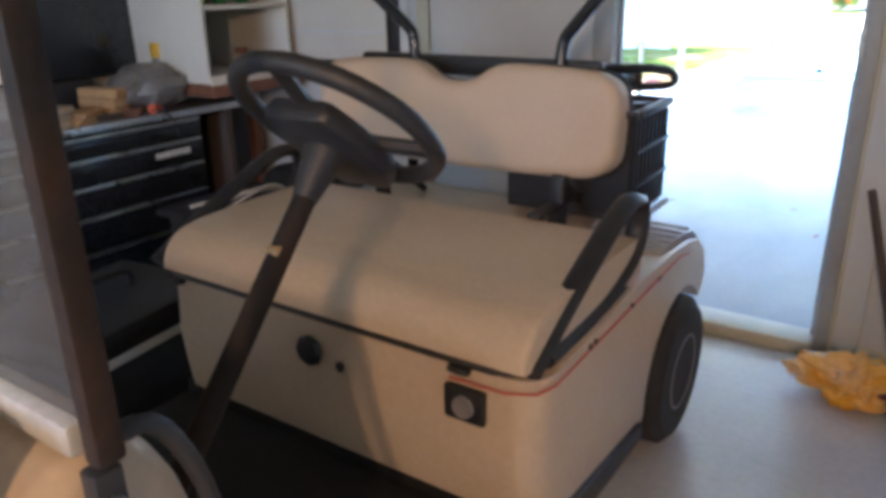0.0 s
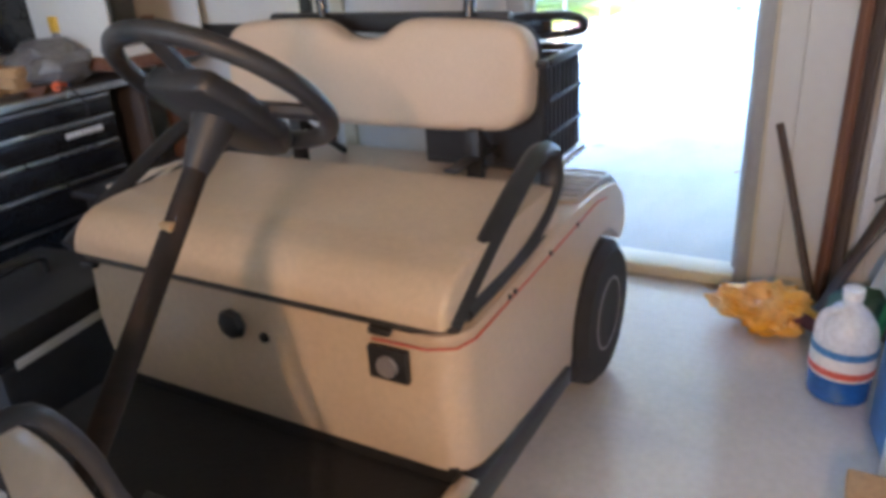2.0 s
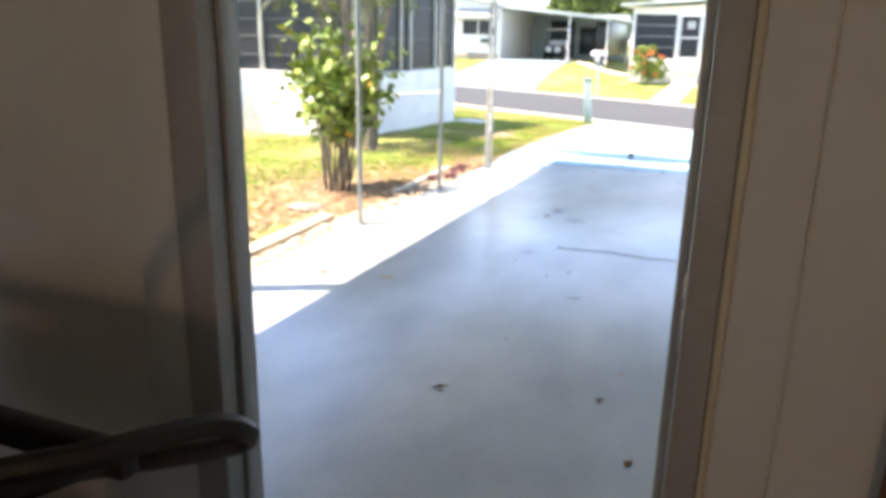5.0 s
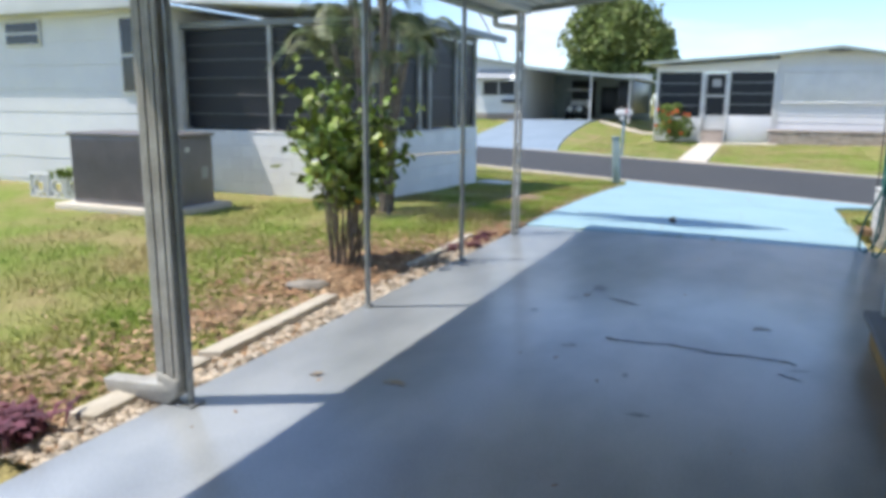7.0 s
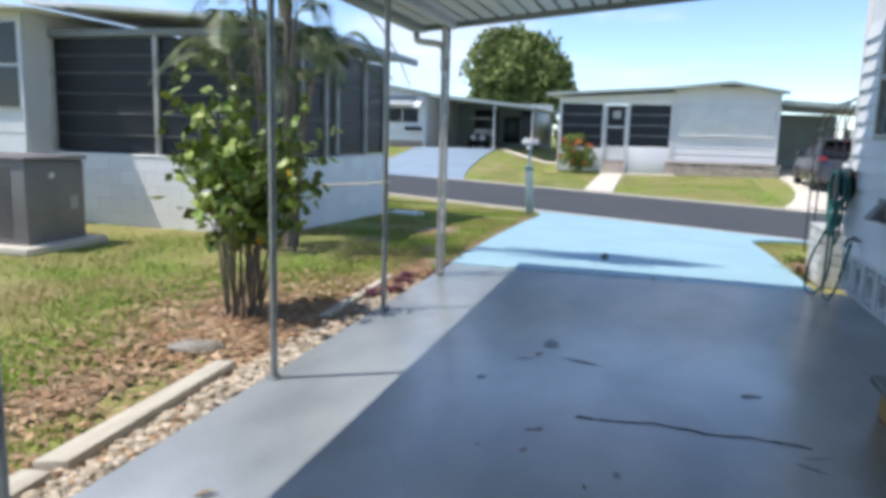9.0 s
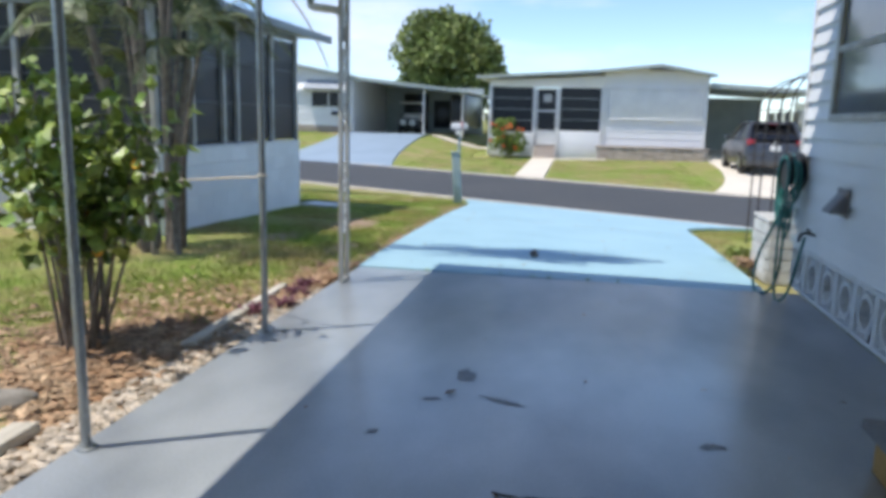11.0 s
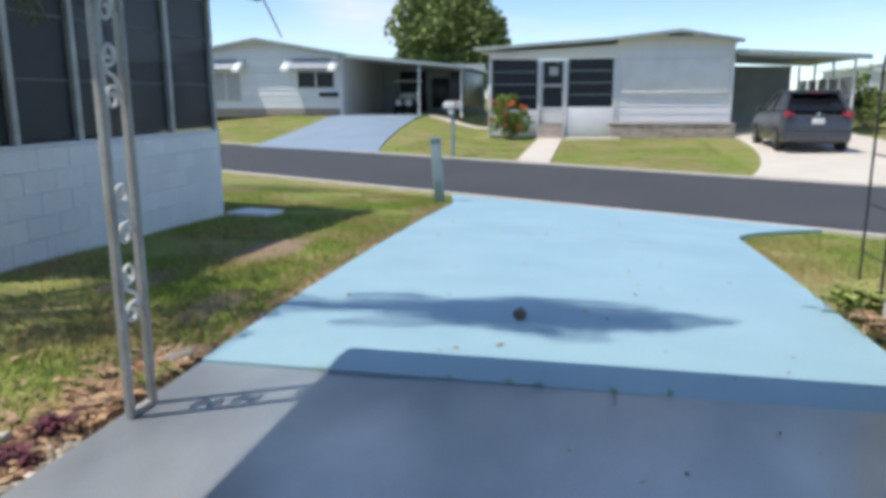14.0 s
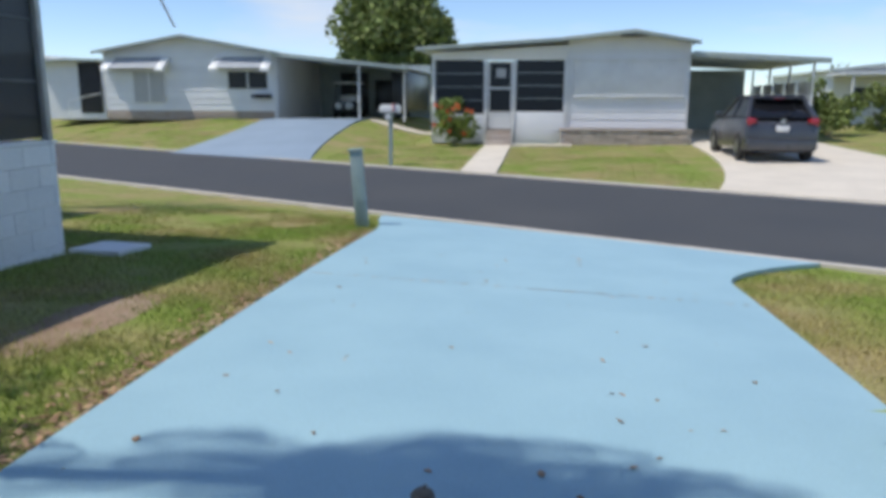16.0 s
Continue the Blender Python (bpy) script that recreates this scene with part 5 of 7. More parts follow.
# ---- shrubs beside the slab ----
bush = thing("leafy_shrub", -0.97, -2.70, -0.05, label="tall leggy shrub with broad green leaves and yellow blooms", category="shrub")
rng = np.random.default_rng(8)
tips = []
for a in range(22):
    an, r0 = a * 2.4, rng.uniform(0.05, 0.22)
    r1 = rng.uniform(0.12, 0.45)
    top = rng.uniform(0.9, 1.75)
    pts = curve([(r0 * math.cos(an), r0 * math.sin(an), 0), (r1 * 0.6 * math.cos(an + 0.3), r1 * 0.6 * math.sin(an + 0.3), top * 0.5), (r1 * math.cos(an + 0.5), r1 * math.sin(an + 0.5), top)], 5)
    part("stem", T(pts, 0.013, 6, taper=lambda s: 1 - 0.65 * s), M["bark"], bush, "thin grey stem")
    tips += pts[4:]
lp = []
for i in range(1500):
    b = tips[rng.integers(len(tips))]
    lp.append(Vector(b) + Vector(rng.normal(size=3) * (0.11, 0.11, 0.11)))
lp = [p for p in lp if p.z > 0.50 + 0.45 * rng.random()]
leaf_cloud("foliage", bush, lp, 0.118, M["leaf"], 9, label="broad glossy green leaves")
for k in range(7):
    b = Vector(tips[rng.integers(len(tips))]) + Vector((0, -0.12, 0.05))
    part("bloom", lathe([(0.008, 0), (0.035, 0.02), (0.03, 0.035), (0.006, 0.01)], 7, m=Matrix.Translation(b) @ pose(0, 0, 0, 70)), M["yellow_petal"], bush, "yellow bloom")


def palm_frond(bm, base, tip, sag, width, n=26, seed=0):
    """A feathered leaf along an arching rib."""
    rng2 = np.random.default_rng(seed)
    base, tip = Vector(base), Vector(tip)
    mid = (base + tip) / 2 + Vector((0, 0, sag))
    pts = curve([base, mid, tip], n // 2)
    T(pts, 0.009, 5, bm, taper=lambda s: 1 - 0.8 * s)
    for i in range(3, len(pts) - 1):
        d = (pts[i + 1] - pts[i]).normalized()
        side = d.cross(Vector((0, 0, 1))).normalized()
        l = width * math.sin(math.pi * min(1, 0.15 + 0.85 * i / len(pts))) * rng2.uniform(0.8, 1.1)
        for s in (-1, 1):
            o = pts[i]
            e = o + (side * s * 0.8 + d * 0.65 + Vector((0, 0, -0.45))) * l
            w = d * 0.013
            m = (o + e) / 2 + Vector((0, 0, 0.10 * l))
            vv = [bm.verts.new(q) for q in (o - w * 0.4, o + w * 0.4, m + w, e, m - w)]
            bm.faces.new(vv)


palm = thing("clump_palm", -2.4, 0.42, -0.06, label="clumping palm with several slim stems and arching fronds", category="palm")
rng = np.random.default_rng(15)
for a in range(9):
    an = a * 0.7 + 0.2
    r0, lean = 0.16 + 0.1 * (a % 3), 0.25 + 0.12 * (a % 4)
    h = 2.0 + 0.25 * (a % 5)
    if a in (3, 7):
        h = 3.4
    p_top = (lean * 1.6 * math.cos(an), lean * 1.3 * math.sin(an), h)
    part("stem", T(curve([(r0 * math.cos(an), r0 * math.sin(an), 0), (lean * 0.9 * math.cos(an), lean * 0.8 * math.sin(an), h * 0.5), p_top]), 0.034 if a % 3 else 0.055, 8, taper=lambda s: 1.1 - 0.45 * s), M["bark"], palm, "grey ringed stem")
    for k in range(4):
        b2 = an + (k - 1.5) * 1.3 + rng.uniform(-0.3, 0.3)
        ln = rng.uniform(0.6, 1.0)
        fb = bmesh.new()
        palm_frond(fb, p_top, (p_top[0] + ln * math.cos(b2), p_top[1] + ln * 0.9 * math.sin(b2), h + rng.uniform(-0.55, 0.25)), rng.uniform(0.3, 0.5), 0.30, 26, 100 + a * 7 + k)
        part("frond", fb, M["frond"], palm, "feathery green frond")
# tall stem added for the shadow on the drive: unseen crown above the roofs, long fronds swept along one line
part("tall_stem", T(curve([(0.1, 0.05, 0), (0.2, -0.05, 2.5), (0.35, -0.45, 5.0), (0.62, -0.77, 6.75)]), 0.05, 10, taper=lambda s: 1.2 - 0.5 * s), M["bark"], palm, "tall ringed stem under the unseen shadow-casting crown")
for k in range(30):
    right = k % 5 != 0
    ln = rng.uniform(0.9, 1.6) if right else rng.uniform(0.7, 1.1)
    b2 = rng.uniform(-0.18, 0.48) if right else math.pi + rng.uniform(-0.5, 0.5)
    hx, hy = 0.62 + rng.uniform(-0.85, 0.35), -0.80 + rng.uniform(-0.22, 0.22)
    fb = T([(0.62, -0.77, 6.72), (hx, hy, 6.75)], 0.010, 5)
    palm_frond(fb, (hx, hy, 6.75), (hx + ln * math.cos(b2), hy + ln * 0.8 * math.sin(b2), 6.75 + rng.uniform(-0.5, 0.3)), 0.28, rng.uniform(0.20, 0.36), 30, 300 + k)
    part("frond", fb, M["frond"], palm, "feathery green frond")

fpalm = thing("far_palm", -6.9, 8.6, -0.2, label="palm beyond the porch with one dry hanging frond", category="palm")
part("trunk", T(curve([(0, 0, 0), (0.2, 0, 2.5), (0.1, 0.2, 5.6)]), 0.12, 10), M["bark"], fpalm)
part("dry_stalk", T(curve([(0.1, 0.2, 5.6), (1.2, 0.9, 5.2), (2.2, 1.7, 4.0), (2.75, 2.05, 2.75)]), 0.035, 6, taper=lambda s: 1 - 0.6 * s), M["mulch"], fpalm, "dry brown hanging stalk")
for k in range(9):
    fb = bmesh.new()
    palm_frond(fb, (0.1, 0.2, 5.6), (0.1 + 1.3 * math.cos(k * 0.7), 0.2 + 1.3 * math.sin(k * 0.7), 5.6), 0.4, 0.4, 26, 500 + k)
    part("frond", fb, M["frond"], fpalm)


def tuft(name, x, y, z, n, size, material, seed, label, cat, grp=""):
    t = thing(name, x, y, z, label=label, category=cat, group=grp)
    r = np.random.default_rng(seed)
    v, f = [], []
    for i in range(n):
        a, l = r.uniform(0, 6.28), size * r.uniform(0.5, 1.2)
        bx_, by_ = r.normal() * size * 0.4, r.normal() * size * 0.4
        k = len(v)
        c, s = math.cos(a), math.sin(a)
        w = size * 0.11
        v += [(bx_, by_, 0), (bx_ + c * l * 0.4 - s * w, by_ + s * l * 0.4 + c * w, l * 0.6), (bx_ + c * l, by_ + s * l, l * 0.62), (bx_ + c * l * 0.4 + s * w, by_ + s * l * 0.4 - c * w, l * 0.6)]
        f += [(k, k + 1, k + 3), (k + 1, k + 2, k + 3)]
    o = raw("leaves", v, f, material)
    o.parent = t
    return t


for i, (x, y) in enumerate([(-0.22, -1.15), (-0.16, -1.5), (-0.26, -0.85), (-0.30, -1.75)]):
    tuft("purple_plant", x, y, -0.03, 60, 0.10, M["purple"], 60 + i, "low purple-leaved plant at the slab edge", "plant", "purple plants")
tuft("purple_plant", -0.42, -6.45, -0.03, 160, 0.16, M["purple"], 66, "low purple-leaved plant at the slab edge", "plant", "purple plants")
for i, (x, y) in enumerate([(0.62, -0.005), (1.30, 0.0), (1.60, 0.0), (1.74, 0.0), (2.1, -0.005), (2.35, 0.0), (-0.15, -0.35), (-0.14, -0.2)]):
    tuft("weed", x, y, 0.0, 16, 0.028 if x > 0 else 0.07, M["leaf"], 80 + i, "small green weed in the paving joint", "weed", "joint weeds")
tuft("dry_weeds", 3.82, 2.0, -0.08, 160, 0.22, M["blade"], 90, "dry straggly weeds at the drive edge", "weeds")
tuft("dry_weeds", 3.74, 1.4, -0.06, 90, 0.15, M["mulch"], 91, "dry straggly weeds at the drive edge", "weeds")

def bare_patch(cx, cy, rx, ry, seed):
    v, f = [(cx, cy, lawn_z(cx, cy) + 0.016)], []
    for ring in (0.5, 1.0):
        for k in range(28):
            a = 2 * math.pi * k / 28
            q = ring * (1 + 0.28 * noise.noise(Vector((math.cos(a) * 1.7, math.sin(a) * 1.7, seed))))
            x, y = cx + rx * q * math.cos(a), cy + ry * q * math.sin(a)
            v.append((x, y, lawn_z(x, y) + (0.012 if ring < 1 else -0.006)))
    for k in range(28):
        j = (k + 1) % 28
        f += [(0, 1 + k, 1 + j), (1 + k, 29 + k, 29 + j, 1 + j)]
    tagged(raw("bare_soil", v, f, M["soil"]), "bare sandy soil patch in the lawn", "soil", kind="structure")


M["soil"] = mat("sandy_soil", (0.30, 0.21, 0.14), 0.95, second=(0.40, 0.31, 0.23), scale=3, amount=0.8, bump=0.6, bump_scale=60, fine=0.3, spec=0.1)
bare_patch(-1.15, 3.3, 0.34, 1.05, 1)
bare_patch(-1.55, 1.7, 0.30, 0.55, 2)
bare_patch(-0.62, 1.2, 0.20, 0.6, 3)
bare_patch(-1.0, -4.6, 0.28, 0.6, 4)
bare_patch(5.3, 4.6, 0.35, 0.5, 5)


def edge_zone(r):
    y = r.uniform(0.1, 8.5)
    x = drive_left(min(1, y / 10.4))[0] - 0.03 - abs(r.normal()) * 0.14
    return x, y, lawn_z(x, y) + 0.012 + r.uniform(0, 0.015)


flakes("edge_litter", 1500, edge_zone, 0.026, M["mulch"], 13, "brown dry leaf litter along the drive edge", "leaf litter")


def post_zone(r):
    x, y = -0.09 - abs(r.normal()) * 0.24, r.uniform(-1.6, 0.25)
    return x, y, lawn_z(x, y) + 0.02 + r.uniform(0, 0.03)


flakes("post_litter", 900, post_zone, 0.038, M["mulch"], 15, "brown dry leaves heaped round the iron post", "leaf litter")


def lawn_zone(r):
    x, y = -0.6 - abs(r.normal()) * 1.6, r.uniform(-6.5, 1.0)
    return x, y, lawn_z(x, y) + 0.02 + r.uniform(0, 0.02)


flakes("lawn_litter", 650, lawn_zone, 0.028, M["mulch"], 14, "scattered brown leaves in the lawn", "leaf litter")

# air conditioner by the porch
ac = thing("air_conditioner", -5.05, -0.72, -0.02, label="grey outdoor air-conditioning unit on a concrete pad", category="air conditioner")
part("pad", B(-1.50, 0.60, -0.62, 0.62, -0.04, 0.06, 0.01), M["concrete"], ac, "pale concrete pad")
part("cabinet", B(-1.32, 0.44, -0.44, 0.44, 0.062, 1.0, 0.02), M["ac_grey"], ac)
part("lid", B(-1.35, 0.47, -0.47, 0.47, 1.002, 1.045, 0.015), M["ac_grey"], ac, "grey top panel")
for i in range(34):
    part("louvre", B(-1.28 + i * 0.045, -1.262 + i * 0.045, -0.458, -0.442, 0.12, 0.95, 0.003, 1), M["ac_grey"], ac)
part("sticker", B(0.441, 0.444, -0.10, -0.02, 0.80, 0.86), M["label"], ac, "small pale sticker")
part("badge", B(0.441, 0.444, 0.20, 0.32, 0.42, 0.58), M["curtain"], ac, "faded grey badge")
fence = thing("lattice_blocks", -7.2, -0.55, -0.06, label="row of pierced white blocks by the house wall", category="block screen")
for i in range(3):
    piece("breeze_block", bb, fence, 0.4 * i - 0.5, 0, 0.0, 90)
tuft("potted_plant", -7.0, -0.75, 0.30, 70, 0.22, M["leaf"], 95, "leafy green plant above the white blocks", "plant")

# block planter, trellis, hose at the house corner
pl = thing("block_planter", 4.05, 1.2, 0.0, label="short weathered grey-white concrete block wall", category="wall")
part("core", B(-0.235, 0.25, -0.315, 0.31, -0.12, 0.47), M["concrete"], pl)
M["stained_block"] = mat("weathered_grey_block", (0.56, 0.55, 0.52), 0.9, second=(0.40, 0.39, 0.36), scale=6, amount=0.9, bump=0.4, island=0.15)
pb = mesh_of("block", B(0, 0.30, -0.02, 0.02, 0, 0.104, 0.006, 1), M["stained_block"])
for r in range(5):
    for i in range(2):
        piece("block", pb, pl, -0.25, -0.32 + 0.31 * i + (0.02 if r % 2 else 0), -0.10 + 0.116 * r, 90)
        piece("block", pb, pl, -0.25 + 0.25 * i, -0.32, -0.10 + 0.116 * r, 0, 0.81)
part("coping", B(-0.27, 0.27, -0.35, 0.33, 0.485, 0.525, 0.008), M["stained_block"], pl, "weathered coping")

tr = thing("garden_arch", 4.15, 1.9, -0.07, label="rusty wrought-iron garden arch behind the block wall", category="trellis")
for dy in (0.0, 0.42):
    for dx in (-0.25, -0.02):
        part("upright", T([(dx, dy, 0), (dx, dy, 1.65)] + [(dx + (0.25 - dx) * (1 - math.cos(a * math.pi / 16)), dy, 1.65 + (0.42 - abs(dx) * 0.2) * math.sin(a * math.pi / 16)) for a in range(1, 9)], 0.009, 6), M["wrought"], tr)
    part("upright", T([(0.75, dy, 0), (0.75, dy, 1.65)] + [(0.25 + 0.5 * math.cos(a * math.pi / 16), dy, 1.65 + 0.42 * math.sin(a * math.pi / 16)) for a in range(1, 9)], 0.009, 6), M["wrought"], tr)
for z in (0.35, 0.7, 1.05, 1.4, 1.65):
    part("rung", T([(-0.25, 0, z), (-0.25, 0.42, z)], 0.006, 6), M["wrought"], tr)
    part("rung", T([(-0.25, 0, z), (-0.02, 0, z)], 0.006, 6), M["wrought"], tr)

hr = thing("hose_reel", 3.83, 0.25, 0.98, label="dark green garden hose coiled on a wall hanger", category="hose")
part("hanger", lathe([(0.05, 0), (0.16, 0.0), (0.17, 0.02), (0.12, 0.03), (0.12, 0.10), (0.17, 0.11), (0.16, 0.13), (0.05, 0.13)], 20, m=pose(0.02, 0, 0.05, 0, -90, 0)), M["black"], hr, "black reel")
for k in range(7):
    r = 0.135 + 0.02 * (k % 4)
    sag = 0.06 + 0.05 * ((k * 3) % 7)
    yo = 0.022 * ((k * 5) % 7 - 3)
    xo = -0.03 - 0.016 * k
    part("coil", T([(xo, yo + r * math.sin(2 * math.pi * i / 28), r * math.cos(2 * math.pi * i / 28) - (sag if math.cos(2 * math.pi * i / 28) < 0 else 0) * -math.cos(2 * math.pi * i / 28)) for i in range(28)], 0.012, 7, closed=True), M["hose"], hr, "hose loop")
part("tail", T(curve([(-0.08, -0.12, -0.1), (-0.12, -0.2, -0.45), (-0.16, -0.30, -0.8), (-0.26, -0.38, -0.955), (-0.30, -0.10, -0.965), (-0.26, 0.0, -0.7), (-0.12, 0.05, -0.35), (-0.1, 0.1, -0.1)], 8), 0.012, 7), M["hose"], hr, "hanging hose loop")
part("tail", T(curve([(-0.10, 0.05, -0.2), (-0.15, -0.15, -0.6), (-0.22, -0.50, -0.965), (-0.16, -0.62, -0.9), (-0.08, -0.56, -0.6), (-0.04, -0.52, -0.45)], 8), 0.012, 7), M["hose"], hr, "hanging hose loop")
fc = thing("tap", 3.86, -0.27, 0.55, label="dark wall tap with a lever", category="tap")
part("spout", T(curve([(0.01, 0, 0), (-0.09, 0, 0.01), (-0.12, 0, -0.06)]), 0.012, 8), M["wrought"], fc)
part("lever", T([(-0.05, -0.05, 0.04), (-0.05, 0.05, 0.04)], 0.008, 6), M["wrought"], fc)
part("stem", C((-0.05, 0, 0.0), (-0.05, 0, 0.045), 0.008), M["wrought"], fc)
wl_ = thing("wall_vent", 3.85, -0.86, 0.80, label="grey wedge-shaped dryer vent hood on the siding", category="vent")
part("hood", P([(0.0, 0.16), (-0.11, 0.02), (-0.11, 0.0), (0.0, 0.0)], "y", -0.09, 0.09, 0.004), M["ac_grey"], wl_)
part("flange", B(-0.012, 0.006, -0.11, 0.11, -0.02, 0.18, 0.003), M["ac_grey"], wl_)

# side steps with rail
sp = thing("side_steps", 3.52, -4.5, 0.0, label="grey painted side steps with bare stone edge", category="steps")
part("tread", B(-0.32, 0.34, -1.1, 1.12, 0.165, 0.215, 0.012), M["dark_grey_step"], sp, "grey painted tread")
part("riser", B(-0.28, 0.34, -1.06, 1.06, 0.0, 0.163, 0.01), M["ochre"], sp, "bare ochre stone riser")
part("upper_tread", B(-0.02, 0.34, -1.0, 0.6, 0.217, 0.40, 0.012), M["dark_grey_step"], sp)
for y in (0.98, -0.7):
    part("rail_post", B(-0.24, -0.20, y - 0.02, y + 0.02, 0.217, 1.02, 0.004), M["white_trim"], sp, "white rail post")
part("hand_rail", B(-0.245, -0.195, -0.76, 1.02, 1.022, 1.06, 0.006), M["white_trim"], sp)
part("rail_brace", T(curve([(-0.22, 0.95, 0.45), (-0.10, 0.95, 0.62), (0.10, 0.95, 0.66)]), 0.012, 6), M["white_trim"], sp)

# crack and fallen bits
ck = bmesh.new()
rng = np.random.default_rng(5)
cpts = [(1.72 + 1.10 * i / 26, -3.975 - 0.02 * math.sin(i * 0.5) - (0.03 if i > 20 else 0) + rng.normal() * 0.006) for i in range(27)]
for (xa, ya), (xb, yb) in zip(cpts, cpts[1:]):
    w = rng.uniform(0.005, 0.011)
    ck.faces.new([ck.verts.new(q) for q in ((xa, ya - w, 0.003), (xb, yb - w, 0.003), (xb, yb + w, 0.003), (xa, ya + w, 0.003))])
tagged(obj("slab_crack", ck, M["crack"]), "thin wandering crack in the painted slab", "crack", kind="structure")


def blotch(cx, cy, rx, ry, turn, seed, material, label):
    """A thin irregular stain lying on the slab."""
    t = bmesh.new()
    c, s = math.cos(radians(turn)), math.sin(radians(turn))
    ring = []
    for k in range(40):
        a = 2 * math.pi * k / 40
        q = 1 + 0.75 * noise.noise(Vector((math.cos(a) * 2.2, math.sin(a) * 2.2, seed * 3.1))) + 0.3 * noise.noise(Vector((math.cos(a) * 6, math.sin(a) * 6, seed)))
        u, w = rx * q * math.cos(a), ry * q * math.sin(a)
        ring.append(t.verts.new((cx + u * c - w * s, cy + u * s + w * c, 0.0022)))
    mid = t.verts.new((cx, cy, 0.0026))
    for k in range(40):
        t.faces.new((mid, ring[k], ring[(k + 1) % 40]))
    tagged(obj("floor_stain", t, material), label, "stain", kind="structure")


M["scuff"] = mat("dark_scuff", (0.17, 0.185, 0.20), 0.45, second=(0.24, 0.255, 0.27), scale=14, amount=1.0, fine=0.2)
M["rust_stain"] = mat("rust_stain", (0.40, 0.31, 0.19), 0.5, second=(0.38, 0.37, 0.33), scale=16, amount=1.0)
for i, (bx0, by0, brx, bry, bt) in enumerate([(1.42, -2.72, 0.055, 0.10, 10), (1.66, -3.05, 0.10, 0.025, -20), (1.30, -3.10, 0.05, 0.02, 15), (1.55, -4.22, 0.045, 0.022, 30), (2.62, -3.35, 0.05, 0.035, 0), (1.95, -4.6, 0.02, 0.03, 0), (1.12, -3.55, 0.03, 0.02, 40), (2.10, -5.1, 0.05, 0.02, 10), (2.78, -4.25, 0.07, 0.012, -35), (2.83, -4.12, 0.06, 0.010, 20)]):
    blotch(bx0, by0, brx, bry, bt, i + 1, M["scuff"], "dark worn scuff on the painted slab")
blotch(0.86, -5.22, 0.06, 0.04, 0, 20, M["rust_stain"], "faint rusty stain on the painted slab")
jn = bmesh.new()
rng = np.random.default_rng(6)
for i in range(70):
    x = -0.15 + i * 0.058
    if x > 4.2 or rng.random() < 0.35:
        continue
    y = 5.05 - 0.06 * x
    w = rng.uniform(0.003, 0.012)
    z = gz(x, y) + 0.0175
    jn.faces.new([jn.verts.new(q) for q in ((x, y - w, z), (x + 0.05, y - w * 0.6, z), (x + 0.055, y + w, z), (x, y + w * 0.5, z))])
tagged(obj("drive_joint", jn, M["mulch"]), "dark dirt-filled joint across the blue drive", "joint", kind="structure")


def drive_bits(r):
    x, y = r.uniform(0.1, 3.4), r.uniform(0.3, 7.0)
    return x, y, gz(x, y) + 0.018


def slab_bits(r):
    x, y = r.uniform(0.2, 3.5), r.uniform(-7.6, -0.2)
    return x, y, 0.004


flakes("drive_debris", 60, drive_bits, 0.022, M["mulch"], 31, "scattered dry leaf bits on the blue drive", "debris")
flakes("slab_debris", 30, slab_bits, 0.018, M["mulch"], 32, "scattered dry leaf bits on the slab", "debris")
for x, y, s, a in ((1.805, -6.574, 0.045, 20), (2.694, -6.867, 0.035, 70), (2.55, -6.1, 0.02, 10), (1.383, -3.0, 0.04, 40), (2.697, -2.627, 0.02, 0), (0.42, -5.3, 0.05, 30), (2.5, -6.4, 0.03, 15)):
    lf = thing("fallen_leaf", x, y, 0.003, a, label="small curled dry leaf on the slab", category="leaf", group="fallen leaves")
    lb = bmesh.new()
    q = [lb.verts.new(p) for p in ((-s, 0, 0), (-s * 0.2, -s * 0.45, s * 0.2), (s, 0, s * 0.25), (-s * 0.2, s * 0.45, s * 0.2), (0, 0, s * 0.05))]
    for i0, i1 in ((0, 1), (1, 2), (2, 3), (3, 0)):
        lb.faces.new((q[i0], q[i1], q[4]))
    bmesh.ops.solidify(lb, geom=lb.faces[:], thickness=0.002)
    part("blade", lb, M["pebble"] if s > 0.04 else M["mulch"], lf)
bl_ = thing("fallen_fruit", 1.535, 1.16, gz(1.535, 1.16) + 0.014, label="small brown round fruit on the blue drive", category="fruit")
fb = bmesh.new()
bmesh.ops.create_icosphere(fb, subdivisions=3, radius=0.045)
for v in fb.verts:
    v.co *= 1 + 0.1 * noise.noise(v.co * 30)
    v.co.z = v.co.z * 0.8 + 0.036
part("fruit_body", fb, M["bark"], bl_, smooth=True)
part("stalk", C((0, 0, 0.068), (0.01, 0, 0.085), 0.006), M["bark"], bl_)


# ---- golf cart in the garage, nose towards the walker ----
cart = thing("golf_cart", 1.99, -9.7, -0.004, label="tan golf cart with bench seat and black trim", category="golf cart")
CX0, CX1 = 1.45, 2.60


def cpart(name, bm, material, parent=None, label="", smooth=False):
    return wpart(name, bm, material, cart, parent, label, smooth)


def soften(ob, degrees=38):
    """Smooth shading across shallow edges only."""
    ob.data.shade_smooth()
    ob.data.set_sharp_from_angle(angle=radians(degrees))


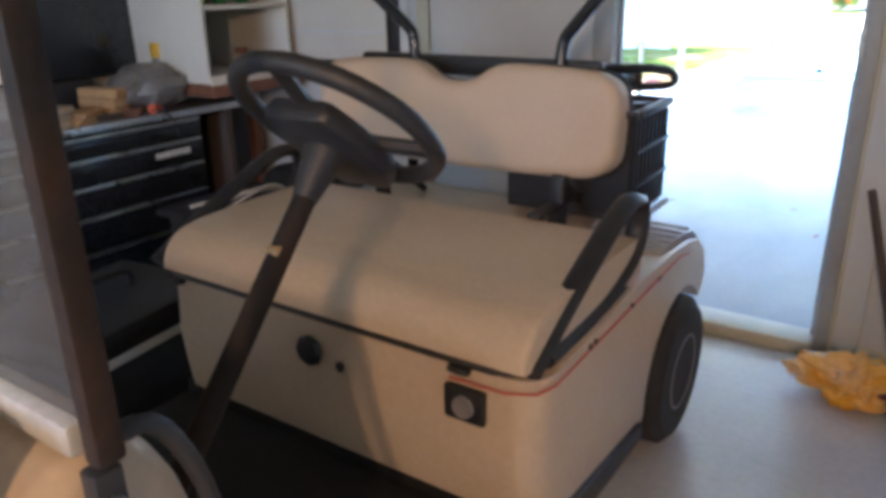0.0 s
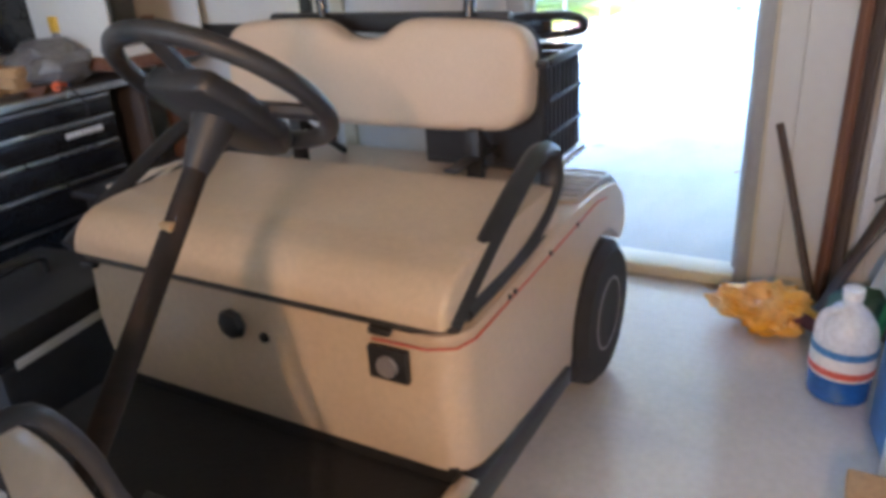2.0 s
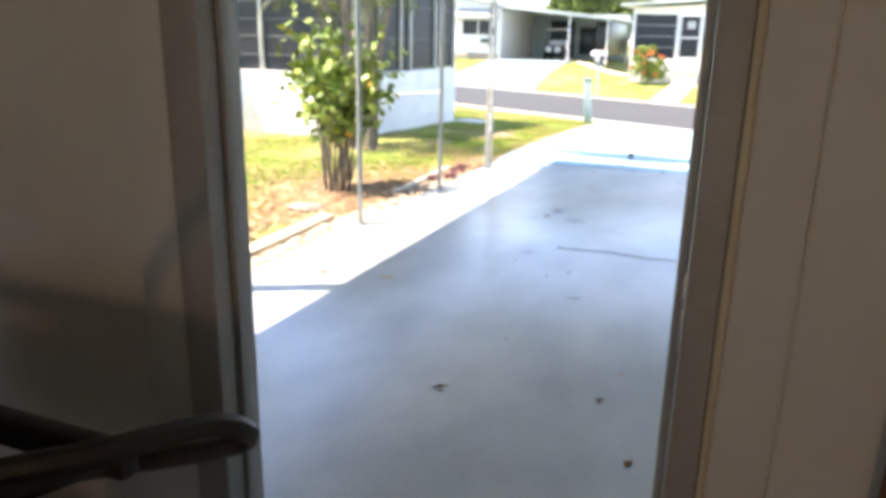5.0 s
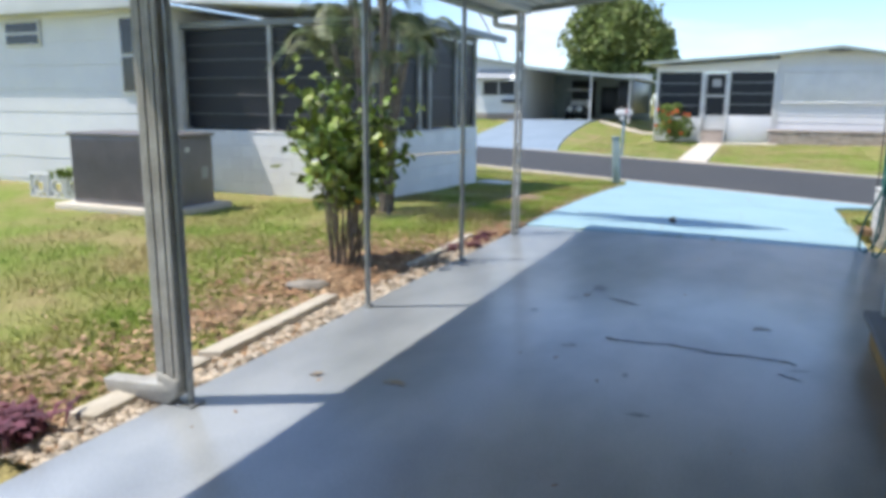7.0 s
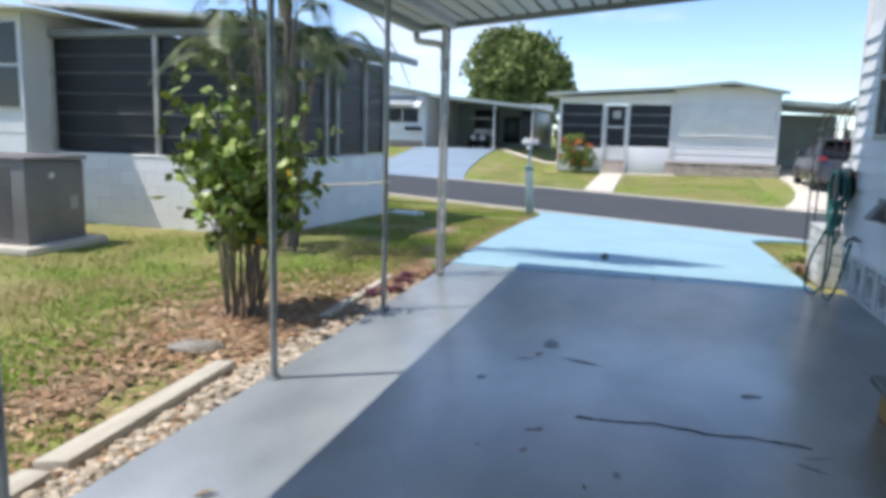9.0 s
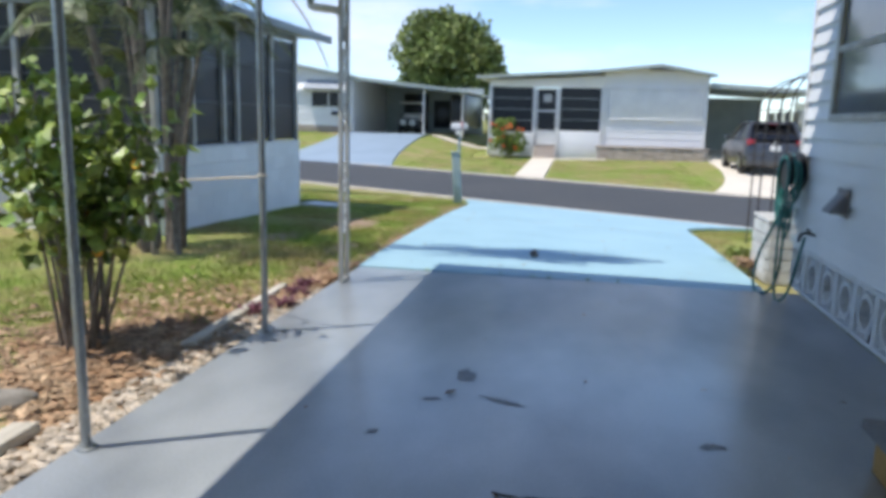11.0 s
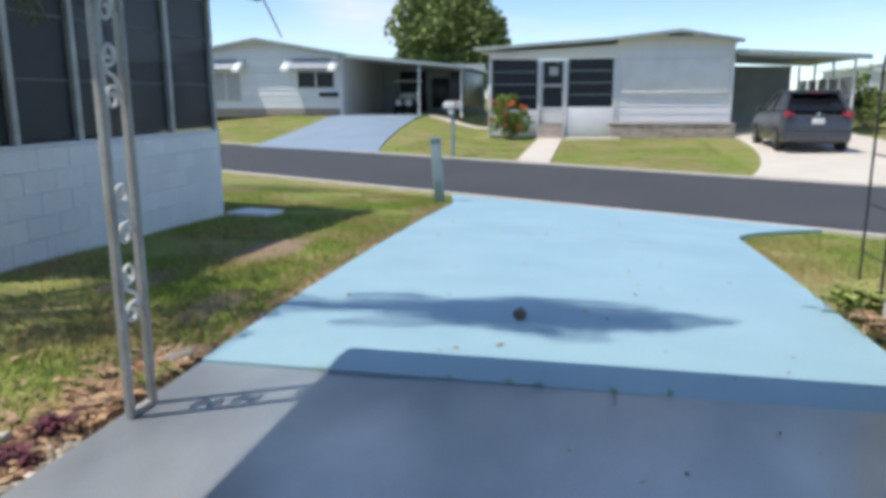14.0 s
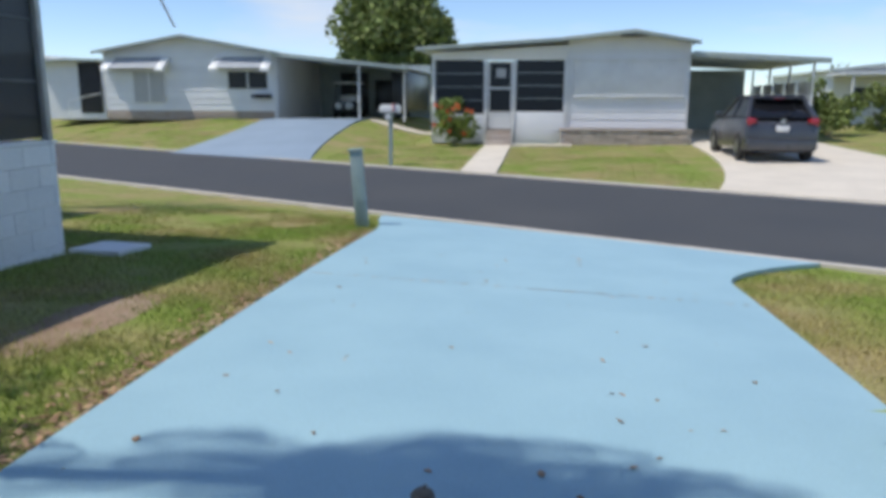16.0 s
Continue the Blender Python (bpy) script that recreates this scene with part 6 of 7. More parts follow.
arc = [(-9.12 + 0.262 * math.cos(radians(a)), 0.235 + 0.262 * math.sin(radians(a))) for a in range(40, 186, 12)]
side = [(-10.03, 0.293), (-10.045, 0.45), (-10.03, 0.625), (-9.75, 0.640), (-9.48, 0.655), (-9.25, 0.65), (-9.10, 0.638), (-8.98, 0.615), (-8.905, 0.56), (-8.865, 0.48), (-8.875, 0.43)] + arc + [(-9.40, 0.19), (-9.47, 0.19)]
body = P(side, "x", CX0, CX1)


def round_corners(b, y_max, r):
    """Round the upright front corners of a tub."""
    ed_ = [e for e in b.edges if max(v.co.y for v in e.verts) < y_max and abs(e.verts[0].co.x - e.verts[1].co.x) < 0.001]
    bmesh.ops.bevel(b, geom=ed_, offset=r, segments=5, profile=0.5, affect="EDGES", clamp_overlap=True)
    return b


round_corners(body, -10.02, 0.075)
rest = [e for e in body.edges if min(v.co.y for v in e.verts) > -9.9 and min(v.co.z for v in e.verts) > 0.5 and abs(e.verts[0].co.x - e.verts[1].co.x) < 0.001]
bmesh.ops.bevel(body, geom=rest, offset=0.035, segments=3, profile=0.5, affect="EDGES", clamp_overlap=True)
soften(cpart("body", body, M["tan"], label="tan body tub"))
# hinged seat deck with rounded nose
nose = [(-9.945 - 0.11 * math.cos(radians(a)), 0.655 + 0.10 * math.sin(radians(a))) for a in range(0, 85, 12)]
lid = P(nose + [(-9.85, 0.758), (-9.6, 0.763), (-9.46, 0.758), (-9.44, 0.74), (-9.44, 0.655)], "x", CX0 + 0.025, CX1 - 0.022)
round_corners(lid, -9.93, 0.055)
rest = [e for e in lid.edges if min(v.co.z for v in e.verts) > 0.73 and abs(e.verts[0].co.x - e.verts[1].co.x) < 0.001 and min(v.co.y for v in e.verts) > -9.98]
bmesh.ops.bevel(lid, geom=rest, offset=0.03, segments=3, profile=0.5, affect="EDGES", clamp_overlap=True)
soften(cpart("seat_deck", lid, M["tan"], label="tan moulded seat deck"))
cpart("deck_seam", T([(CX0, -9.5, 0.645), (CX0, -9.97, 0.645), (CX0 + 0.02, -10.02, 0.643), (CX0 + 0.07, -10.045, 0.642), (CX1 - 0.1, -10.045, 0.642), (CX1 - 0.045, -10.025, 0.643), (CX1 - 0.022, -9.97, 0.645), (CX1 - 0.02, -9.5, 0.645)], 0.0085, 6), M["black"], label="black rubber seam")
cpart("rear_deck", B(CX0 + 0.06, 2.34, -9.43, -9.02, 0.645, 0.675, 0.012), M["tan"])
cpart("bag_well", B(CX0 + 0.15, 2.42, -9.0, -8.72, 0.30, 0.42, 0.02), M["black"])
for s0, s1 in ((2.22, 2.60), (1.39, 1.66)):
    fm = cpart("fender_mat", P([(-9.28, 0.650), (-9.10, 0.640), (-8.975, 0.617), (-8.915, 0.575), (-8.88, 0.53), (-8.87, 0.535), (-8.90, 0.59), (-8.965, 0.634), (-9.10, 0.657), (-9.28, 0.667)], "x", s0 + 0.03, s1 - 0.02, 0.003, 1), M["ac_light"], label="grey ribbed fender mat")
    for k in range(5):
        cpart("mat_rib", B(s0 + 0.035, s1 - 0.025, -9.26 + 0.06 * k, -9.245 + 0.06 * k, 0.66 - 0.003 * k, 0.673 - 0.004 * k, 0.002, 1), M["ac_light"], fm)
# pinstripe, screws, lock, socket
cpart("pinstripe", T([(2.40, -10.047, 0.60), (2.53, -10.046, 0.602), (2.585, -10.02, 0.603), (2.602, -9.97, 0.603)] + [(2.602, -9.97 + 0.1 * k, 0.603 - 0.0 * k + 0.002 * k) for k in range(1, 9)] + [(2.601, -9.08, 0.60)], 0.003, 5), M["red_line"], label="red pinstripe")
for y in (-9.80, -9.77, -9.55, -9.35):
    cpart("screw", C((2.598, y, 0.615), (2.606, y, 0.615), 0.007, seg=8), M["black"])
cpart("key_switch", lathe([(0.012, 0), (0.036, 0.0), (0.04, 0.008), (0.034, 0.018), (0.012, 0.02)], 8, m=Matrix.Translation((2.005, -10.045, 0.552)) @ pose(0, 0, 0, 90)), M["black"], label="black key switch")
cpart("lock", lathe([(0.004, 0), (0.013, 0.0), (0.012, 0.006), (0.004, 0.007)], 10, m=Matrix.Translation((2.095, -10.045, 0.532)) @ pose(0, 0, 0, 90)), M["black"])
sk = cpart("socket_plate", B(2.39, 2.487, -10.058, -10.04, 0.510, 0.588, 0.006), M["black"], label="black charging socket plate")
cpart("socket", lathe([(0.006, 0), (0.026, 0.0), (0.024, 0.008), (0.006, 0.004)], 14, m=Matrix.Translation((2.44, -10.058, 0.548)) @ pose(0, 0, 0, 90)), M["ac_grey"], sk)
for sx in (1.50, 2.40):
    cpart("bump_stop", B(sx, sx + 0.05, -10.06, -10.04, 0.618, 0.634, 0.004), M["black"])
# floor, rocker
cpart("floor_pan", B(CX0 + 0.02, CX1 - 0.03, -10.80, -10.03, 0.235, 0.262, 0.006), M["floor_mat"], label="black rubber floor mat")
cpart("toe_board", B(CX0 + 0.02, CX1 - 0.03, -10.026, -9.98, 0.20, 0.300), M["floor_mat"])
cpart("rocker", P([(-10.72, 0.275), (-10.0, 0.275), (-9.42, 0.215), (-9.42, 0.165), (-10.72, 0.20)], "x", CX1 - 0.025, CX1 + 0.015, 0.008), M["black"], label="black rocker panel")
cpart("sill_strip", B(CX1 - 0.03, CX1 + 0.018, -10.62, -10.02, 0.277, 0.287, 0.003), M["steel"], label="scuffed aluminium sill strip")
cpart("pedal", moved(B(-0.05, 0.05, -0.07, 0.07, -0.008, 0.008, 0.004), Matrix.Translation((2.32, -10.42, 0.32)) @ pose(0, 0, 0, 35)), M["black"], label="black pedal")
cpart("pedal", moved(B(-0.06, 0.06, -0.05, 0.05, -0.008, 0.008, 0.004), Matrix.Translation((2.12, -10.44, 0.33)) @ pose(0, 0, 0, 35)), M["black"], label="black pedal")


def cart_wheel(x, y, s):
    w = cpart("wheel", lathe([(0.11, -0.085), (0.20, -0.085), (0.231, -0.06), (0.235, -0.02), (0.235, 0.02), (0.231, 0.06), (0.20, 0.085), (0.11, 0.085)], 36, m=Matrix.Translation((x, y, 0.235)) @ pose(0, 0, 0, 0, 90 * s, 0)), M["rubber"], label="worn black tyre")
    cpart("rim", lathe([(0.02, 0.03), (0.035, 0.05), (0.05, 0.03), (0.085, 0.025), (0.10, 0.06), (0.112, 0.088), (0.118, 0.086), (0.118, -0.02), (0.02, -0.02)], 28, m=Matrix.Translation((x, y, 0.235)) @ pose(0, 0, 0, 0, 90 * s, 0)), M["ac_grey"], w, "dull steel rim")
    cpart("hub_cap", lathe([(0.005, 0.07), (0.025, 0.065), (0.035, 0.035), (0.005, 0.035)], 16, m=Matrix.Translation((x, y, 0.235)) @ pose(0, 0, 0, 0, 90 * s, 0)), M["black"], w)


for wx_, wy_, ws_ in ((2.545, -9.12, 1), (1.47, -9.12, -1), (2.52, -10.98, 1), (1.47, -10.98, -1)):
    cart_wheel(wx_, wy_, ws_)
cpart("rear_axle", C((1.5, -9.12, 0.235), (2.5, -9.12, 0.235), 0.03), M["black"])

# bench back
sbx, sbz = 1.895, 0.83
ol = []
for px, pz in [(-0.49, 0.13), (-0.485, 0.06), (-0.44, 0.015), (-0.36, 0.0), (0.0, -0.008), (0.36, 0.0), (0.44, 0.015), (0.485, 0.06), (0.49, 0.13), (0.49, 0.20), (0.475, 0.262), (0.43, 0.292), (0.36, 0.302), (0.2, 0.308), (0.13, 0.298), (0.07, 0.262), (0.03, 0.250), (-0.03, 0.250), (-0.07, 0.262), (-0.13, 0.298), (-0.2, 0.308), (-0.36, 0.302), (-0.43, 0.292), (-0.475, 0.262), (-0.49, 0.20)]:
    ol.append((sbx + px * 1.10, sbz + pz))
ol = [(p.x, p.z) for p in curve([(x, 0, z) for x, z in ol + ol[:1]], 3)[:-1]]
bk = P(ol, "y", -0.045, 0.035)
ed = [e for e in bk.edges if abs(e.verts[0].co.y - e.verts[1].co.y) < 0.001 and e.verts[0].co.y < 0]
bmesh.ops.bevel(bk, geom=ed, offset=0.035, segments=4, profile=0.6, affect="EDGES", clamp_overlap=True)
moved(bk, Matrix.Translation((0, -9.26, 0)) @ Matrix.Translation((0, 0, sbz)) @ pose(0, 0, 0, -8) @ Matrix.Translation((0, 0, -sbz)))
soften(cpart("seat_back", bk, M["vinyl"], label="padded tan vinyl bench back"))
bp_ = P([(sbx + (x - sbx) * 1.012, sbz + 0.15 + (z - sbz - 0.15) * 1.03) for x, z in ol], "y", 0.036, 0.052, 0.006, 1)
moved(bp_, Matrix.Translation((0, -9.26, 0)) @ Matrix.Translation((0, 0, sbz)) @ pose(0, 0, 0, -8) @ Matrix.Translation((0, 0, -sbz)))
cpart("back_shell", bp_, M["black"], label="black back shell")
for bx_ in (1.66, 2.29):
    cpart("bracket", B(bx_ - 0.022, bx_ + 0.022, -9.34, -9.31, 0.66, 0.85, 0.004), M["black"], label="black steel bracket")
    cpart("bracket", B(bx_ - 0.022, bx_ + 0.022, -9.47, -9.20, 0.764, 0.775, 0.003), M["black"])
    cpart("bracket_brace", T([(bx_, -9.32, 0.84), (bx_ + 0.02, -9.12, 0.68)], 0.012, 6), M["black"])
# rear struts, rail, basket
cpart("strut", T(curve([(2.19, -9.16, 0.72), (2.18, -9.11, 1.05), (2.18, -9.09, 1.18), (2.215, -9.09, 1.235), (2.36, -9.09, 1.40), (2.395, -9.09, 1.47), (2.40, -9.07, 1.62), (2.39, -9.0, 1.88)], 6), 0.019, 10), M["black_gloss"], label="bent black roof strut", smooth=True)
cpart("strut", T(curve([(1.66, -9.16, 0.72), (1.66, -9.13, 1.05), (1.655, -9.12, 1.18), (1.62, -9.12, 1.235), (1.46, -9.12, 1.36), (1.415, -9.12, 1.43), (1.405, -9.1, 1.58), (1.41, -9.0, 1.88)], 6), 0.019, 10), M["black_gloss"], label="bent black roof strut", smooth=True)
cpart("cross_rail", B(1.40, 2.30, -9.09, -9.045, 1.075, 1.135, 0.012), M["black"], label="black cross rail")
for bx_ in (1.45, 1.92, 2.28):
    cpart("rail_arm", T([(bx_, -9.06, 1.10), (bx_ + 0.03, -8.84, 1.06)], 0.014, 6), M["black"])
cpart("bag_rail", B(1.36, 2.34, -8.86, -8.83, 1.04, 1.085, 0.01), M["black"])
strap = cpart("strap", T(curve([(2.20, -9.05, 1.105), (2.33, -8.90, 1.10), (2.385, -8.78, 1.085), (2.405, -8.73, 1.06), (2.385, -8.72, 1.03), (2.28, -8.82, 1.03), (2.15, -8.95, 1.04)], 5), 0.015, 8), M["black"], label="black webbing strap loop")
cpart("strap_buckle", B(2.17, 2.25, -9.07, -9.0, 1.085, 1.13, 0.006), M["steel"], strap, "steel buckle")
bs = cpart("basket", P([(2.06, -9.20), (2.45, -9.20), (2.45, -8.92), (2.06, -8.92)], "z", 0.70, 0.715, 0.003), M["black"], label="black ribbed plastic basket")
for q0, q1, r0, r1 in ((2.06, 2.45, -9.205, -9.195), (2.06, 2.45, -8.925, -8.915), (2.055, 2.065, -9.195, -8.925), (2.445, 2.455, -9.195, -8.925)):
    cpart("basket_wall", B(q0, q1, r0, r1, 0.716, 1.0, 0.003, 1), M["black"], bs)
for q0, q1, r0, r1 in ((2.045, 2.465, -9.22, -9.195), (2.045, 2.465, -8.925, -8.90), (2.045, 2.065, -9.194, -8.926), (2.445, 2.47, -9.194, -8.926)):
    cpart("basket_rim", B(q0, q1, r0, r1, 1.001, 1.022, 0.004), M["black"], bs)
for k in range(8):
    cpart("basket_rib", B(2.456, 2.464, -9.185 + 0.034 * k, -9.176 + 0.034 * k, 0.72, 0.995, 0.002, 1), M["black"], bs)
for z in (0.80, 0.90):
    cpart("basket_rib", B(2.456, 2.466, -9.2, -8.92, z, z + 0.012, 0.002, 1), M["black"], bs)
cpart("chain", T([(2.47, -9.18 + 0.02 * k, 0.695 + 0.012 * (k % 2)) for k in range(15)], 0.007, 5), M["steel"], label="steel chain over the fender")

# arm rests
for ax_, s in ((2.565, 1), (1.41, -1)):
    ap = curve([(ax_, -10.02, 0.645), (ax_, -9.84, 0.74), (ax_, -9.60, 0.845), (ax_, -9.50, 0.862), (ax_, -9.45, 0.835), (ax_, -9.45, 0.76), (ax_, -9.52, 0.70), (ax_, -9.70, 0.655), (ax_, -9.96, 0.648)], 5)
    am = T(ap, 0.020, 8, closed=False)
    for v in am.verts:
        v.co.x = ax_ + (v.co.x - ax_) * 1.5
    cpart("arm_rest", am, M["black"], label="black loop arm rest", smooth=True)

# steering
wc = Vector((2.372, -10.30, 1.160))
wn_ = Vector((0, 0.65, 0.76)).normalized()
u_ = Vector((1, 0, 0))
v_ = wn_.cross(u_)
sw = cpart("steering_wheel", T([wc + (u_ * math.cos(2 * math.pi * i / 40) + v_ * math.sin(2 * math.pi * i / 40)) * 0.163 for i in range(40)], 0.0155, 10, closed=True), M["black"], label="black steering wheel", smooth=True)
for a in (20, 160, 270):
    e = wc + (u_ * math.cos(radians(a)) + v_ * math.sin(radians(a))) * 0.153
    cpart("spoke", T([wc - wn_ * 0.02, wc.lerp(e, 0.5) - wn_ * 0.012, e], 0.013, 8), M["black"], sw)
hubm = Matrix.Translation(wc - wn_ * 0.05) @ wn_.to_track_quat("Z", "Y").to_matrix().to_4x4()
cpart("horn_pad", moved(P([(-0.05, -0.125), (0.05, -0.125), (0.085, -0.06), (0.08, 0.03), (0.06, 0.095), (-0.06, 0.095), (-0.08, 0.03), (-0.085, -0.06)], "z", 0.0, 0.042, 0.016), hubm), M["black"], sw, "black hub pod")
cpart("column", C(wc - wn_ * 0.05, wc - wn_ * 0.78, 0.018, 0.020), M["rust"], label="dark worn steering column", smooth=True)
cpart("column_cup", C(wc - wn_ * 0.045, wc - wn_ * 0.13, 0.036, 0.020), M["black"])
cpart("column_clip", B(2.362, 2.384, -10.462, -10.444, 0.994, 1.008, 0.003), M["box_card"])

# front cowl, windscreen and its frame
ck_ = [(-11.25, 0.30), (-11.28, 0.60), (-11.16, 0.80), (-10.99, 0.92), (-10.87, 0.975), (-10.81, 0.965), (-10.775, 0.90), (-10.75, 0.80), (-10.69, 0.66), (-10.63, 0.50), (-10.61, 0.30)]
cpart("front_cowl", P(ck_, "x", 1.42, 2.565, 0.03, 3), M["tan"], label="tan front cowl")
tp = [(2.575, y, z) for y, z in [(-10.86, 0.99), (-10.80, 0.985), (-10.76, 0.91), (-10.735, 0.81), (-10.675, 0.67), (-10.615, 0.51), (-10.595, 0.30)]]
cpart("cowl_trim", T(curve([(x, y - 0.009, z - 0.006) for x, y, z in tp], 4), 0.0105, 8), M["black"], label="black rubber edge trim", smooth=True)
cpart("dash", B(1.48, 2.53, -10.735, -10.66, 0.42, 0.60, 0.02), M["black"], label="black dash")
cpart("screen_post", B(2.592, 2.616, -10.884, -10.856, 0.985, 1.90, 0.006), M["rust"], label="bronze windscreen post")
cpart("post_foot", B(2.59, 2.615, -10.89, -10.862, 0.66, 0.983, 0.004), M["black"])
for z in (0.72, 0.84, 0.95):
    cpart("bolt", C((2.614, -10.876, z), (2.622, -10.876, z), 0.008, seg=8), M["steel"])
cpart("screen_post", B(1.40, 1.44, -10.895, -10.845, 0.88, 1.90, 0.008), M["rust"])
ws_ = cpart("windscreen", B(1.445, 2.58, -10.874, -10.867, 1.02, 1.88), M["smoke"], label="scuffed clear windscreen")
ws_.visible_shadow = False
cpart("screen_rail", B(1.445, 2.58, -10.888, -10.855, 1.30, 1.325, 0.006), M["lamp_white"], label="pale hinge strip")
cpart("screen_rail", B(1.445, 2.58, -10.888, -10.855, 0.985, 1.018, 0.006), M["grey_post"])

# box and spray can on the cowl
bxo = thing("cardboard_box", 2.44, -11.02, 0.925, label="small open cardboard box on the cart cowl", category="box")
for a0, a1, b0, b1 in ((-0.10, 0.10, -0.075, -0.069), (-0.10, 0.10, 0.069, 0.075), (-0.10, -0.094, -0.068, 0.068), (0.094, 0.10, -0.068, 0.068)):
    part("side", B(a0, a1, b0, b1, 0.004, 0.10), M["box_card"], bxo)
part("base", B(-0.10, 0.10, -0.075, 0.075, 0.0, 0.004), M["box_card"], bxo)
can = thing("spray_can", 2.25, -11.05, 0.905, label="white spray can with a red band", category="can")
part("can", lathe([(0.02, 0.0), (0.03, 0.003), (0.03, 0.14), (0.026, 0.155), (0.02, 0.158)], 20), M["lamp_white"], can)
part("band", lathe([(0.0302, 0.08), (0.0306, 0.08), (0.0306, 0.115), (0.0302, 0.115)], 20), M["label_red"], can, "red band")
part("cap", lathe([(0.005, 0.159), (0.022, 0.159), (0.022, 0.19), (0.018, 0.197), (0.005, 0.197)], 20), M["ac_grey"], can)

# ---- tool chest and shelves along the west wall ----
chest = thing("tool_chest", -0.10, -9.35, -0.004, label="black steel tool chest with silver drawer pulls", category="tool chest")
part("carcass", B(-0.22, 0.20, -0.55, 0.52, 0.05, 0.78, 0.008), M["black_gloss"], chest)
for i, (za, zb) in enumerate(((0.685, 0.775), (0.565, 0.678), (0.43, 0.558), (0.27, 0.423), (0.08, 0.263))):
    dr = part("drawer", B(0.202, 0.222, -0.54, 0.51, za, zb, 0.004), M["black_gloss"], chest, "black drawer")
    part("pull", B(0.222, 0.240, -0.53, 0.50, zb - 0.020, zb - 0.004, 0.005), M["steel"], dr, "silver pull rail")
    if i == 1:
        for k in range(9):
            part("name_bar", B(0.2225, 0.2245, 0.24 + 0.022 * k, 0.256 + 0.022 * k, 0.604, 0.632), M["lamp_white"], dr, "pale lettered badge")
for y in (-0.45, 0.42):
    for x in (-0.15, 0.14):
        part("caster", C((x - 0.015, y, 0.028), (x + 0.015, y, 0.028), 0.026, seg=14), M["rubber"], chest)
bench = thing("workbench_top", -0.08, -9.35, 0.78, label="grey worktop with a steel edge over the chest", category="worktop")
part("top", B(-0.26, 0.235, -0.75, 0.74, 0.0, 0.035, 0.004), M["ac_grey"], bench)
part("edge_strip", B(0.236, 0.25, -0.75, 0.74, 0.002, 0.035, 0.003), M["steel"], bench, "bright steel edge strip")
part("end_panel", B(-0.24, 0.22, 0.66, 0.70, -0.78, -0.002, 0.004), M["dark_wood"], bench)

tv = thing("flat_screen", -0.27, -9.25, 0.825, label="large black screen standing on the bench", category="screen")
part("screen_panel", B(-0.03, 0.03, -0.55, 0.42, 0.14, 0.95, 0.012), M["black_gloss"], tv)
part("stand", B(-0.03, 0.06, -0.15, 0.10, -0.01, 0.138, 0.01), M["black"], tv)
cab = thing("wall_cabinet", 0.0, -8.63, 0.93, label="open white enamel wall cabinet with one shelf", category="cabinet")
part("back", B(-0.34, -0.325, -0.26, 0.28, 0, 1.0), M["white_enamel"], cab)
for y in (-0.26, 0.265):
    part("side", B(-0.324, 0.30, y, y + 0.015, 0, 1.0, 0.003), M["white_enamel"], cab)
for z in (0.0, 0.33, 0.66):
    part("shelf", B(-0.324, 0.30, -0.244, 0.264, z, z + 0.02, 0.003), M["white_enamel"], cab, "white shelf")
part("front_lip", B(0.301, 0.315, -0.26, 0.28, -0.02, 0.04, 0.004), M["white_enamel"], cab)
ledge = thing("timber_ledge", 0.18, -8.62, 0.87, label="reddish timber ledge under the cabinet", category="ledge")
part("rail", B(-0.25, 0.16, -0.28, 0.30, 0.0, 0.055, 0.006), M["brown_wood"], ledge)
part("leg", B(-0.2, -0.15, 0.2, 0.26, -0.874, -0.002, 0.004), M["brown_wood"], ledge)
for dx, dy, key, hgt, nm, lb in ((0.10, -0.12, "lime", 0.10, "lime_bottle", "lime-green plastic bottle on the shelf"), (0.10, 0.02, "green", 0.07, "green_box", "small green tin on the shelf"), (0.12, 0.14, "green", 0.06, "green_box", "small green tin on the shelf")):
    o = thing(nm, 0.0 + dx, -8.63 + dy, 0.93 + 0.35, label=lb, category="container")
    part("vessel", lathe([(0.03, 0), (0.034, 0.01), (0.034, hgt * 0.7), (0.018, hgt * 0.9), (0.018, hgt)], 16), M[key], o)
    part("cap", lathe([(0.005, hgt), (0.02, hgt), (0.02, hgt + 0.015), (0.005, hgt + 0.015)], 12), M["label"], o)
cn = thing("tin_can", 0.16, -8.56, 0.95, label="brown and white labelled tin on the shelf", category="can")
part("tin", lathe([(0.03, 0), (0.034, 0.0), (0.034, 0.12), (0.03, 0.122)], 18), M["brown_wood"], cn)
part("tin_label", lathe([(0.0342, 0.03), (0.0346, 0.03), (0.0346, 0.09), (0.0342, 0.09)], 18), M["label"], cn)
bagm = bmesh.new()
bmesh.ops.create_icosphere(bagm, subdivisions=4, radius=1)
for v in bagm.verts:
    n = noise.fractal(v.co * 2.6, 0.9, 2.0, 4)
    v.co *= 1 + 0.20 * n
    v.co = Vector((v.co.x * 0.15, v.co.y * 0.19, max(0, v.co.z * 0.11 + 0.10)))
gb = thing("grey_bag", 0.02, -9.02, 0.815, label="crumpled grey plastic bag on the workbench", category="bag")
M["grey_bag"] = mat("grey_film", (0.16, 0.155, 0.15), 0.35, second=(0.25, 0.24, 0.23), scale=14, bump=0.2)
part("bag_body", bagm, M["grey_bag"], gb)
yl = thing("yellow_jar", -0.08, -8.86, 0.815, label="jar with a bright yellow lid on the bench", category="jar")
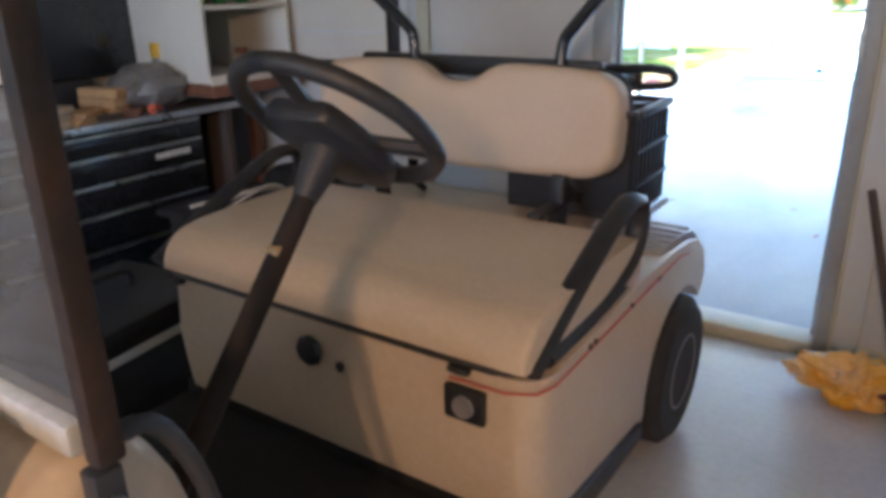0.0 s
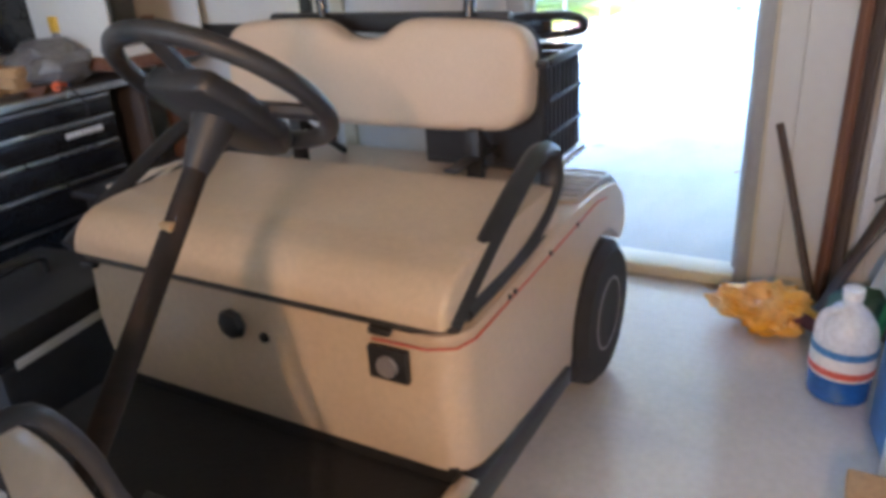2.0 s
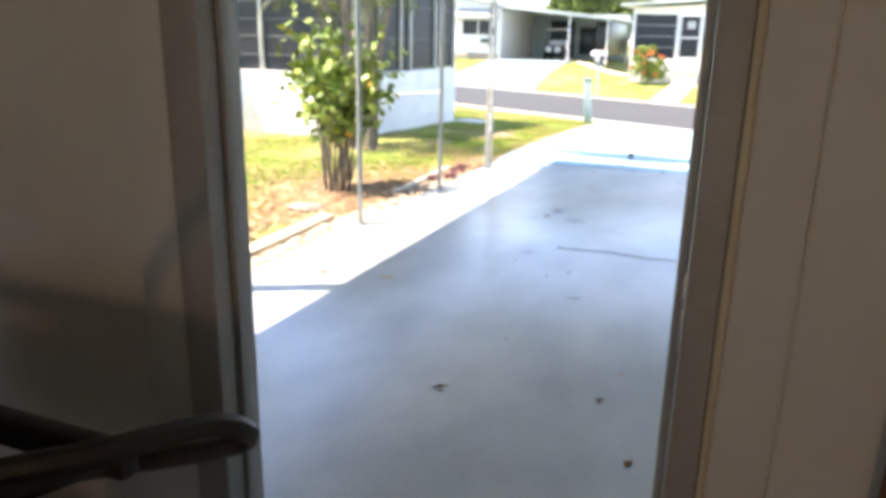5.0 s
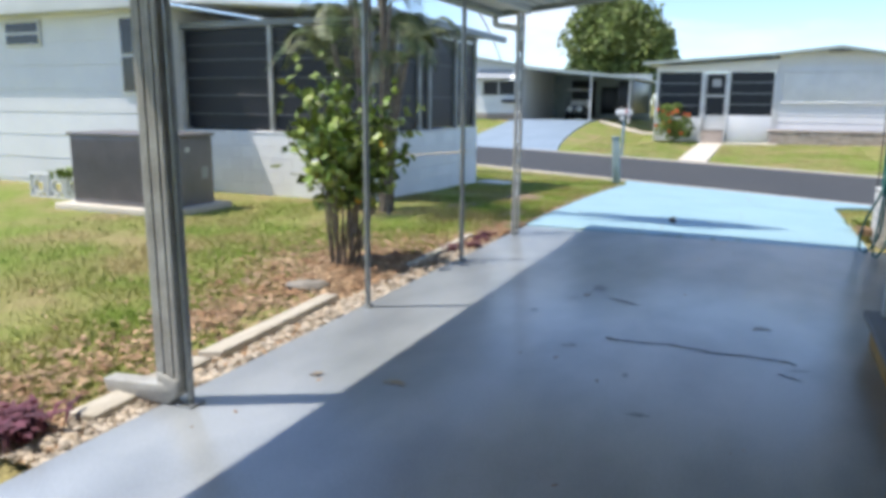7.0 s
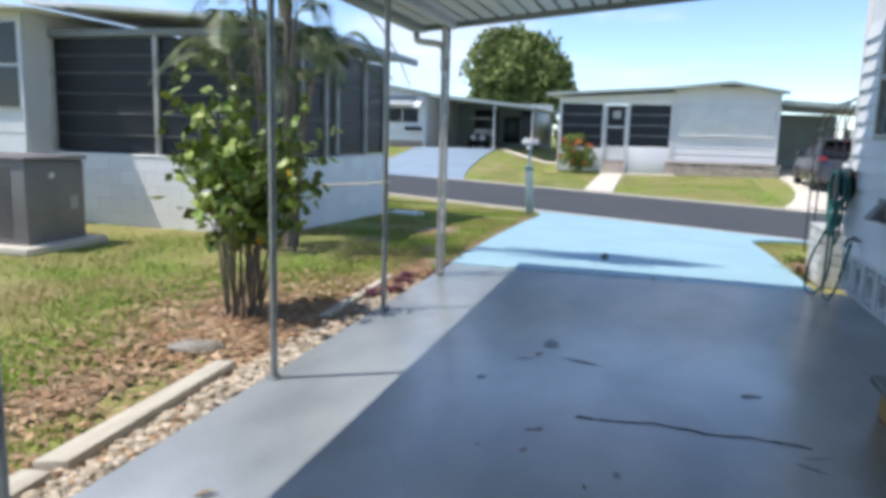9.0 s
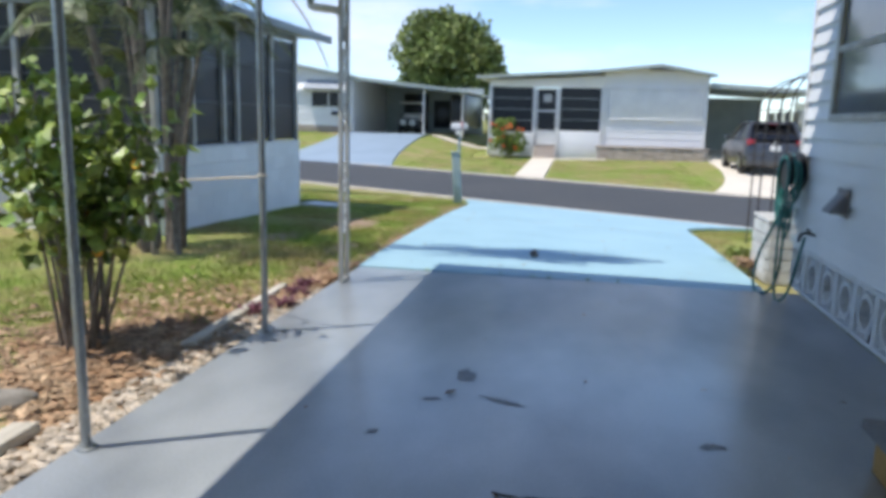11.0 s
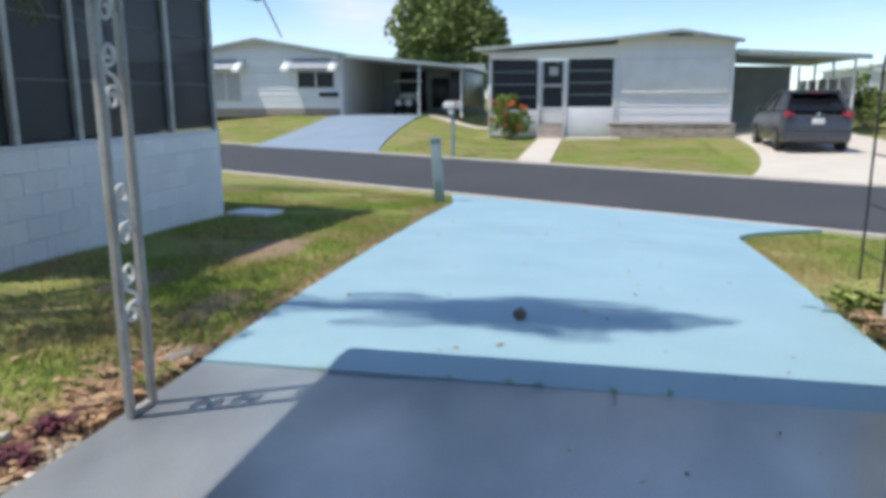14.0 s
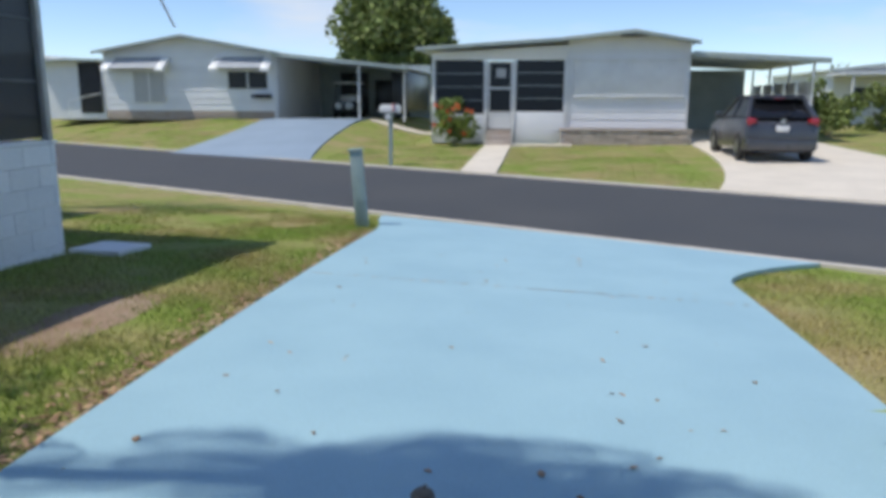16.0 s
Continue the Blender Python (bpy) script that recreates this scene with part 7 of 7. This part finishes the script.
part("glass", lathe([(0.04, 0), (0.045, 0.01), (0.045, 0.21), (0.04, 0.225)], 18), M["ac_grey"], yl)
part("lid", lathe([(0.005, 0.226), (0.047, 0.226), (0.047, 0.29), (0.044, 0.295), (0.005, 0.295)], 20), M["yellow"], yl, "yellow lid")
for i, (x, y, w, d, h, key, rz, lb) in enumerate([(0.02, -9.42, 0.10, 0.14, 0.05, "box_card", 15, "flattened cardboard packet on the bench"), (0.06, -9.30, 0.06, 0.12, 0.03, "dark_wood", -20, "dark wooden block on the bench"), (0.0, -9.55, 0.12, 0.11, 0.09, "pebble", 8, "pile of tan papers on the bench"), (0.08, -9.18, 0.05, 0.10, 0.035, "brown_wood", 40, "small wood offcut on the bench"), (-0.02, -9.24, 0.11, 0.10, 0.13, "box_card", 5, "small carton on the bench")]):
    o = thing("bench_clutter", x, y, 0.815, rz, label=lb, category="clutter", group="bench clutter")
    for k in range(3):
        part("layer", moved(B(-w, w, -d / 2, d / 2, h * k / 3, h * (k + 1) / 3 - 0.002, 0.004), pose(0.006 * k, 0.004 * k, 0, 0, 0, 5 * k)), M[key], o)
tl = thing("orange_tool", 0.12, -9.06, 0.815, 30, label="orange and blue hand tool on the bench edge", category="tool")
part("grip", C((0, -0.06, 0.025), (0, 0.01, 0.025), 0.022), M["orange"], tl, "orange grip")
part("head", C((0, 0.012, 0.025), (0, 0.07, 0.025), 0.02), M["label_blue"], tl, "blue head")
part("cord", T(curve([(0.0, -0.06, 0.02), (0.06, -0.08, 0.02), (0.105, -0.06, -0.04), (0.105, -0.05, -0.12)]), 0.004, 5), M["black"], tl, "dark cord")
cr = thing("black_crate", 0.62, -9.05, 0.006, label="black plastic crate with cables on the floor", category="crate")
part("crate_body", P([(-0.2, -0.25), (0.2, -0.25), (0.22, 0.25), (-0.22, 0.25)], "z", 0.0, 0.42, 0.02), M["black"], cr)
part("crate_rim", B(-0.24, 0.24, -0.28, 0.28, 0.421, 0.45, 0.01), M["black"], cr)
for k in range(3):
    part("cable", T(curve([(-0.1 + 0.1 * k, -0.2, 0.46), (0.1, -0.05 + 0.06 * k, 0.52), (0.05 * k, 0.2, 0.46)]), 0.008, 6), M["timber"], cr, "pale cable")
ms = thing("scrap_pile", 1.05, -9.45, 0.006, label="low pile of dark offcuts and orange tools", category="clutter")
for k in range(7):
    part("offcut", moved(B(-0.22, 0.22, -0.02, 0.02, 0, 0.03, 0.004), pose(0.04 * k - 0.1, 0.06 * k - 0.2, 0.0 + 0.031 * (k // 2), 0, 0, 25 * k)), M["dark_wood"] if k % 3 else M["orange"], ms)



def sack(x, y, w, d, h, seed, label):
    """A slumped full plastic sack with a tied neck."""
    o = thing("black_sack", x, y, 0.004, label=label, category="sack", group="black sacks")
    t = bmesh.new()
    bmesh.ops.create_icosphere(t, subdivisions=4, radius=1)
    for v in t.verts:
        v.co *= 1 + 0.16 * noise.fractal(v.co * 2.0 + Vector((seed, 0, 0)), 0.9, 2.0, 4)
        v.co = Vector((v.co.x * w, v.co.y * d, max(0, v.co.z * h * 0.5 + h * 0.46)))
    part("sack_body", t, M["black"], o, smooth=True)
    part("neck", lathe([(0.03, h * 0.90), (0.02, h * 0.97), (0.05, h * 1.05), (0.01, h * 1.04)], 12), M["black"], o, "gathered neck")


sack(0.62, -8.62, 0.30, 0.20, 0.58, 1.0, "full black plastic sack by the garage wall")
sack(1.13, -8.60, 0.24, 0.19, 0.50, 5.0, "slumped black plastic sack by the garage wall")

tbx = thing("toolbox", 0.95, -9.95, 0.006, 8, label="black portable toolbox with a pale latch strip", category="toolbox")
part("toolbox_body", B(-0.24, 0.24, -0.30, 0.30, 0.0, 0.30, 0.02), M["black"], tbx)
part("toolbox_lid", B(-0.245, 0.245, -0.305, 0.305, 0.302, 0.40, 0.03), M["black"], tbx)
part("latch_strip", B(0.2455, 0.252, -0.25, 0.25, 0.285, 0.315, 0.003), M["white_enamel"], tbx, "pale latch strip")
part("carry_handle", T(curve([(0, -0.12, 0.40), (0, -0.1, 0.455), (0, 0.1, 0.455), (0, 0.12, 0.40)]), 0.012, 8), M["black"], tbx)
# black sheet added to tone down the bright floor beneath the clutter
mat_ = thing("rubber_mat", 0.85, -9.45, -0.003, label="added black sheet darkening the garage floor", category="mat")
part("sheet", B(-0.45, 0.5, -1.0, 0.95, 0.0, 0.008, 0.003), M["rubber"], mat_)

# ---- window in the door wall ----
w1 = thing("window_1", 0.55, -8.282, 0.94, label="dark framed window with a pale roller blind", category="window", kind="structure")
for a0, a1, z0, z1 in ((-0.38, -0.32, 0.0, 1.2), (0.36, 0.42, 0.0, 1.2), (-0.319, 0.359, 0.0, 0.06), (-0.319, 0.359, 1.14, 1.2)):
    part("window_frame", B(a0, a1, -0.045, -0.002, z0, z1, 0.005), M["black"], w1)
part("blind", B(-0.318, 0.335, -0.012, -0.004, 0.061, 1.139), M["white_enamel"], w1, "pale blind")
for z in (0.19, 0.50, 0.80):
    part("blind_bar", B(-0.316, 0.333, -0.018, -0.0125, z, z + 0.014, 0.002, 1), M["white_trim"], w1)
part("blind_hem", B(0.336, 0.358, -0.02, -0.004, 0.061, 1.139, 0.003), M["garage_trim"], w1)

# ---- things right of the doorway ----
def stick(name, p, q, w, d, key, lb, cat, grp=""):
    o = thing(name, p[0], p[1], p[2], label=lb, category=cat, group=grp)
    v = Vector(q) - Vector(p)
    b = B(-w / 2, w / 2, -d / 2, d / 2, 0, v.length, 0.004)
    part("shaft", moved(b, v.to_track_quat("Z", "Y").to_matrix().to_4x4()), M[key], o)
    return o


stick("leaning_stick", (3.18, -8.36, 0.0), (2.99, -8.305, 0.66), 0.028, 0.022, "dark_wood", "dark wooden stake leaning on the wall", "stick")
stick("upright_board", (3.195, -8.33, 0.0), (3.215, -8.31, 2.30), 0.035, 0.03, "brown_wood", "tall reddish timber batten standing on end", "board", "upright boards")
stick("upright_board", (3.24, -8.33, 0.0), (3.258, -8.31, 2.32), 0.045, 0.02, "dark_wood", "tall dark timber batten standing on end", "board", "upright boards")
tagged(obj("trim_post", B(3.285, 3.325, WY - 0.03, WY - 0.002, 0.06, 2.41, 0.004), M["white_trim"]), "white corner batten on the garage wall", "trim", kind="structure")
hs = stick("handsaw", (3.20, -8.42, 0.0), (3.45, -8.31, 0.62), 0.05, 0.012, "dark_wood", "dark long-handled tool leaning on the wall", "tool")
part("grip", moved(B(-0.03, 0.03, -0.014, 0.014, 0.0, 0.10, 0.01), Matrix.Translation((0.23, 0.10, 0.56)) @ pose(0, 0, 0, 0, 22, 0)), M["dark_wood"], hs)
part("wire", T(curve([(0.02, -0.02, 0.02), (0.12, 0.02, 0.25), (0.20, 0.05, 0.40), (0.19, 0.07, 0.46), (0.12, 0.07, 0.42)]), 0.005, 5), M["black"], hs, "thin black wire")
for i, (xa, xb, key) in enumerate(((3.34, 3.58, "timber"), (3.40, 3.64, "dark_wood"), (3.46, 3.70, "box_card"))):
    stick("scrap_board", (xa, -8.52 - 0.04 * i, 0.0), (xb, -8.32, 0.78 + 0.12 * i), 0.09, 0.018, key, "scrap board leaning in the corner", "board", "scrap boards")
gsx = stick("green_pole", (3.36, -8.74, 0.0), (3.52, -8.50, 0.85), 0.022, 0.022, "green", "green plastic pole leaning in the corner", "pole")
M["green_dark"] = mat("dull_green_film", (0.02, 0.075, 0.04), 0.6, second=(0.05, 0.10, 0.07), scale=9)
gbk = thing("green_bag", 3.34, -8.50, 0.0, label="crumpled dark green plastic sack", category="sack")
g2 = bmesh.new()
bmesh.ops.create_icosphere(g2, subdivisions=3, radius=1)
for v in g2.verts:
    v.co *= 1 + 0.25 * noise.fractal(v.co * 2.2, 0.9, 2.0, 3)
    v.co = Vector((v.co.x * 0.11, v.co.y * 0.09, max(0, v.co.z * 0.09 + 0.07)))
part("sack", g2, M["green_dark"], gbk)
bg = thing("yellow_bag", 3.06, -8.60, 0.0, label="crumpled yellow plastic shopping bag on the floor", category="bag")
b3 = bmesh.new()
bmesh.ops.create_icosphere(b3, subdivisions=4, radius=1)
for v in b3.verts:
    n = noise.fractal(v.co * 2.4 + Vector((3, 1, 0)), 0.8, 2.1, 4)
    v.co *= 1 + 0.34 * n
    pull = max(0, -v.co.x) ** 2 * 0.5
    v.co = Vector((v.co.x * 0.13 - pull * 0.10, v.co.y * 0.10, max(0, v.co.z * 0.085 + 0.075 + 0.02 * pull)))
part("bag_body", b3, M["bag_yellow"], bg)
part("bag_fold", moved(B(-0.05, 0.05, -0.03, 0.03, 0, 0.05, 0.02), pose(0.10, -0.03, 0.05, 20, 30, 20)), M["purple"], bg, "purple printed corner")

jug = thing("washer_fluid_jug", 3.285, -8.93, 0.0, label="white translucent jug of blue washer fluid", category="jug")
part("fluid", lathe([(0.06, 0.0), (0.076, 0.006), (0.078, 0.075), (0.074, 0.082)], 28), M["blue_fluid"], jug, "blue fluid showing through the base")
part("jug_body", lathe([(0.074, 0.083), (0.078, 0.09), (0.078, 0.17), (0.070, 0.21), (0.045, 0.25), (0.024, 0.268), (0.022, 0.285)], 28), M["jug"], jug)
part("wrap_label", lathe([(0.0785, 0.078), (0.0795, 0.078), (0.0795, 0.155), (0.0785, 0.155)], 28), M["label"], jug, "white wrap label")
part("label_band", lathe([(0.0797, 0.14), (0.0803, 0.14), (0.0803, 0.160), (0.0797, 0.160)], 28), M["label_blue"], jug, "blue label band")
part("label_band", lathe([(0.0797, 0.085), (0.0803, 0.085), (0.0803, 0.104), (0.0797, 0.104)], 28), M["label_red"], jug, "red label band")
part("cap", lathe([(0.005, 0.286), (0.025, 0.286), (0.025, 0.312), (0.005, 0.314)], 20), M["lamp_white"], jug, "white screw cap")
part("handle", T(curve([(-0.026, -0.03, 0.262), (-0.055, -0.05, 0.255), (-0.066, -0.055, 0.22), (-0.06, -0.05, 0.18)]), 0.012, 8), M["jug"], jug, "moulded handle")
jug.scale = (1.13, 1.13, 1.13)
bxw = thing("white_carton", 3.60, -9.02, 0.0, label="tall white-blue carton with paper labels", category="carton")
part("carton_body", B(-0.12, 0.13, -0.26, 0.26, 0.0, 0.85, 0.006), M["jug"], bxw)
part("paper", B(-0.126, -0.121, -0.02, 0.22, 0.42, 0.72), M["white_enamel"], bxw, "cream paper label")
part("stripe", B(-0.129, -0.1265, -0.02, 0.22, 0.51, 0.53), M["label_red"], bxw, "red stripe")
bk2 = thing("blue_binder", 3.42, -9.16, 0.0, 10, label="dark blue binder standing on the floor", category="binder")
part("cover", B(-0.03, 0.03, -0.11, 0.11, 0.0, 0.30, 0.006), M["label_blue"], bk2)
part("pages", B(-0.022, 0.022, -0.112, 0.105, 0.008, 0.292), M["label"], bk2)
j2 = thing("white_bottle", 3.45, -9.36, 0.0, label="white plastic bottle on the garage floor", category="bottle")
part("bottle_body", lathe([(0.05, 0), (0.062, 0.006), (0.062, 0.16), (0.04, 0.20), (0.02, 0.21), (0.02, 0.23)], 22), M["jug"], j2)
part("cap", lathe([(0.005, 0.231), (0.022, 0.231), (0.022, 0.255), (0.005, 0.256)], 16), M["pebble"], j2, "tan cap")
sb2 = thing("shoe_box", 3.42, -9.62, 0.0, label="pale brown cardboard box on the floor", category="box")
part("box_body", B(-0.10, 0.16, -0.15, 0.15, 0, 0.10, 0.006), M["box_card"], sb2)
part("box_lid", B(-0.106, 0.166, -0.156, 0.156, 0.101, 0.135, 0.006), M["box_card"], sb2)

# assumed windows, out of view behind and beside the walker, framing the added lamps
w2 = thing("window_2", 1.65, -13.45, 1.15, label="assumed unseen window around the back fill lamp", category="window", kind="structure")
for a0, a1, z0, z1 in ((-0.65, -0.60, 0, 1.05), (0.60, 0.65, 0, 1.05), (-0.599, 0.599, 0, 0.05), (-0.599, 0.599, 1.0, 1.05), (-0.02, 0.02, 0.051, 0.999)):
    part("window_frame", B(a0, a1, -0.04, 0.04, z0, z1, 0.005), M["white_trim"], w2)
w3 = thing("window_3", 3.80, -12.75, 1.6, label="assumed unseen narrow window around the warm side lamp", category="window", kind="structure")
for a0, a1, z0, z1 in ((-0.119, -0.10, 0, 0.5), (0.10, 0.119, 0, 0.5), (-0.099, 0.099, 0, 0.02), (-0.099, 0.099, 0.48, 0.5)):
    part("window_frame", B(-0.03, 0.03, a0, a1, z0 + 0.001, z1 - 0.001, 0.004), M["white_trim"], w3)
